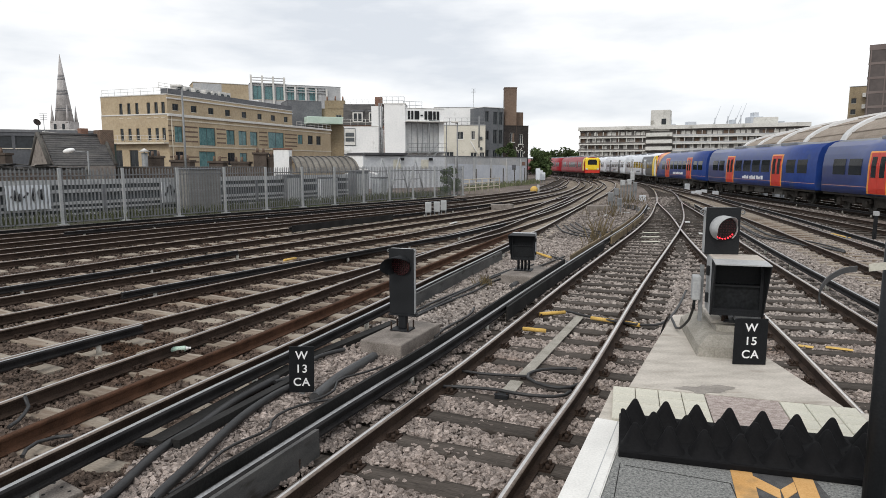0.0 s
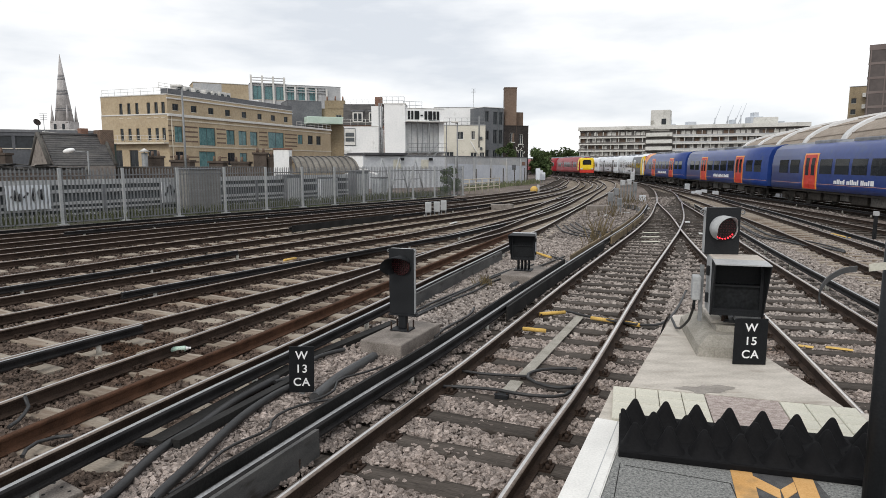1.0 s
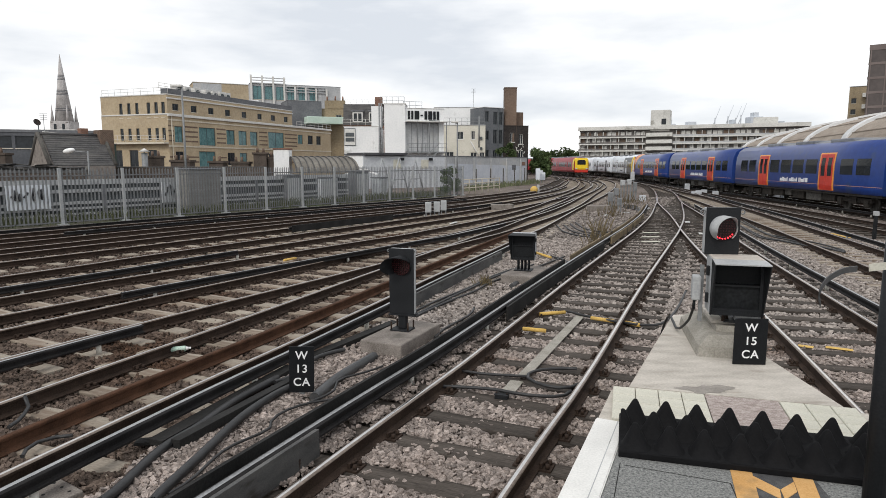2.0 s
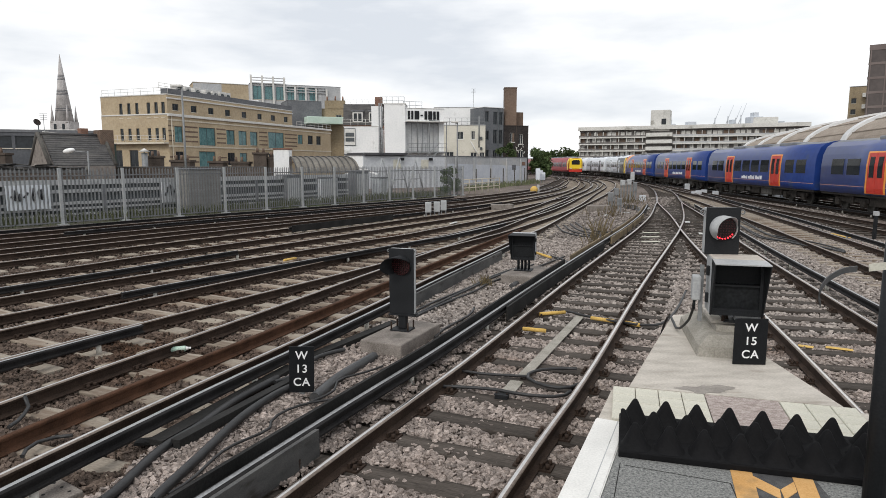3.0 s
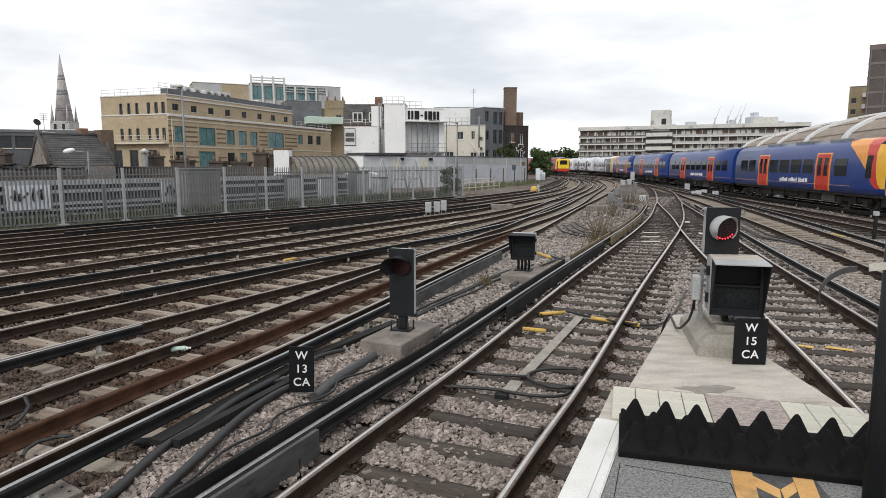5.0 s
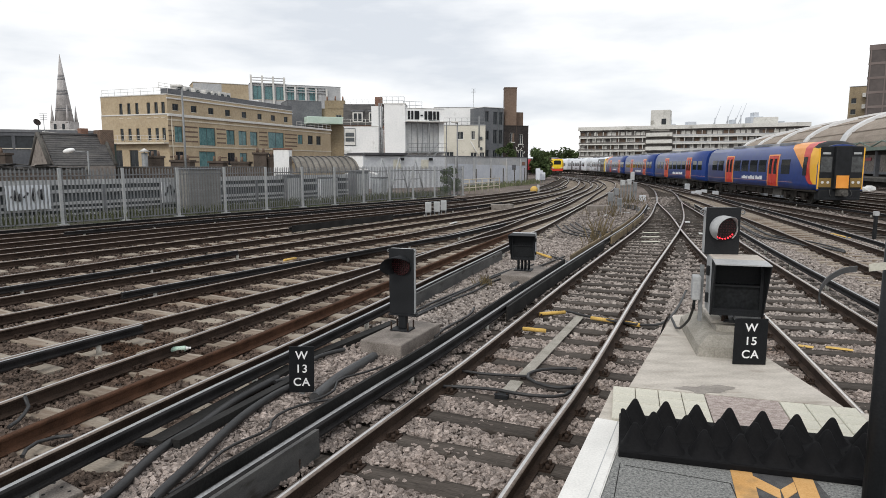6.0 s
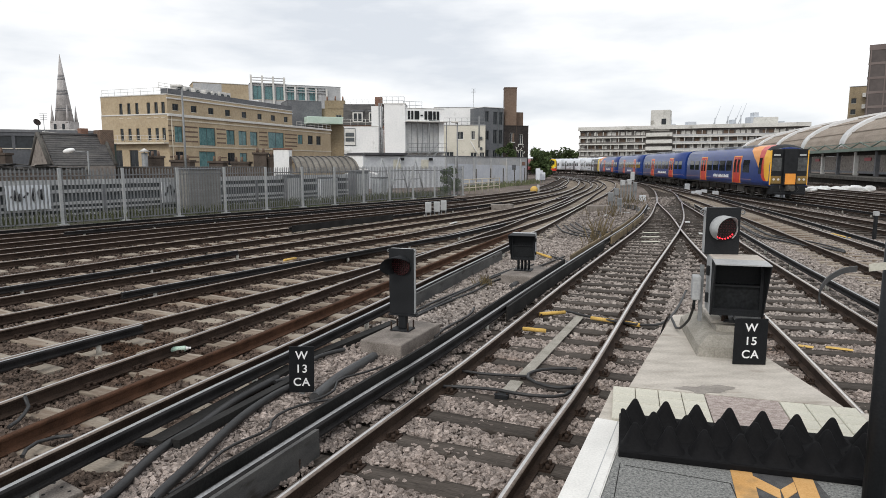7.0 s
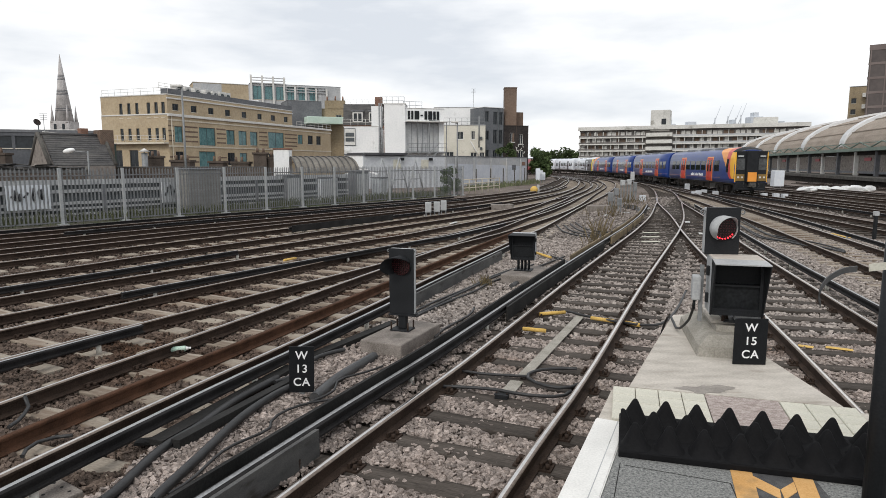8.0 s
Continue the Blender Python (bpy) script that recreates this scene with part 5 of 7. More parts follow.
strip((5.49, 8.81, -0.16), (5.78, 8.64, -0.16), 0.10, 0.01, "yellow", "yellow_marker", "flat yellow marker on a sleeper", "marker")
for k in range(3):
    strip((6.7, 21.22, -0.16), (7.33, 21.22, -0.16), 0.2, 0.012, "paving", "pale_board", "pale yellowish board between the rails", "board").matrix_basis = pose(0.45 * k, 1.35 * k, 0)
    strip((12.76, 24.04, -0.16), (12.48, 22.54, -0.16), 0.16, 0.012, "yellow", "yellow_marker", "flat yellow marker on a sleeper", "marker").matrix_basis = pose(1.9 * k, -0.3 * k, 0)
bot = thing("bottle", "crumpled green plastic bottle on a sleeper", "bottle", pose(*(-3.66, 8.52, -0.1), 0, 0, 20))
part("body", tube([(-0.16, 0, 0), (-0.05, 0.005, 0), (0.08, 0, 0.002)], 0.04, 12, 0.03), surface("bottle_plastic", (0.25, 0.42, 0.33), (0.55, 0.66, 0.58), 12, 0.2, 0.3, dist=0.004), bot)
part("neck", rod((0.08, 0, 0.002), (0.13, 0, 0.002), 0.03, 0.014), "bag", bot)
part("cap", rod((0.13, 0, 0.002), (0.15, 0, 0.002), 0.015), "whitewall", bot)

# ---- ballast stones ----
rs = np.random.RandomState(7)
# a broken stone: a skewed block with one face drawn together
blk_v = np.array([(-1, -1, -1), (1, -1, -1), (1, 1, -1), (-1, 1, -1), (-0.72, -0.72, 1), (0.72, -0.72, 1), (0.72, 0.72, 1), (-0.72, 0.72, 1)]) * 0.78
blk_f = np.array([(3, 2, 1), (3, 1, 0), (4, 5, 6), (4, 6, 7), (0, 1, 5), (0, 5, 4), (1, 2, 6), (1, 6, 5), (2, 3, 7), (2, 7, 6), (3, 0, 4), (3, 4, 7)])


SLEEPERS = [q for key in TRACK for q in frames(TRACK[key]) if 2.5 < q[0].y < 30 and abs(q[0].x) < 24]


def stones(label, n, y0, y1, size, wide, low, mat, side=0):
    """Loose stones strewn over a stretch ahead of the platform."""
    y = y0 + (y1 - y0) * rs.rand(n)
    x = (rs.rand(n) * 2 - 1) * 0.74 * (y + 0.6) * wide
    a = np.tan(radians(23.4))
    on_plat = (x > -0.70 + y * a) & (x < 1.75 + y * 0.268) & (y < 6.5)
    bound = -2.95 + (y - 4.4) * 0.338 + 0.12 * np.sin(y * 3)
    ok = ~on_plat & ((x < bound) if side < 0 else (x >= bound))
    x, y = x[ok], y[ok]
    # few stones lie on the sleepers
    free = rs.rand(len(x)) < 0.06
    bare = np.ones(len(x), bool)
    for p, r, d in SLEEPERS:
        if y0 - 1.5 < p.y < y1 + 1.5:
            near = np.abs(y - p.y) < 1.5
            dx, dy = x[near] - p.x, y[near] - p.y
            bare[near] &= ~((np.abs(dx * r.x + dy * r.y) < 1.3) & (np.abs(dx * d.x + dy * d.y) < 0.135))
    x, y = x[bare | free], y[bare | free]
    k = len(x)
    s = size * (0.6 + 0.7 * rs.rand(k))
    shape = (blk_v[None] + 0.30 * (rs.rand(k, 8, 3) * 2 - 1)) * (0.50 + 0.72 * rs.rand(k, 1, 3))
    ang = rs.rand(k, 3) * 6.28
    for ax in range(3):
        c, d = np.cos(ang[:, ax])[:, None], np.sin(ang[:, ax])[:, None]
        i, j = (ax + 1) % 3, (ax + 2) % 3
        u, v = shape[:, :, i].copy(), shape[:, :, j].copy()
        shape[:, :, i], shape[:, :, j] = u * c - v * d, u * d + v * c
    shape[:, :, 2] *= 0.8
    low = low + 0.05 * ((side > 0) & (x < -1.45 + (y - 4.4) * 0.435))
    hump = 0.016 * np.sin(x * 2.1 + y) * np.cos(y * 1.7)
    v = shape * s[:, None, None] + np.stack([x, y, low + hump + 0.010 * rs.randn(k)], 1)[:, None, :]
    f = (blk_f[None] + 8 * np.arange(k)[:, None, None]).reshape(-1, 3)
    me = bpy.data.meshes.new("ballast")
    me.vertices.add(k * 8)
    me.vertices.foreach_set("co", v.reshape(-1))
    me.loops.add(len(f) * 3)
    me.loops.foreach_set("vertex_index", f.reshape(-1))
    me.polygons.add(len(f))
    me.polygons.foreach_set("loop_start", np.arange(0, len(f) * 3, 3))
    me.update(calc_edges=True)
    me.shade_flat()
    me.materials.append(M[mat])
    tagged(new("ballast", me), label, "ballast", kind="stuff")


stones("loose grey-pink granite ballast stones between the rails", 96000, 3.2, 9.5, 0.0265, 1.0, -0.188, "stone", 1)
stones("brown dirty ballast stones among the near tracks", 76000, 3.2, 10.5, 0.028, 1.0, -0.195, "stone_brown", -1)
stones("grey ballast stones around the tracks further out", 72000, 9.5, 22, 0.033, 0.95, -0.196, "stone_grey", 1)
stones("brown ballast stones around the tracks further out", 72000, 10.5, 24, 0.036, 0.95, -0.203, "stone_brown", -1)
stones("grey ballast stones in the far station throat", 60000, 22, 50, 0.052, 0.85, -0.222, "stone_grey", 1)
stones("brown ballast stones in the far station throat", 18000, 24, 48, 0.075, 0.8, -0.26, "stone_brown", -1)


# ---- buildings ----
def panel(bm, m, L, z0, z1, holes, thick=0.22):
    """A wall of length L in the plane y = 0 with openings that have reveals."""
    us = sorted({0.0, L, *(h[0] for h in holes), *(h[1] for h in holes)})
    zs = sorted({z0, z1, *(h[2] for h in holes), *(h[3] for h in holes)})
    for a, b in zip(us, us[1:]):
        for c, d in zip(zs, zs[1:]):
            cu, cz = (a + b) / 2, (c + d) / 2
            if any(h[0] < cu < h[1] and h[2] < cz < h[3] for h in holes):
                continue
            bm.faces.new([bm.verts.new(m @ Vector(p)) for p in ((a, 0, c), (b, 0, c), (b, 0, d), (a, 0, d))])
    for u0, u1, a, b, *_ in holes:
        for q in (((u0, 0, a), (u0, 0, b), (u0, thick, b), (u0, thick, a)), ((u1, 0, b), (u1, 0, a), (u1, thick, a), (u1, thick, b)),
                  ((u0, 0, b), (u1, 0, b), (u1, thick, b), (u0, thick, b)), ((u0, 0, a), (u0, thick, a), (u1, thick, a), (u1, 0, a))):
            bm.faces.new([bm.verts.new(m @ Vector(p)) for p in q])


def glaze(parent, m, hole, frm="framedark", glass="glass", bars_=1, sill=True):
    u0, u1, a, b = hole[:4]
    f = 0.07
    bm = bmesh.new()
    for q in ((u0, u1, a, a + f), (u0, u1, b - f, b), (u0, u0 + f, a + f, b - f), (u1 - f, u1, a + f, b - f)):
        bx(bm, q[0], q[1], 0.12, 0.20, q[2], q[3], m)
    for k in range(bars_):
        c = u0 + (u1 - u0) * (k + 1) / (bars_ + 1)
        bx(bm, c - 0.03, c + 0.03, 0.13, 0.19, a + f, b - f, m)
    w = part("window", bm, frm, parent)
    part("pane", box(u0 + 0.01, u1 - 0.01, 0.16, 0.175, a + 0.01, b - 0.01, m=m), glass, w)
    if sill:
        part("sill", box(u0 - 0.08, u1 + 0.08, -0.07, 0.10, a - 0.09, a - 0.004, m=m), "sandstone" if frm == "framedark" else "frame", w)


def building(name, label, P, Q, depth, z1, wall, roof="flatroof", front=(), left=(), frm="framedark", glass="glass", bars_=1, parapet=0.35, coping="frame", base=-0.3, sills=True):
    """A block whose front runs from P to Q (as seen from the railway, left to right)."""
    P, Q = Vector((*P, 0)), Vector((*Q, 0))
    e = (Q - P).normalized()
    L = (Q - P).length
    m = posed(P, e, Vector((-e.y, e.x, 0)))
    ml = m @ pose(0, depth, 0, 0, 0, -90)
    b = thing(name, label, "building", kind="structure")
    bm = bmesh.new()
    panel(bm, m, L, base, z1, front)
    panel(bm, ml, depth, base, z1, left)
    for q in (((L, 0, base), (L, depth, base), (L, depth, z1), (L, 0, z1)), ((L, depth, base), (0, depth, base), (0, depth, z1), (L, depth, z1)), ):
        bm.faces.new([bm.verts.new(m @ Vector(p)) for p in q])
    part("wall", bm, wall, b)
    part("roof", box(0.02, L - 0.02, 0.02, depth - 0.02, z1 - 0.25, z1 - 0.05, m=m), roof, b)
    if parapet:
        bm = bmesh.new()
        for q in ((-0.08, L + 0.08, -0.08, 0.22), (-0.08, 0.22, 0.22, depth), (L - 0.22, L + 0.08, 0.22, depth)):
            bx(bm, *q, z1 + 0.002, z1 + parapet * 0.35, m)
        part("coping", bm, coping, b)
    for h in front:
        glaze(b, m, h, frm, h[4] if len(h) > 4 else glass, bars_, sills)
    for h in left:
        glaze(b, ml, h, frm, h[4] if len(h) > 4 else glass, bars_, sills)
    return b, m, ml, L


def railing(parent, m, u0, u1, y, z, h=1.0, step=1.5, mat="frame", r=0.03):
    bm = bmesh.new()
    for zz in (z + h * 0.5, z + h):
        cyl(bm, m @ Vector((u0, y, zz)), m @ Vector((u1, y, zz)), r, n=6)
    n = max(2, int((u1 - u0) / step))
    for k in range(n + 1):
        u = u0 + (u1 - u0) * k / n
        cyl(bm, m @ Vector((u, y, z)), m @ Vector((u, y, z + h)), r, n=6)
    part("railing", bm, mat, parent)


# yellow brick office: two lower storeys, set-back top storey
CC = Vector((-38.9, 91.03))
ee = Vector((0.346, 0.938)).normalized()
low = [(2.3, 3.9, 5.5, 7.8, "teal"), (7.3, 10.9, 5.2, 7.9, "teal"), (13.5, 15.5, 5.5, 7.8, "teal"), (16.5, 18.6, 5.5, 7.8, "teal"), (19.5, 21.5, 5.5, 7.8, "teal"), (24.6, 29.3, 5.2, 8.0, "teal"), (33.9, 35.6, 6.2, 7.9, "teal"), (37.4, 39.2, 6.2, 7.9), (40.5, 42.2, 6.2, 7.9),
       (2.3, 3.9, 2.2, 4.2), (7.1, 10.7, 1.9, 4.3, "teal"), (13.6, 15.4, 2.2, 4.2), (16.6, 18.5, 2.2, 4.2, "teal"), (24.6, 26.4, 2.2, 4.2), (28, 30, 2.2, 4.2)]
side = [(u, u + 0.62, 9.0, 11.1) for u in (3.5, 5.0, 6.5, 8.65, 10.05, 11.3)] + [(u, u + 0.62, 5.8, 7.5) for u in (3.5, 5.0, 6.5, 8.65, 10.05, 11.3)] + [(u, u + 1.6, 2.0, 4.4) for u in (2, 5, 8.5)]
low = [(h[0] - 1.1, h[1] - 1.1, *h[2:]) for h in low]
b, m, ml, L = building("office_building", "yellow brick office block with teal-tinted windows and stone bands", CC, CC + ee * 45, 12.4, 9.35, "yellowbrick", front=low, left=[h for h in side if h[3] < 9], parapet=0.5)
for z, o in ((4.85, 0.05), (8.55, 0.05)):
    part("stone_band", box(-0.06, L, -0.10, -0.002, z, z + 0.20, m=m), "sandstone", b)
for z in (5.6, 6.3, 7.0, 7.7, 2.6, 3.3):
    for u0, u1 in ((0.0, 1.0), (3.1, 5.9), (10.1, 12.2), (20.9, 23.2), (28.5, 32.5)):
        part("brick_band", box(u0, u1, -0.025, -0.002, z, z + 0.22, m=m), "brownbrick", b)
att = [(u, u + 1.2, 10.0, 10.95) for u in (1.0, 4.7, 8.4, 12.3, 16.4, 20.6, 24.5, 28.4)]
part("cornice", box(-0.1, L, -0.3, -0.004, 9.15, 9.4, m=m), "frame", b, "white cornice line")
railing(b, m, 33, 45.5, 0.3, 9.4, 1.0)
part("downpipe", rod(m @ Vector((0.6, -0.12, 0)), m @ Vector((0.6, -0.12, 9.2)), 0.08, n=8), "sandstone", b)
b, m, ml, L = building("office_building", "set-back top storey of yellow brick under a grey mansard edge", CC + ee * 0.02, CC + ee * 31.1, 12.35, 12.1, "yellowbrick", front=att, left=[h for h in side if h[3] > 9], base=9.36, parapet=0.4)
part("cornice", box(-0.1, L, -0.22, -0.004, 11.55, 11.75, m=m), "frame", b, "white cornice line")
part("mansard_edge", box(0.2, L, 0.05, 1.2, 12.28, 13.0, m=m), "leadgrey", b)
railing(b, m, 0.0, 12, 1.3, 13.0, 0.8, 1.2)
railing(b, ml, 0.0, 12.3, 0.3, 12.25, 0.9, 1.2)
for u in (4.5, 6.5, 8.5, 11, 12.6, 14.2, 15.6):
    ac = thing("air_conditioner", "grey-white rooftop air-conditioning unit with a fan", "air conditioner", m @ pose(u, 2.4, 12.06), group="rooftop units")
    part("body", box(-0.6, 0.6, -0.5, 0.5, 0, 1.9, 0.04), "frame", ac)
    bm = bmesh.new()
    cyl(bm, (0, -0.5, 1.2), (0, -0.54, 1.2), 0.42, n=16)
    part("fan", bm, "framedark", ac)
part("side_ledge", box(-3.5, 12.3, -0.9, -0.003, 5.25, 5.5, m=ml), "sandstone", b)
railing(b, ml, -3.5, 12.3, -0.8, 5.5, 0.95, 1.4)

b, m, ml, L = building("lift_house", "buff brick plant room above the office roof", (-41.6, 108), (-33.6, 112), 6, 15.9, "yellowbrick", parapet=0.3, base=12.04)
part("grey_face", box(-0.02, 4.5, -0.05, -0.003, 12.5, 15.8, m=m), "greywall", b)
b, m, ml, L = building("glazed_plant_room", "grey clad rooftop plant room with a steel frame", (-44.6, 150), (-25.0, 158), 10, 20.9, "greywall", front=[(0.6 + 2.6 * k, 2.6 + 2.6 * k, 17.3, 20.4, "teal") for k in range(6)], parapet=0.2, coping="greywall")
for k in range(8):
    part("column", box(2.5 * k, 2.5 * k + 0.4, -0.4, -0.05, 11, (22.8 if k < 4 else 20.9) - 0.1 * k, m=m), "frame", b)
for z in (20.9, 21.5, 22.1):
    part("louvre_rail", box(0, 8.0, -0.32, -0.15, z, z + 0.2, m=m), "greywall", b)
    part("louvre_rail", box(8.0, 17.5, -0.32, -0.15, z - 1.7, z - 1.5, m=m), "greywall", b)
sk = thing("roof_light", "white sloping glazed roof light", "roof light")
part("panel", box(-1.5, 1.5, -0.05, 0.05, 0, 2.0, 0.02, pose(-33.6, 112.6, 12.05, -40, 0, 20)), "whitewall", sk)
b, m, ml, L = building("grey_annex", "dark grey panelled annex behind the office", (-33.2, 138), (-26.5, 141), 8, 15.9, "leadgrey", parapet=0.2, coping="greywall")
part("canopy", box(3.4, 11.4, -3.6, -0.02, 10.9, 12.4, 0.1, m), "copper", b, "pale green curved canopy")
b, m, ml, L = building("stock_brick_gable", "yellow-brown stock brick gable with chimneys", (-27.0, 142), (-20.6, 142), 9, 14.4, "stockbrick", front=[(3.4, 4.7, 11.9, 13.1)], frm="frame", parapet=0.2, coping="stockbrick")
part("gable_shoulder", box(1.0, 5.4, 0.02, 1.0, 14.5, 16.2, m=m), "stockbrick", b)
for u in (1.0, 2.2, 3.3):
    part("chimney_pot", rod(m @ Vector((u * 1.5, 0.4, 16.2)), m @ Vector((u * 1.5, 0.4, 17.1)), 0.22, 0.14, 10), "redbrick", b)
b, m, ml, L = building("mansard_terrace", "terrace with a dark slate mansard and white dormers over red brick", (-16.5, 107), (-9.8, 107), 8, 8.8, "redbrick", front=[(0.3, 1.4, 5.8, 7.4), (0.3, 1.4, 2.6, 4.6)], frm="frame", parapet=0)
bm = bmesh.new()
vs = [bm.verts.new(m @ Vector(p)) for p in ((-0.1, -0.1, 8.8), (L, -0.1, 8.8), (L, 0.9, 12.3), (-0.1, 0.9, 12.3), (-0.1, 7, 12.3), (L, 7, 12.3), (-0.1, 8, 8.8), (L, 8, 8.8))]
for q in ((0, 1, 2, 3), (3, 2, 5, 4), (4, 5, 7, 6), (0, 3, 4, 6), (1, 7, 5, 2), (0, 6, 7, 1)):
    bm.faces.new([vs[i] for i in q])
part("mansard_roof", bm, "slate", b)
for u in (1.5, 4.2):
    d = part("dormer", box(u, u + 1.7, -0.15, 0.9, 9.3, 11.0, 0.03, m), "frame", b)
    for k in (0.2, 0.95):
        part("pane", box(u + k, u + k + 0.55, -0.18, -0.152, 9.5, 10.7, m=m), "glass", d)
    part("dormer_cap", box(u - 0.15, u + 1.85, -0.3, 0.9, 11.0, 11.2, m=m), "leadgrey", d)
railing(b, m, 0, 7, 0.95, 12.3, 0.7, 1.0, "framedark", 0.02)
part("chimney_stack", box(5.2, 6.4, 0.3, 1.3, 8.8, 13.4, 0.03, m), "redbrick", b)
railing(b, m, 0, 7.5, -1.0, 8.7, 1.0, 1.2)

# white storage building with an outside stair
b, m, ml, L = building("white_stair_tower", "white clad stair tower", (-7.75, 85), (-5.0, 85), 5, 10.25, "whitewall", parapet=0.2, coping="frame")
for u in (-0.65, -0.35):
    part("downpipe", rod(m @ Vector((u, -0.1, 0)), m @ Vector((u, -0.1, 10.3)), 0.09, n=10), "galv", b)
railing(b, m, -0.6, 2.6, 1.0, 10.25, 1.0, 0.8, "galv", 0.025)
b, m, ml, L = building("white_store", "white rendered store with an open gallery and dark sign bars", (-5.0, 85.4), (0.1, 87.2), 6, 9.75, "whitewall", front=[(0.15, 4.7, 4.0, 7.9)], parapet=0.15, coping="frame", glass="greywall", frm="galv", bars_=5, sills=False)
for k, (u0, u1) in enumerate(((0.35, 0.62), (0.82, 1.08), (1.28, 1.9), (2.12, 2.42), (2.66, 3.02), (3.2, 3.72), (3.9, 4.22), (4.4, 4.72))):
    part("sign_bar", box(u0, u1, -0.12, -0.01, 8.3 if k != 3 else 8.75, 9.4 if k != 3 else 8.92, m=m), "sigblack", b, "dark sign bar")
part("sign_bar", box(3.3, 4.8, -0.08, -0.01, 8.06, 8.2, m=m), "framedark", b)
part("gallery_floor", box(0, 5.4, -1.3, -0.01, 3.85, 4.05, m=m), "galv", b)
railing(b, m, 0.1, 5.3, -1.25, 4.05, 1.05, 0.55, "galv", 0.025)
for u in (1.3, 2.9, 5.3):
    part("gallery_post", box(u, u + 0.1, -1.3, -1.2, 0, 7.92, m=m), "galv", b)
part("gallery_roof", box(-0.1, 5.6, -1.4, -0.01, 7.92, 8.02, m=m), "frame", b)
bm = bmesh.new()
for k in range(12):
    bx(bm, 1.2 + 0.22 * k, 1.5 + 0.22 * k, -2.2, -1.4, 1.9 + 0.19 * k, 1.95 + 0.19 * k, m)
cyl(bm, m @ Vector((1.2, -2.2, 2.7)), m @ Vector((3.9, -2.2, 5.0)), 0.05, n=6)
cyl(bm, m @ Vector((1.2, -2.2, 1.8)), m @ Vector((3.9, -2.2, 4.0)), 0.09, n=6)
part("stair", bm, "galv", b)
railing(b, m, 0.2, 2.8, 1.5, 9.75, 1.0, 0.8, "galv", 0.025)
b, m, ml, L = building("white_corrugated_store", "white corrugated store wall with stains", (-13.1, 85), (-8.5, 85), 7, 7.3, "whitewall", parapet=0.15, coping="frame")
for k in range(22):
    part("corrugation", box(0.1 + k * 0.205, 0.2 + k * 0.205, -0.04, -0.002, 3.7, 7.2, m=m), "whitewall", b)
part("sign_board", box(0.1, 1.5, -0.12, -0.05, 4.9, 7.0, 0.02, m), "frame", b, "framed white sign board with dark bars")
part("sign_frame", box(0.06, 1.54, -0.10, -0.045, 4.82, 7.08, m=m), "framedark", b)
for z, w in ((6.0, 1.15), (5.35, 1.15)):
    part("sign_bar", box(0.22, 0.22 + w, -0.15, -0.125, z, z + 0.5, m=m), "framedark", b)
part("flashing", box(0, L, -0.14, -0.05, 3.55, 3.75, m=m), "leadgrey", b)
part("upper_panel", box(3.6, 5.0, 0.5, 2, 7.3, 10.0, m=m), "whitewall", b)

b, m, ml, L = building("cream_house", "cream rendered building with a flat roof and small windows", (0.1, 100), (6.6, 100), 6, 8.35, "creamwall",
                       front=[(2.0, 3.1, 6.2, 7.4), (4.3, 4.9, 6.2, 7.5), (4.2, 5.2, 2.9, 4.2), (5.6, 6.4, 2.9, 4.2), (0.2, 1.6, 3.6, 4.3)], frm="frame", parapet=0.3, coping="greywall")
railing(b, m, 0, 6.4, 0.3, 8.4, 1.1, 0.9, "galv", 0.025)
part("flue", rod(m @ Vector((4.2, -0.15, 5.9)), m @ Vector((5.6, -0.15, 3.4)), 0.1, n=8), "frame", b)
part("downpipe", rod(m @ Vector((5.5, -0.12, 5.0)), m @ Vector((5.5, -0.12, 9.8)), 0.1, n=8), "galv", b)
part("vent_box", box(5.6, 6.0, -0.25, -0.003, 6.2, 6.6, m=m), "framedark", b)
part("vent_box", box(5.7, 6.0, -0.25, -0.003, 4.6, 5.0, m=m), "framedark", b)
b, m, ml, L = building("white_gable_wall", "large blank white rendered side wall", (-1.4, 104), (6.3, 104), 6, 11.4, "whitewall", parapet=0.25, coping="greywall")
b, m, ml, L = building("dark_grey_house", "dark grey rendered house with tall white-framed windows", (6.4, 101), (9.7, 103.2), 6, 11.2, "midwall",
                       front=[(0.3, 1.0, 9.0, 10.6), (1.9, 2.7, 8.6, 10.6), (3.1, 3.8, 8.6, 10.6), (0.3, 1.0, 6.2, 7.6), (1.9, 2.7, 5.6, 7.8), (3.1, 3.8, 5.6, 7.8), (0.3, 1.0, 3.0, 4.6), (1.9, 2.7, 3.0, 4.6), (3.1, 3.8, 3.0, 4.4)], frm="framedark", parapet=0.3, coping="whitewall", sills=False)
part("downpipe", rod(m @ Vector((2.9, -0.1, 0)), m @ Vector((2.9, -0.1, 11.2)), 0.07, n=8), "framedark", b)
b, m, ml, L = building("brick_stack", "tall square brown brick chimney stack", (9.95, 104), (11.85, 104), 2.4, 14.5, "brownbrick", parapet=0.3, coping="brownbrick")
b, m, ml, L = building("sooty_house", "soot-black brick house with white sash windows and graffiti", (9.75, 103.4), (13.9, 104.6), 5, 8.5, "blackwall",
                       front=[(1.1, 1.9, 5.9, 7.4), (2.7, 3.4, 5.6, 7.2), (2.6, 3.5, 3.0, 4.6)], frm="frame", parapet=0.2, coping="blackwall")
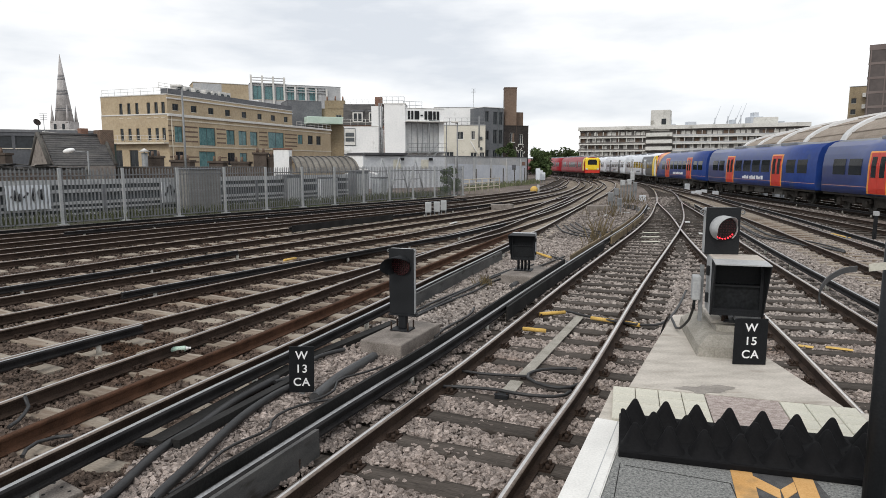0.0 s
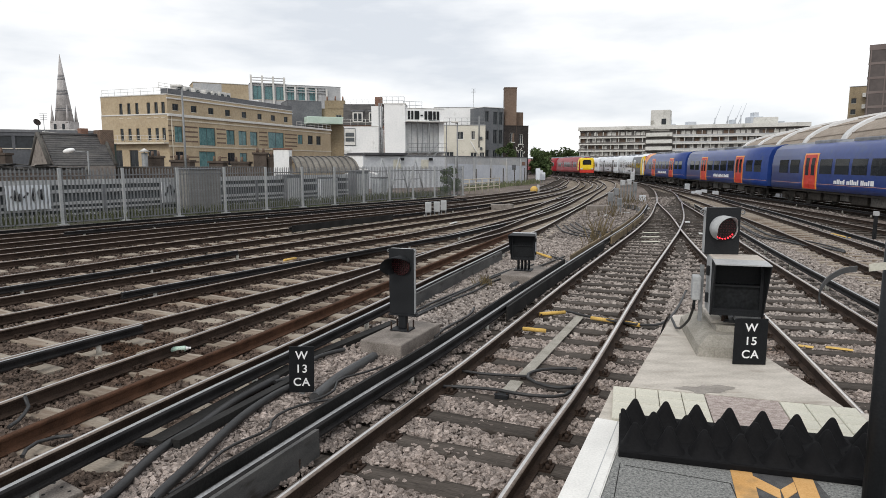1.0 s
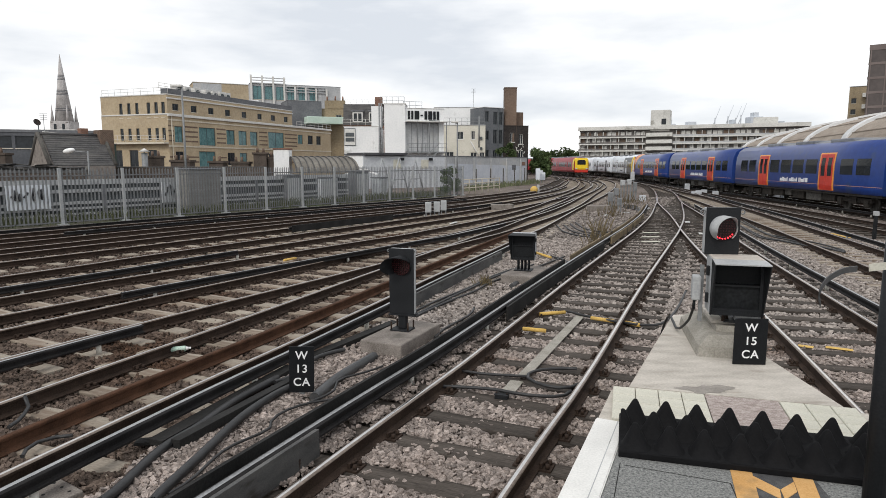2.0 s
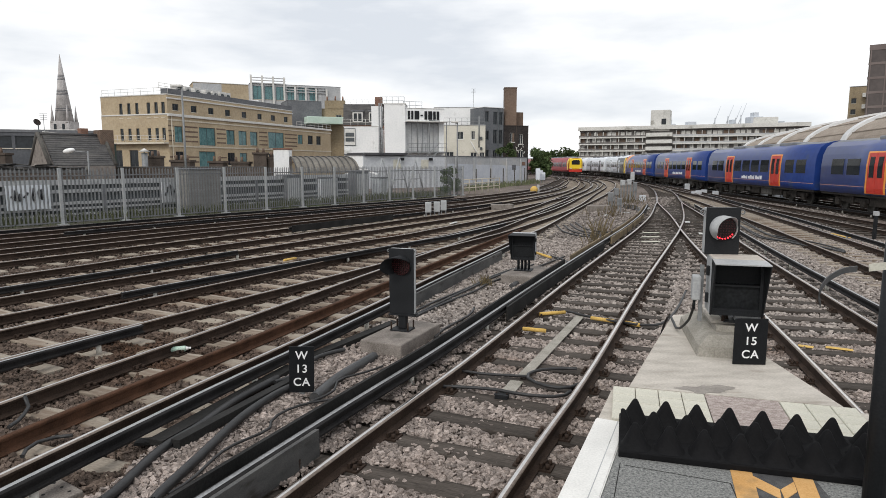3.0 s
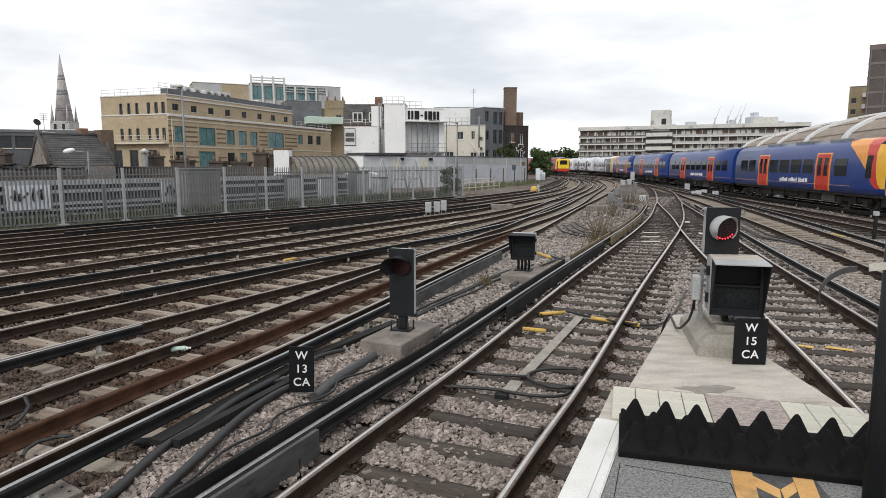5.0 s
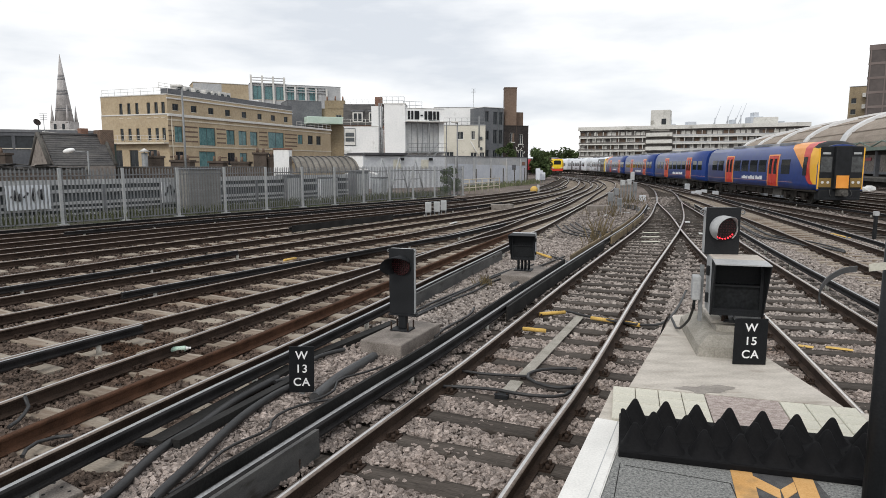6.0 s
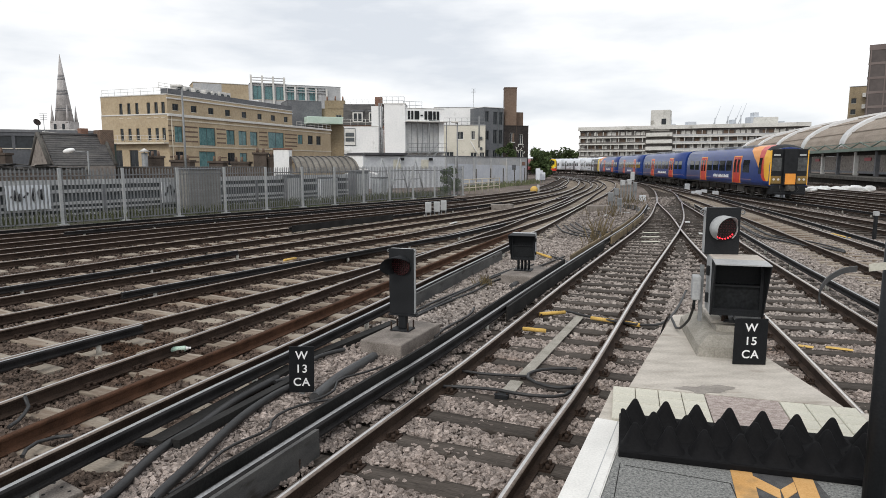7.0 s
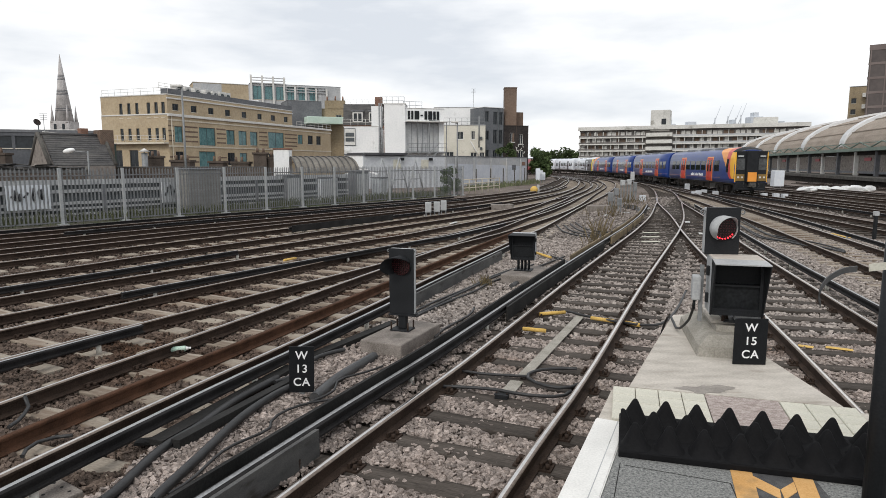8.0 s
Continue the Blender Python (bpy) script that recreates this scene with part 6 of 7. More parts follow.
part("brick_loft", box(0.2, 4.0, 1.5, 4.5, 8.5, 10.8, m=m), "brownbrick", b)
rg = random.Random(3)
for k in range(14):
    a, c = rg.uniform(2.2, 3.9), rg.uniform(3.2, 5.4)
    part("graffiti_stroke", box(-0.18, 0.18, -0.012, -0.003, -0.05, 0.05, m=m @ pose(a, 0, c, 0, rg.uniform(0, 180), 0)), "frame", b)

# compound walls in front of the houses
def compound(P, Q, z1, label, mat="wallpale"):
    P, Q = Vector((*P, 0)), Vector((*Q, 0))
    e = (Q - P).normalized()
    m = posed(P, e, Vector((-e.y, e.x, 0)))
    w = thing("compound_wall", label, "wall", kind="structure")
    L = (Q - P).length
    part("wall", box(0, L, 0, 0.3, -0.3, z1, m=m), mat, w)
    part("coping", box(-0.05, L, -0.06, 0.36, z1 + 0.002, z1 + 0.12, m=m), "leadgrey", w)
    return w, m, L


w, m, L = compound((0.3, 74), (12.2, 93), 3.25, "patched grey rendered block wall beside the line", "greywall")
for k in range(9):
    part("repaint_patch", box(0.4 + 2.4 * k, 2.8 + 2.4 * k, -0.012, -0.003, 0.1, 2.45 - 0.04 * k, m=m), "wallpaint", w)
for k in range(5):
    part("buttress", box(2.0 + 4.5 * k, 2.3 + 4.5 * k, -0.2, -0.014, -0.3, 3.2, m=m), "greywall", w)
for u, a, b2 in ((17.5, 1.6, 2.3), (20.6, 2.2, 2.7)):
    part("notice", box(u, u + 1.2, -0.06, -0.014, a, b2, m=m), "redbrick" if u > 20 else "leadgrey", w)
w, m, L = compound((-8.4, 68), (0.2, 74), 3.25, "pale grey clad kiosk wall with a dark flat roof", "wallpale")
part("roof_edge", box(0.0, 5.2, -0.4, 4, 3.38, 3.62, m=m), "flatroof", w)
for u in (4.6, 8.4):
    fl = thing("floodlight", "small black floodlight on the compound wall", "floodlight", m @ pose(u, -0.08, 2.95), group="wall floodlights")
    part("head", box(-0.22, 0.22, -0.25, -0.03, -0.15, 0.15, 0.03), "sigblack", fl)
    part("bracket", box(-0.04, 0.04, -0.05, 0.075, -0.04, 0.04), "galv", fl)
for u in (3.6, 7.2):
    part("notice", box(u, u + 1.0, -0.05, -0.003, 1.9, 2.9, 0.01, m), "paving", w, "pale yellow notice")

# ---- roofs seen over the fence ----
b, m, ml, L = building("dark_flat_block", "low modern block with a dark flat roof and long windows", (-57, 70), (-41, 76), 9, 6.0, "darkwall", front=[(1 + 3.9 * k, 4.6 + 3.9 * k, 4.2, 5.6) for k in range(4)], parapet=0.9, coping="leadgrey")


def gabled(name, label, P, Q, depth, eave, ridge, wall, roof):
    """A house with its ridge along PQ."""
    P, Q = Vector((*P, 0)), Vector((*Q, 0))
    e = (Q - P).normalized()
    L = (Q - P).length
    m = posed(P, e, Vector((-e.y, e.x, 0)))
    b = thing(name, label, "house", kind="structure")
    bm = bmesh.new()
    vs = [bm.verts.new(m @ Vector(p)) for p in ((0, 0, -0.3), (L, 0, -0.3), (L, depth, -0.3), (0, depth, -0.3), (0, 0, eave), (L, 0, eave), (L, depth, eave), (0, depth, eave), (0, depth / 2, ridge), (L, depth / 2, ridge))]
    for q in ((0, 1, 5, 4), (2, 3, 7, 6), (1, 2, 6, 9, 5), (3, 0, 4, 8, 7), (4, 5, 9, 8), (6, 7, 8, 9)):
        bm.faces.new([vs[i] for i in q])
    part("wall", bm, wall, b)
    n = 14
    for j in (0, 1):
        for k in range(n):
            bm = bmesh.new()
            a, c = k / n, (k + 1.12) / n
            y0, y1 = (a * depth / 2, c * depth / 2) if j == 0 else (depth - a * depth / 2, depth - c * depth / 2)
            z0, z1 = eave + (ridge - eave) * a, eave + (ridge - eave) * c
            q = [bm.verts.new(m @ Vector(p)) for p in ((0.3, y0, z0 + 0.12), (L + 0.15, y0, z0 + 0.12), (L + 0.15, y1, z1 + 0.06), (0.3, y1, z1 + 0.06), (0.3, y0, z0 + 0.03), (L + 0.15, y0, z0 + 0.03))]
            bm.faces.new(q[:4])
            bm.faces.new((q[4], q[5], q[1], q[0]))
            part("tile_course", bm, roof, b)
    part("ridge", rod(m @ Vector((0, depth / 2, ridge + 0.1)), m @ Vector((L, depth / 2, ridge + 0.1)), 0.13, n=8), roof, b)
    for u in (-0.08, L):
        bm = bmesh.new()
        for y0, z0 in ((0, eave), (depth, eave)):
            cyl(bm, m @ Vector((u + 0.1, y0, z0 + 0.1)), m @ Vector((u + 0.1, depth / 2, ridge + 0.15)), 0.16, n=6)
        part("verge", bm, "undergrey", b)
    return b, m, L


b, m, L = gabled("slate_house", "old house with a brown slate roof and rendered gable", (-30.8, 50), (-27.6, 53.7), 4.6, 2.25, 4.75, "block", "slate")
part("chimney", box(4.5, 5.6, 1.6, 3.0, 2, 5.3, 0.03, m), "brownbrick", b)
part("chimney", box(3.2, 3.8, 2.2, 2.9, 4, 5.4, 0.03, m), "redbrick", b)
b, m, L = gabled("low_slate_roof", "low dark slate roof behind the fence", (-31.8, 44.5), (-26.5, 47.2), 3, 1.75, 2.0, "sootbrick", "slate")
rg = random.Random(31)
for k in range(26):
    sl = thing("roof_slab", "loose weathered stone slab lying on the low roof", "stone slab", m @ pose(rg.uniform(0.0, 5.6), rg.uniform(0.6, 2.2), 1.98 + 0.05 * (k % 9), rg.uniform(-6, 6), rg.uniform(-5, 5), rg.uniform(0, 180)), group="loose roof slabs")
    bm = box(-rg.uniform(0.3, 0.7), rg.uniform(0.3, 0.7), -0.3, 0.3, 0, 0.06, 0.015)
    for v in bm.verts:
        v.co += Vector((rg.uniform(-0.06, 0.06), rg.uniform(-0.06, 0.06), 0))
    part("slab", bm, rg.choice(["slate", "undergrey", "block"]), sl)
fu = thing("flue_pipe", "galvanised flue with a conical rain cap", "flue", pose(-28.0, 60, 0))
part("pipe", rod((0, 0, -0.3), (0, 0, 3.45), 0.27, n=16), "galv", fu)
part("cap", rod((0, 0, 3.55), (0, 0, 3.87), 0.50, 0.05, 16), "frame", fu)
part("strut", rod((0, 0, 3.4), (0, 0, 3.6), 0.06, n=6), "galv", fu)
tk = thing("water_tank", "dark green metal tank on the old roof", "tank", pose(-32.2, 60, 0))
part("body", box(0, 1.1, 0, 1.0, 2.2, 4.25, 0.04), "tankgreen", tk)
part("stand", box(0.05, 1.05, 0.05, 0.95, -0.3, 2.198), "sootbrick", tk)
part("lid", box(-0.05, 1.15, -0.05, 1.05, 4.252, 4.32, 0.02), "leadgrey", tk)
rp = thing("roof_duct", "long white duct lying along the old roof", "duct", pose(-34.9, 56, 5.1, 0, 4, 0))
part("duct", rod((0, 0, 0), (4.3, 0, 0), 0.14, n=10), "frame", rp)
for u in (0.4, 2.1, 3.8):
    part("stand", box(u - 0.05, u + 0.05, -0.05, 0.05, -5.4, -0.1), "galv", rp)
tr = thing("brick_terrace", "old sooty brick terrace wall below the roofs", "wall", pose(-41, 57, 0), kind="structure")
part("wall", box(0, 25, 0, 0.4, -0.3, 2.1), "sootbrick", tr)
part("coping", box(-0.05, 25.05, -0.06, 0.46, 2.102, 2.2), "slate", tr)
for X, Y, w, z, mt in ((-38.5, 50, 2.2, 2.9, "sootbrick"), (-41.0, 56, 2.6, 3.2, "sootbrick"), (-28.2, 61, 1.2, 3.0, "sootbrick"), (-25.6, 60, 1.9, 2.6, "sootbrick"), (-22.0, 60, 1.4, 2.5, "sootbrick"), (-19.9, 60, 1.6, 2.45, "sootbrick"), (-17.8, 60, 1.2, 3.3, "sootbrick"), (-16.6, 60.5, 0.6, 2.9, "sootbrick")):
    c = thing("chimney_stack", "weathered brick chimney stack with clay pots", "chimney", pose(X, Y, 0, 0, 0, random.uniform(-8, 8)), group="chimney stacks")
    part("shaft", box(0, w, 0, 1.0, -0.3, z, 0.03), mt, c)
    part("cap", box(-0.1, w + 0.1, -0.1, 1.1, z + 0.002, z + 0.2, 0.02), mt, c)
    for k in range(max(2, int(w / 0.6))):
        part("pot", rod((0.3 + k * 0.55, 0.5, z + 0.2), (0.3 + k * 0.55, 0.5, z + 0.65), 0.14, 0.11, 10), "brownbrick", c)
wb = thing("white_stack", "white painted chimney block", "chimney", pose(-15.9, 60, 0))
part("block", box(0, 1.45, 0, 1.2, -0.3, 3.75, 0.03), "whitewall", wb)
part("cap", box(-0.06, 1.51, -0.06, 1.26, 3.752, 3.9, 0.02), "redbrick", wb)
# curved corrugated canopy roof
cv = thing("curved_canopy", "grey-brown corrugated canopy roof that curves down", "canopy", pose(-14.9, 61.5, -0.55, 0, 0, 8))
bm = bmesh.new()
pts = [(4.5 * math.sin(a), 1.9 + 1.75 * math.cos(a)) for a in np.linspace(-0.2, 1.45, 14)]
for k in range(21):
    z_ = 0.05 * (k % 2)
    for (a, za), (c, zc) in zip(pts, pts[1:]):
        bm.faces.new([bm.verts.new(p) for p in ((0.0 + k * 0.27 + a * 0.25, -a, za + z_), (0.27 + k * 0.27 + a * 0.25, -a, za + 0.05 - z_), (0.27 + k * 0.27 + c * 0.25, -c, zc + 0.05 - z_), (0.0 + k * 0.27 + c * 0.25, -c, zc + z_))])
part("sheeting", bm, "canopysheet", cv)
for k in range(11):
    bm = bmesh.new()
    for (a, za), (c, zc) in zip(pts, pts[1:]):
        cyl(bm, (0.05 + k * 0.54 + a * 0.25, -a, za + 0.06), (0.05 + k * 0.54 + c * 0.25, -c, zc + 0.06), 0.05, n=6)
    part("rib", bm, "slate", cv)
part("gutter", box(0, 6.4, -4.6, -4.4, -0.3, 2.0), "leadgrey", cv)
part("white_verge", box(0, 5.2, -0.12, 0.12, -0.06, 0.06, m=pose(4.6, -0.4, 3.6, 0, 18, -40)), "whitewall", cv)

# church spire
sp = thing("church_spire", "slender banded stone church spire with corner pinnacles", "church spire", pose(-146.9, 250, 0), kind="structure")
bm = bmesh.new()
cyl(bm, (0, 0, 18.5), (0, 0, 44), 3.4, 0.08, 8)
part("spire", bm, "spire", sp)
part("tower", box(-3.6, 3.6, -3.6, 3.6, -0.3, 18.6, 0.1), "spire", sp)
for z in (22.6, 23.3, 28.6, 29.15, 29.7, 30.25, 34.3, 34.85, 35.4, 35.95):
    r = 3.45 - (z - 18.5) * 0.1305
    part("band", rod((0, 0, z), (0, 0, z + 0.27), r, r - 0.038, 8), "leadgrey", sp)
for u in (-1, 1):
    for v in (-1, 1):
        part("pinnacle", rod((u * 2.9, v * 2.9, 18), (u * 2.9, v * 2.9, 25), 0.85, 0.05, 6), "spire", sp)
        part("lucarne", box(u * 1.6 - 0.5, u * 1.6 + 0.5, v * 3.55 - 0.2, v * 3.55 + 0.2, 15, 17.6, 0.1), "glass", sp)
b, m, ml, L = building("grey_roof_block", "grey flat-roofed block with a white parapet", (-61, 96), (-55, 96), 8, 7.3, "greywall", parapet=0.6, coping="frame")

# barrier of pale rails behind the fence
bar = thing("slatted_barrier", "long pale grey slatted metal barrier behind the fence", "barrier", kind="structure")
bmx = posed(FA + Vector((-fn.x, -fn.y, 0)) * 3.2 - fd * 2, fd, Vector((-fd.y, fd.x, 0)))
part("backing", box(0, 38, 0.25, 0.32, -0.3, 1.70, m=bmx), "framedark", bar)
for z0, z1 in ((1.48, 1.72), (1.12, 1.27), (0.58, 0.71), (0.34, 0.44), (0.08, 0.18)):
    part("rail", box(0, 38, 0.05, 0.24, z0, z1, m=bmx), "siggrey", bar)
for k in range(13):
    part("stanchion", box(3.0 * k, 3.0 * k + 0.14, 0.0, 0.25, -0.3, 1.475, m=bmx), "leadgrey", bar)
def graffiti(parent, m, u0, u1, z0, z1, n, seed, mat="graphite"):
    """Looping sprayed strokes on a face at y = 0."""
    r = random.Random(seed)
    for k in range(n):
        c, h = u0 + (u1 - u0) * (k + 0.5) / n, z1 - z0
        pts = [m @ Vector((c + r.uniform(-0.5, 0.5) * (u1 - u0) / n, 0, z0 + h * v)) for v in (r.uniform(0.6, 1.0), r.uniform(0.2, 0.8), r.uniform(0.0, 0.5), r.uniform(0.3, 0.9))]
        bm = bmesh.new()
        for a, b in zip(pts, pts[1:]):
            cyl(bm, a, b, 0.045, n=5)
        part("graffiti_stroke", bm, mat, parent)


bar_u = (24.0, 14.9, 16.9)
for k, u in enumerate(bar_u):
    pn = part("blank_panel", box(u, u + 1.75, -0.06, -0.002, 0.45, 1.52, m=bmx), "trainwhite" if k else "wallpale", bar)
    graffiti(bar, bmx @ pose(0, -0.10, 0), u + 0.15, u + 1.6, 0.8, 1.4, 6, 40 + k)
kb = thing("equipment_kiosk", "grey steel equipment kiosk behind the fence", "kiosk", posed(FA + fd * 22.5 - fn * 1.6, fd, Vector((-fd.y, fd.x, 0))))
part("body", box(0, 1.9, 0, 1.0, -0.25, 2.15, 0.03), "kioskgrey", kb)
part("roof", box(-0.08, 1.98, -0.1, 1.1, 2.152, 2.22, 0.02), "leadgrey", kb)
graffiti(kb, posed(FA + fd * 22.5 - fn * 1.56, fd, Vector((-fd.y, fd.x, 0))), 0.1, 1.8, 1.2, 1.95, 10, 60)

# lamp columns
def lamp_column(x, y, h, arm, label):
    c = thing("lamp_column", label, "street lamp", pose(x, y, 0), group="lamp columns")
    part("column", rod((0, 0, -0.25), (0, 0, h), 0.075, 0.05, 12), "galv", c)
    part("arm", rod((0, 0, h - 0.1), (arm, 0, h + 0.02), 0.04, n=8), "galv", c)
    if arm < -1:
        bm = bmesh.new()
        bmesh.ops.create_uvsphere(bm, u_segments=16, v_segments=10, radius=1.0, matrix=pose(arm, 0, h + 0.02, 0, -12, 0) @ Matrix.Diagonal((0.42, 0.2, 0.17, 1.0)))
        part("head", bm, "whitewall", c, "rounded white lamp head", smooth=True)
    else:
        part("head", box(arm - 0.35, arm + 0.3, -0.16, 0.16, h - 0.02, h + 0.12, 0.04), "frame", c, "flat grey lamp head")
    return c


lamp_column(-14.75, 36.6, 6.75, -0.25, "tall galvanised lamp column with a flat head behind the fence")
lamp_column(-24.15, 43.5, 3.3, -1.27, "short street lamp with a rounded white head")
lamp_column(1.25, 56, 6.0, -0.2, "slim galvanised lamp column beside the white store")

# far flats
P, Q = Vector((55, 260, 0)), Vector((129, 226, 0))
e = (Q - P).normalized()
m = posed(P, e, Vector((-e.y, e.x, 0)))
L = (Q - P).length
fl = thing("slab_block", "long five-storey concrete slab block with balcony bands", "block of flats", kind="structure")
# core wall darkened by colour to stand for shade behind the balconies
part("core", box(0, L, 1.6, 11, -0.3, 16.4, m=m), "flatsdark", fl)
part("roof_fascia", box(-0.3, L + 0.3, -0.1, 11.2, 15.6, 17.0, m=m), "flats", fl)
rg = random.Random(5)
win_me = bpy.data.meshes.new("window")
bm = box(0, 1.5, 1.45, 1.59, 0, 1.35)
bm.to_mesh(win_me)
bm.free()
win_me.materials.append(M["frame"])
win_dark = bpy.data.meshes.new("window")
bm = box(0, 1.5, 1.45, 1.59, 0, 1.35)
bm.to_mesh(win_dark)
bm.free()
win_dark.materials.append(M["brownbrick"])
for f in range(6):
    z = 12.55 - 2.62 * f
    for a, c in ((0, 26), (36, L)):
        part("balcony_front", box(a, c, 0.0, 0.2, z - 0.1, z + 0.38, m=m), "flats", fl)
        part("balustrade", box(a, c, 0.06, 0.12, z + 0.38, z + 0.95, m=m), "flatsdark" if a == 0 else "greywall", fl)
        part("balcony_slab", box(a, c, 0.2, 1.6, z - 0.12, z + 0.06, m=m), "flats", fl)
    part("stair_landing", box(26.2, 35.8, -0.5, 1.5, z + 0.3, z + 1.7, m=m), "flats", fl)
    u = 0.6
    while u < L - 2:
        if not 25 < u < 36 and rg.random() < 0.95:
            ob = new("window", win_me if rg.random() < 0.62 else win_dark)
            ob.parent, ob.matrix_basis = fl, m @ pose(u, 0, z + 0.95)
        u += rg.choice([1.7, 2.0, 2.6])
for f in range(5):
    z = 12.55 - 2.62 * f
    for k in range(26):
        u = 0.4 + k * 3.05
        if not 25.5 < u < 36:
            part("party_wall", box(u, u + 0.22, 0.22, 1.44, z + 0.07, z + 2.45, m=m), "flats", fl)
part("lift_tower", box(27.5, 34.5, 1.0, 8, 15, 22.9, m=m), "flats", fl)
part("lift_louvre", box(31.5, 33.2, 0.94, 0.995, 17.4, 19.6, m=m), "glass", fl)
part("roof_hut", box(L - 18, L - 10, 2, 8, 17, 19.2, m=m), "flats", fl)

# tower and flats by the shed
tw = thing("office_tower", "dark brown glass office tower with pale floor bands", "tower block", kind="structure")
m = posed(Vector((98.0, 150, 0)), Vector((0.80, -0.60, 0)), Vector((0.60, 0.80, 0)))
part("shaft", box(0, 34, 0, 22, -0.3, 28.6, m=m), "tower", tw)
for k in range(9):
    part("floor_band", box(-0.08, 34.1, -0.08, -0.002, 2.2 + 3.25 * k, 2.75 + 3.25 * k, m=m), "towerband", tw)
for k in range(12):
    part("mullion", box(0.2 + 3.0 * k, 0.45 + 3.0 * k, -0.12, -0.082, 0, 28.6, m=m), "towerband", tw)
part("parapet", box(-0.1, 34.1, -0.1, 22.1, 28.602, 29.4, m=m), "towerband", tw)
b, m, ml, L = building("brick_flats", "buff brick flats with stacked balconies", (112.9, 180), (117.7, 176.5), 10, 23.5, "stockbrick", front=[(0.6, 1.8, 4 + 3.0 * k, 5.4 + 3.0 * k) for k in range(6)], parapet=0.4, coping="leadgrey")
for k in range(7):
    part("balcony", box(3.2, 6.2, -1.6, -0.01, 2.2 + 3.05 * k, 3.3 + 3.05 * k, m=m), "flats", b)

# train shed with ribbed vault
sh = thing("train_shed", "vaulted train shed roof with pale ribs over grey panelled walls", "train shed", kind="structure")
A0, A1 = Vector((44.5, 49, 0)), Vector((79.2, 172, 0))
e = (A1 - A0).normalized()
m = posed(A0, e, Vector((e.y, -e.x, 0)))
LS = (A1 - A0).length
arc = [(19 * (1 - math.cos(a)), 4.4 + 6.5 * math.sin(a) ** 0.9) for a in np.linspace(0.0, math.pi / 2, 16)] + [(19 * (1 - math.cos(a)), 4.4 + 6.5 * math.sin(a) ** 0.9) for a in np.linspace(math.pi / 2, math.pi, 16)][1:]
bm = bmesh.new()
n = 60
for k in range(n):
    u0, u1 = LS * k / n, LS * (k + 1) / n
    for (ya, za), (yb, zb) in zip(arc, arc[1:]):
        d = 0.0
        bm.faces.new([bm.verts.new(m @ Vector(p)) for p in ((u0, ya, za + d), (u1, ya, za + d), (u1, yb, zb + d), (u0, yb, zb + d))])
part("vault", bm, "shed", sh)
bm = bmesh.new()
for j in range(len(arc)):
    if j % 3 == 0:
        ya, za = arc[j]
        bx(bm, 0, LS, ya - 0.04, ya + 0.04, za + 0.02, za + 0.14, m)
tagged(part("purlin", bm, "shed", sh), kind="stuff")
for k in range(7):
    u = 1 + 20.5 * k
    bm = bmesh.new()
    for (ya, za), (yb, zb) in zip(arc, arc[1:]):
        q = [bm.verts.new(m @ Vector(p)) for p in ((u, ya, za + 0.45), (u + 2.2, ya, za + 0.45), (u + 2.2, yb, zb + 0.45), (u, yb, zb + 0.45), (u, ya, za), (u + 2.2, ya, za), (u + 2.2, yb, zb), (u, yb, zb))]
        for f in ((0, 1, 2, 3), (4, 0, 3, 7), (1, 5, 6, 2)):
            bm.faces.new([q[i] for i in f])
    part("rib", bm, "rib", sh)
part("gutter", box(0, LS, -1.2, 0.3, 4.0, 4.4, m=m), "greensteel", sh)
for k in range(18):
    bm = bmesh.new()
    u = 7.2 * k
    cyl(bm, m @ Vector((u, -1.0, 4.4)), m @ Vector((u + 3.6, -1.0, 5.1)), 0.09, n=6)
    cyl(bm, m @ Vector((u + 3.6, -1.0, 5.1)), m @ Vector((u + 7.2, -1.0, 4.4)), 0.09, n=6)
    cyl(bm, m @ Vector((u, -1.0, 5.0)), m @ Vector((u + 7.2, -1.0, 5.0)), 0.05, n=6)
    part("canopy_truss", bm, "greensteel", sh)
    part("wall_panel", box(u + 0.5, u + 6.7, 0.0, 0.15, 1.2, 3.5, m=m), "block", sh)
    part("wall_panel_lower", box(u + 0.5, u + 6.7, -0.05, 0.0, 1.2, 1.5, m=m), "leadgrey", sh)
    part("column", box(u, u + 0.45, -0.3, 0.2, -0.3, 4.2, m=m), "frame" if k % 2 else "leadgrey", sh)
    if k % 3 == 1:
        part("sign_bar", box(u + 2.2, u + 4.4, -0.12, -0.051, 2.8, 3.2, m=m), "maroon", sh, "small red sign bar")
part("lintel", box(0, LS, -0.1, 0.3, 3.52, 3.98, m=m), "under", sh)
part("platform_edge", box(0, LS, -3.5, 2, 0.55, 0.92, m=m), "undergrey", sh)
part("platform_wall", box(0, LS, -3.0, 2, -0.3, 0.549, m=m), "under", sh)

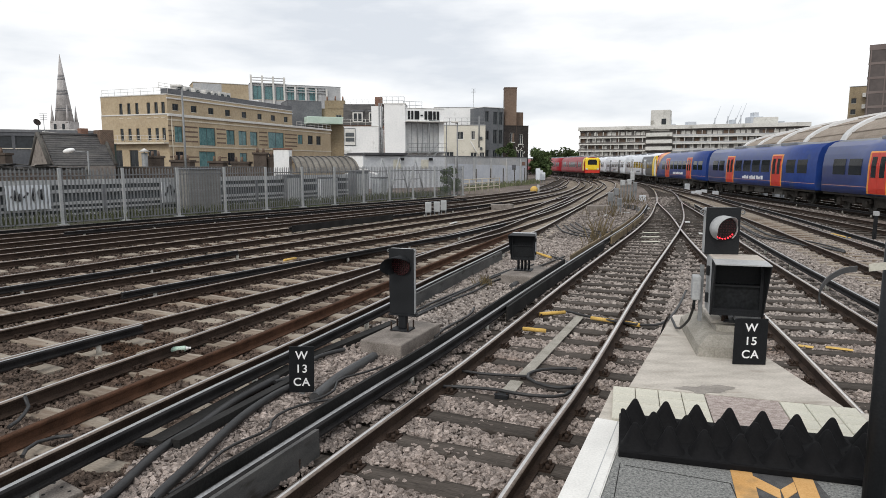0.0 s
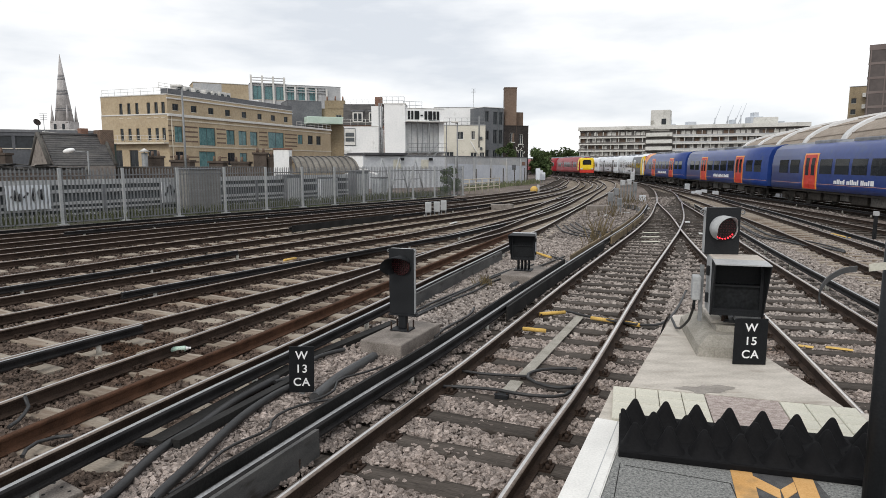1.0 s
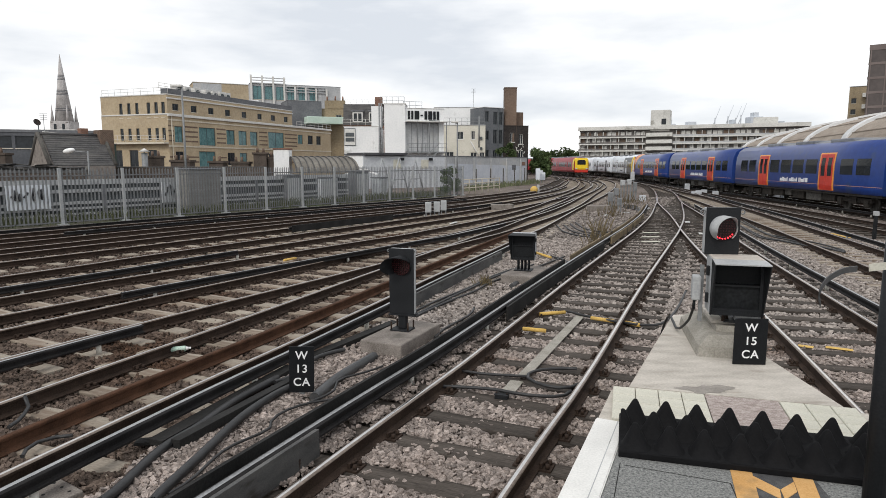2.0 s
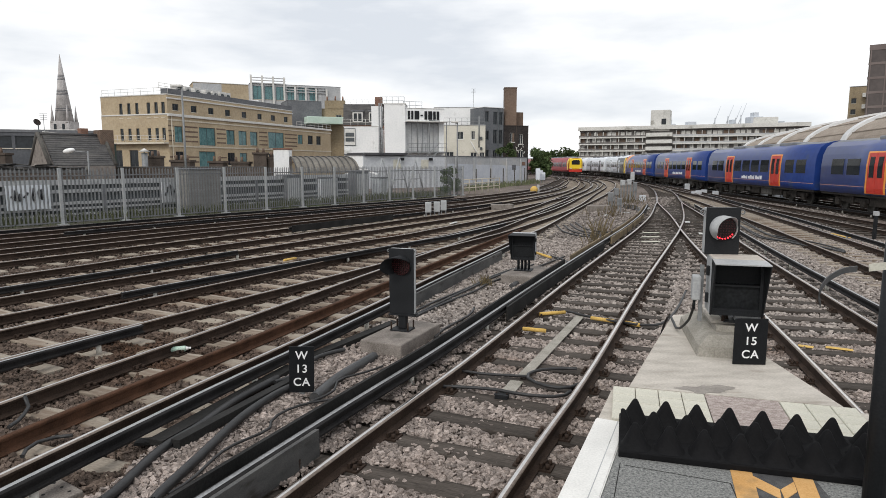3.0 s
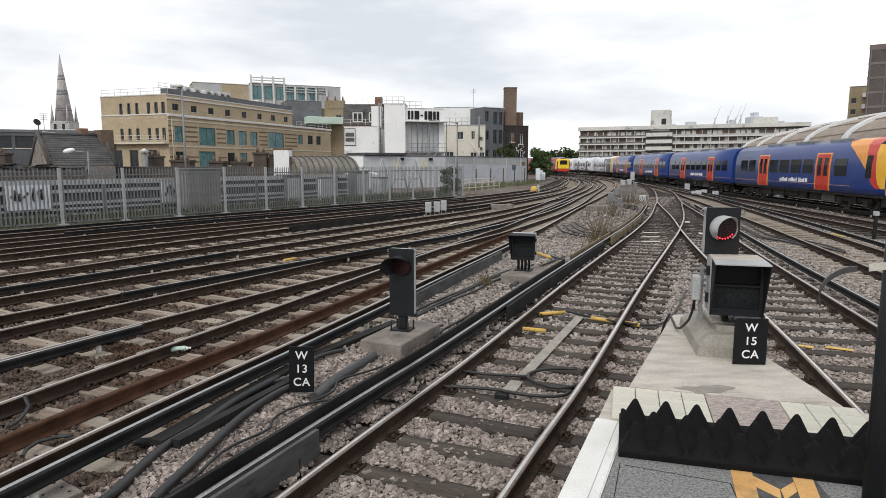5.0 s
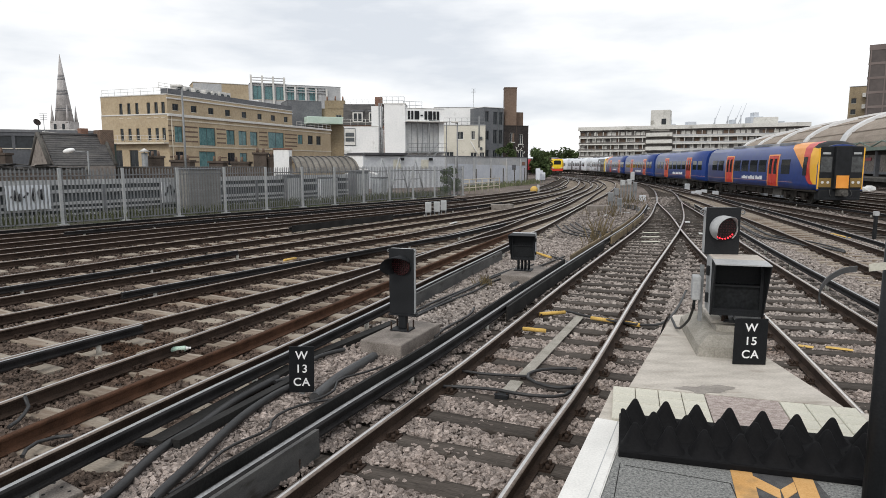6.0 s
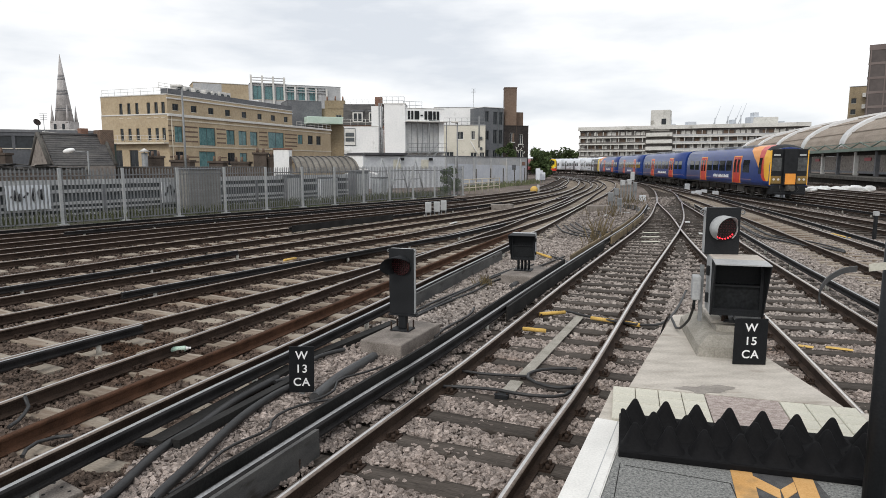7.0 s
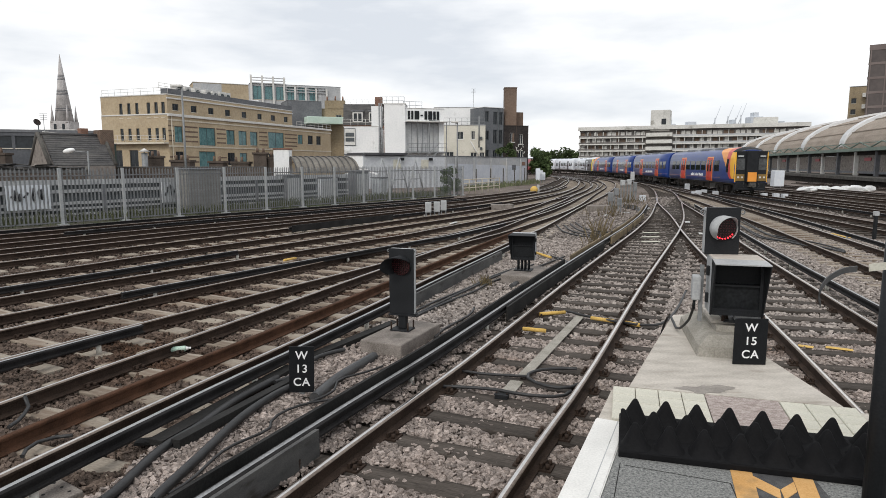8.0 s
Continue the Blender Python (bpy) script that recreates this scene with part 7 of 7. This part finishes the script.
# far skyline, its haze painted as a pale blue-grey
for X, h in ((380, 58), (398, 60), (409, 58), (416, 62)):
    c = thing("tower_crane", "distant tower crane with haze put into its colour", "crane", pose(X, 900, 0), group="distant cranes")
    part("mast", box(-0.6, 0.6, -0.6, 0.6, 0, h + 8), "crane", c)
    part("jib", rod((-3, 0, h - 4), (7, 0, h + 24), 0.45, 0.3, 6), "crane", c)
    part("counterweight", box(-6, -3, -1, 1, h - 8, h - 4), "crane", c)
for X, w, h in ((312, 14, 58), (335, 30, 55), (402, 14, 58), (431, 17, 68), (470, 14, 56)):
    b = thing("distant_tower", "distant tower on the skyline with haze put into its colour", "tower", pose(X, 900, 0), group="distant towers")
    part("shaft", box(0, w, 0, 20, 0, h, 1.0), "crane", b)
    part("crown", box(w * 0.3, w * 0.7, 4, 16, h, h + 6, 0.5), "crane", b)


# ---- plants ----
def leaves(name, label, cat, spots, size, n, seed, mat="leaf", trunk=None, kind="", squash=0.8):
    """Crown of many small leaf blades gathered in clumps."""
    r = np.random.RandomState(seed)
    t = thing(name, label, cat, kind=kind)
    vs, fs = [], []
    for (x, y, z, rad) in spots:
        d = r.randn(n, 3)
        d /= np.linalg.norm(d, axis=1)[:, None]
        c = np.array((x, y, z)) + d * (rad * (0.45 + 0.6 * r.rand(n, 1))) * np.array((1, 1, squash))
        a, b = r.randn(n, 3), r.randn(n, 3)
        a *= (size * (0.5 + r.rand(n)) / np.linalg.norm(a, axis=1))[:, None]
        b *= (size * 0.6 / np.linalg.norm(b, axis=1))[:, None]
        for i in range(n):
            k = len(vs)
            vs += [c[i] - a[i], c[i] + b[i], c[i] + a[i], c[i] - b[i]]
            fs.append((k, k + 1, k + 2, k + 3))
    me = bpy.data.meshes.new("crown")
    me.from_pydata([tuple(v) for v in vs], [], fs)
    me.materials.append(M[mat])
    ob = new("crown", me)
    ob.parent = t
    if trunk:
        x, y, h, rad = trunk
        bm = bmesh.new()
        cyl(bm, (x, y, -0.3), (x, y, h), rad, rad * 0.6, 8)
        for q in spots:
            cyl(bm, (x, y, h * 0.8), q[:3], rad * 0.4, rad * 0.1, 6)
        part("trunk", bm, "bark", t)
    return t


rg = random.Random(11)
for k in range(7):
    x, y = 56 + 8.5 * k + rg.uniform(-2, 2), 305 + rg.uniform(-10, 10)
    leaves("tree", "dense green tree far behind the line", "tree", [(x + rg.uniform(-4, 4), y + rg.uniform(-3, 3), rg.uniform(4.5, 8.0), rg.uniform(2.2, 3.2)) for _ in range(7)], 0.7, 170, k, trunk=(x, y, 5, 0.4))
leaves("bush", "tall green bush at the end of the compound wall", "bush", [(15.6 + rg.uniform(-1.0, 1.6), 104 + rg.uniform(-2, 2), rg.uniform(0.6, 4.4), rg.uniform(0.8, 1.2)) for _ in range(16)], 0.26, 170, 21, trunk=(15.2, 104, 3.2, 0.1))
leaves("bush", "green bush beside the curving tracks", "bush", [(17.4 + rg.uniform(-1.6, 1.2), 113 + rg.uniform(-2, 2), rg.uniform(0.3, 3.0), rg.uniform(0.6, 1.0)) for _ in range(12)], 0.24, 150, 22, trunk=(17.2, 112, 2, 0.08))
leaves("bush", "sprawling green shrub against the dark house", "bush", [(9.4 + rg.uniform(-1.3, 1.2), 97 + rg.uniform(-1, 1), rg.uniform(3.0, 5.3), rg.uniform(0.4, 0.7)) for _ in range(10)], 0.24, 90, 23, trunk=(9.8, 97, 4.0, 0.1))
leaves("shrub", "dark green ivy shrub at the fence's end", "bush", [(0.6 + rg.uniform(-0.7, 0.7), 50.6 + rg.uniform(-0.4, 0.4), rg.uniform(0.2, 1.9), rg.uniform(0.3, 0.5)) for _ in range(10)], 0.12, 150, 24, trunk=(0.6, 50.6, 1.2, 0.05))


def blades(label, spots, h, seed, mat="leaf", n=60, spread=0.25, w=0.012):
    r = random.Random(seed)
    bm = bmesh.new()
    for x, y, z in spots:
        for _ in range(n):
            px_, py_ = x + r.gauss(0, spread), y + r.gauss(0, spread)
            a = r.uniform(0, 6.28)
            lean = r.uniform(0.05, 0.5) * h
            hh = h * r.uniform(0.4, 1.0)
            dx, dy = math.cos(a) * w, math.sin(a) * w
            tx, ty = px_ + math.sin(a) * lean, py_ - math.cos(a) * lean
            bm.faces.new([bm.verts.new(p) for p in ((px_ - dx, py_ - dy, z), (px_ + dx, py_ + dy, z), ((px_ + tx) / 2 + dx * 0.7, (py_ + ty) / 2 + dy * 0.7, z + hh * 0.65), (tx, ty, z + hh), ((px_ + tx) / 2 - dx * 0.7, (py_ + ty) / 2 - dy * 0.7, z + hh * 0.65))])
    tagged(part("weeds", bm, mat), label, "weeds", kind="stuff")


blades("dry brown weed stalks in the ballast", [(4.69, 19.94, -0.22), (5.22, 21.39, -0.22), (5.67, 22.19, -0.22), (5.99, 24, -0.22)], 0.75, 1, "dryleaf", 18, 0.16, 0.008)
blades("yellow-green grass tuft in the ballast", [(0.87, 13.36, -0.22), (0.96, 13.61, -0.22)], 0.30, 2, "dryleaf", 50, 0.07, 0.006)
blades("pale grass around lineside cabinets", [(10.05, 36.77, -0.22), (12.01, 41.93, -0.22), (12.85, 43.14, -0.22), (14.64, 50.39, -0.22), (8.25, 31.69, -0.22)], 0.7, 3, "dryleaf", 40, 0.5, 0.014)
bm_spots = [tuple(FA + fd * (k * 0.45) - fn * (0.5 + 2.0 * ((k * 37) % 10) / 10) + Vector((0, 0, -0.24))) for k in range(8, 100)]
blades("long green grass behind the fence", bm_spots, 0.75, 4, "grass", 60, 0.35, 0.018)

# ---- lineside cabinets and boxes ----
def cabinet(x, y, w, d, z0, z1, mat="siggrey", legs=True, label="pale grey lineside equipment cabinet on legs", rz=0):
    c = thing("lineside_cabinet", label, "cabinet", pose(x, y, 0, 0, 0, rz), group="lineside cabinets")
    part("body", box(-w / 2, w / 2, -d / 2, d / 2, z0, z1, 0.02), mat, c)
    part("door", box(-w / 2 + 0.03, w / 2 - 0.03, -d / 2 - 0.012, -d / 2 - 0.001, z0 + 0.04, z1 - 0.04, 0.004), mat, c)
    if legs:
        for s in (-1, 1):
            part("leg", box(s * w * 0.35 - 0.03, s * w * 0.35 + 0.03, -0.03, 0.03, -0.25, z0), "galv", c)
    return c


for px_ in ((-0.71, 30.48, -0.2), (-0.3, 30.8, -0.2), (0.03, 31.79, -0.2)):
    cabinet(px_[0], px_[1], 0.30, 0.2, 0.12, 0.62, label="small pale lineside box on a thin leg")
cabinet(*(3.42, 36.5, -0.2)[:2], 1.3, 0.6, -0.24, 0.12, "block", False, "low concrete lineside box")
cabinet(*(8.68, 35.2, -0.2)[:2], 1.2, 0.7, -0.24, 0.15, "block", False, "low concrete lineside box")
for q, z0, z1, w in (((9.65, 36.5, -0.2), 0.3, 0.95, 0.42), ((10.49, 38.39, -0.2), 0.55, 1.1, 0.4), ((9.59, 34.38, -0.2), 0.2, 0.7, 0.3), ((12.11, 42.81, -0.2), 1.0, 1.45, 0.45), ((12.53, 42.81, -0.2), 1.05, 1.5, 0.42), ((14.4, 48.38, -0.2), 1.2, 2.0, 0.4), ((13.73, 45.43, -0.2), 0.5, 1.3, 0.35)):
    cabinet(q[0], q[1], w * 0.65, 0.25, z0, z0 + (z1 - z0) * 0.8, "galv" if z0 < 0.9 else "siggrey")
for q, h in (((24.07, 62.6, -0.2), 1.0), ((21.98, 54.59, -0.2), 0.35), ((22.88, 55.6, -0.2), 0.4), ((23.02, 53.61, -0.2), 0.35), ((21.2, 53.61, -0.2), 0.25), ((14.3, 45.43, -0.2), 0.4), ((25.4, 48.38, -0.2), 0.4), ((26.05, 48.38, -0.2), 0.35), ((25.31, 50.01, -0.2), 0.3)):
    cabinet(q[0], q[1], 0.42, 0.32, -0.24, h * 0.5, "wallpale", False, "pale box beside the point motors")
for k in range(3):
    cabinet(13.4 + 0.55 * k, 90 + 1.2 * k, 0.6, 0.5, 0.1, 1.8 - 0.3 * k, "trainwhite", True, "white lineside relay cabinet")
cabinet(*(36.53, 69.52, 0)[:2], 1.1, 0.8, 0.0, 1.7, "trainwhite", True, "white relay cabinet by the shed")
dm = thing("yellow_drum", "yellow round lineside buoy marker", "drum", pose(*(8.28, 57.76, -0.2)))
bm = bmesh.new()
bmesh.ops.create_icosphere(bm, subdivisions=3, radius=0.34, matrix=Matrix.Translation((0, 0, 0.30)))
part("ball", bm, "yellow", dm, smooth=True)
part("post", box(0.3, 0.5, 0.05, 0.25, -0.05, 0.75, 0.01), "siggrey", dm)
# yellow handrail
hr = thing("handrail_fence", "faded yellow tubular handrail fence", "handrail", kind="structure")
HP, HQ = Vector((1.65, 54.45, 0)), Vector((5.49, 61.76, 0))
hd = (HQ - HP).normalized()
hm = posed(HP, hd, Vector((-hd.y, hd.x, 0)))
hl = (HQ - HP).length
for k in range(7):
    part("post", rod(hm @ Vector((hl * k / 6, 0, -0.25)), hm @ Vector((hl * k / 6, 0, 1.1)), 0.045, n=8), "sandstone", hr)
for z in (0.35, 0.75, 1.08):
    part("rail", rod(hm @ Vector((0, 0, z)), hm @ Vector((hl, 0, z)), 0.04, n=8), "sandstone", hr)
# white sheeting heap by the shed
rg = random.Random(8)
hp = thing("plastic_sheeting", "crumpled white plastic sheeting on the ballast", "plastic sheeting")
for k in range(14):
    bm = bmesh.new()
    bmesh.ops.create_icosphere(bm, subdivisions=2, radius=1.0)
    for v in bm.verts:
        v.co *= rg.uniform(0.75, 1.2)
    s = Matrix.Diagonal((rg.uniform(0.5, 1.0), 0.5, rg.uniform(0.25, 0.45), 1))
    bm.transform(Matrix.Translation((36.0 + k * 0.47, 63.0 + rg.uniform(-0.6, 0.6), -0.1)) @ s)
    part("heap", bm, "bag", hp)

# ---- more lineside and rooftop detail ----
mp_ = thing("marker_post", "short dark lineside post with a pale top", "post", pose(*(15.11, 22.03, -0.2)))
part("post", box(-0.05, 0.05, -0.05, 0.05, -0.05, 0.85, 0.01), "sigblack", mp_)
part("top", box(-0.08, 0.08, -0.06, 0.06, 0.852, 1.0, 0.01), "siggrey", mp_)
dish = thing("satellite_dish", "dark satellite dish on a roof pole", "satellite dish", pose(-36.79, 58.5, 0))
part("pole", rod((0, 0, -0.3), (0, 0, 6.0), 0.05, n=8), "framedark", dish)
bm = bmesh.new()
for k in range(5):
    r0, r1 = 0.065 * k, 0.065 * (k + 1)
    for i in range(18):
        a, b2 = i * math.pi / 9, (i + 1) * math.pi / 9
        q = [(r0 * math.cos(a), -0.35 * r0 * r0, r0 * math.sin(a)), (r1 * math.cos(a), -0.35 * r1 * r1, r1 * math.sin(a)), (r1 * math.cos(b2), -0.35 * r1 * r1, r1 * math.sin(b2)), (r0 * math.cos(b2), -0.35 * r0 * r0, r0 * math.sin(b2))]
        bm.faces.new([bm.verts.new(p) for p in (q if k else q[1:3] + [q[0]])])
bm.transform(Matrix.Translation((0, -0.1, 6.2)) @ Matrix.Rotation(0.5, 4, "X"))
part("bowl", bm, "tower", dish)
part("arm", rod((0, -0.1, 5.9), (0.1, -0.7, 6.3), 0.02, n=6), "framedark", dish)
for X, Y, z0, h in ((-37.2, 60, 4.9, 3.6), (4.9, 104.5, 11.4, 5.0)):
    an = thing("roof_aerial", "thin metal roof aerial", "aerial", pose(X, Y, 0), group="roof aerials")
    part("mast", rod((0, 0, -0.3), (0, 0, z0 + h * 0.6), 0.03, n=6), "galv", an)
    for k in range(4):
        part("element", rod((-0.35, 0, z0 + h * 0.6 - 0.18 * k), (0.35, 0, z0 + h * 0.6 - 0.18 * k), 0.016, n=6), "galv", an)
# bracing and kiosks in the yard behind the fence's end
for k, (u, z) in enumerate(((43.5, 2.9), (46.2, 3.0), (49.0, 2.8))):
    fr = thing("steel_brace", "galvanised A-frame brace in the yard", "brace", posed(FA + fd * u - fn * (6.5 + 0.4 * k), fd, Vector((-fd.y, fd.x, 0))), group="yard braces")
    part("leg", rod((-1.3, 0, -0.25), (0, 0, z), 0.06, n=8), "postgalv", fr)
    part("leg", rod((1.3, 0, -0.25), (0, 0, z), 0.06, n=8), "postgalv", fr)
    part("tie", rod((-0.75, 0, 1.1), (0.75, 0, 1.1), 0.05, n=8), "postgalv", fr)
for k, (u, w, z) in enumerate(((30.8, 1.2, 1.7), (33.9, 1.6, 1.5), (37.2, 1.3, 1.9), (39.5, 0.9, 1.4))):
    kk = thing("equipment_kiosk", "pale steel equipment kiosk in the yard", "kiosk", posed(FA + fd * u - fn * 3.0, fd, Vector((-fd.y, fd.x, 0))), group="yard kiosks")
    part("body", box(-w / 2, w / 2, 0, 0.8, -0.25, z, 0.03), "wallpale" if k % 2 else "leadgrey", kk)
    part("door", box(-w / 2 + 0.08, w / 2 - 0.08, -0.02, -0.001, 0.0, z - 0.15, 0.006), "siggrey", kk)
    part("roof", box(-w / 2 - 0.06, w / 2 + 0.06, -0.06, 0.86, z + 0.002, z + 0.08, 0.01), "leadgrey", kk)
# dark concrete posts of the old yard fence along the wall
for k in range(0, 9, 2):
    yp = thing("yard_post", "thin dark post before the compound wall", "post", pose(3.6 + 0.95 * k, 69.0 + 2.3 * k, 0), group="yard posts")
    part("post", box(-0.06, 0.06, -0.06, 0.06, -0.25, 1.9, 0.01), "undergrey", yp)
blades("weeds along the compound wall", [(2.4 + 0.5 * k, 63.5 + 1.15 * k, -0.24) for k in range(22)], 0.8, 9, "grass", 28, 0.45, 0.03)
rg = random.Random(77)
for k in range(18):
    lit = thing("litter", "scrap of white litter on the ballast", "litter", pose(rg.uniform(-7, 14), rg.uniform(22, 58), -0.19, rg.uniform(-20, 20), rg.uniform(-20, 20), rg.uniform(0, 180)), group="litter")
    bm = box(-0.16, 0.16, -0.09, 0.09, 0, 0.05, 0.02)
    for v in bm.verts:
        v.co += Vector((rg.uniform(-0.03, 0.03), rg.uniform(-0.03, 0.03), rg.uniform(-0.02, 0.03)))
    part("scrap", bm, "bag", lit)

motions()
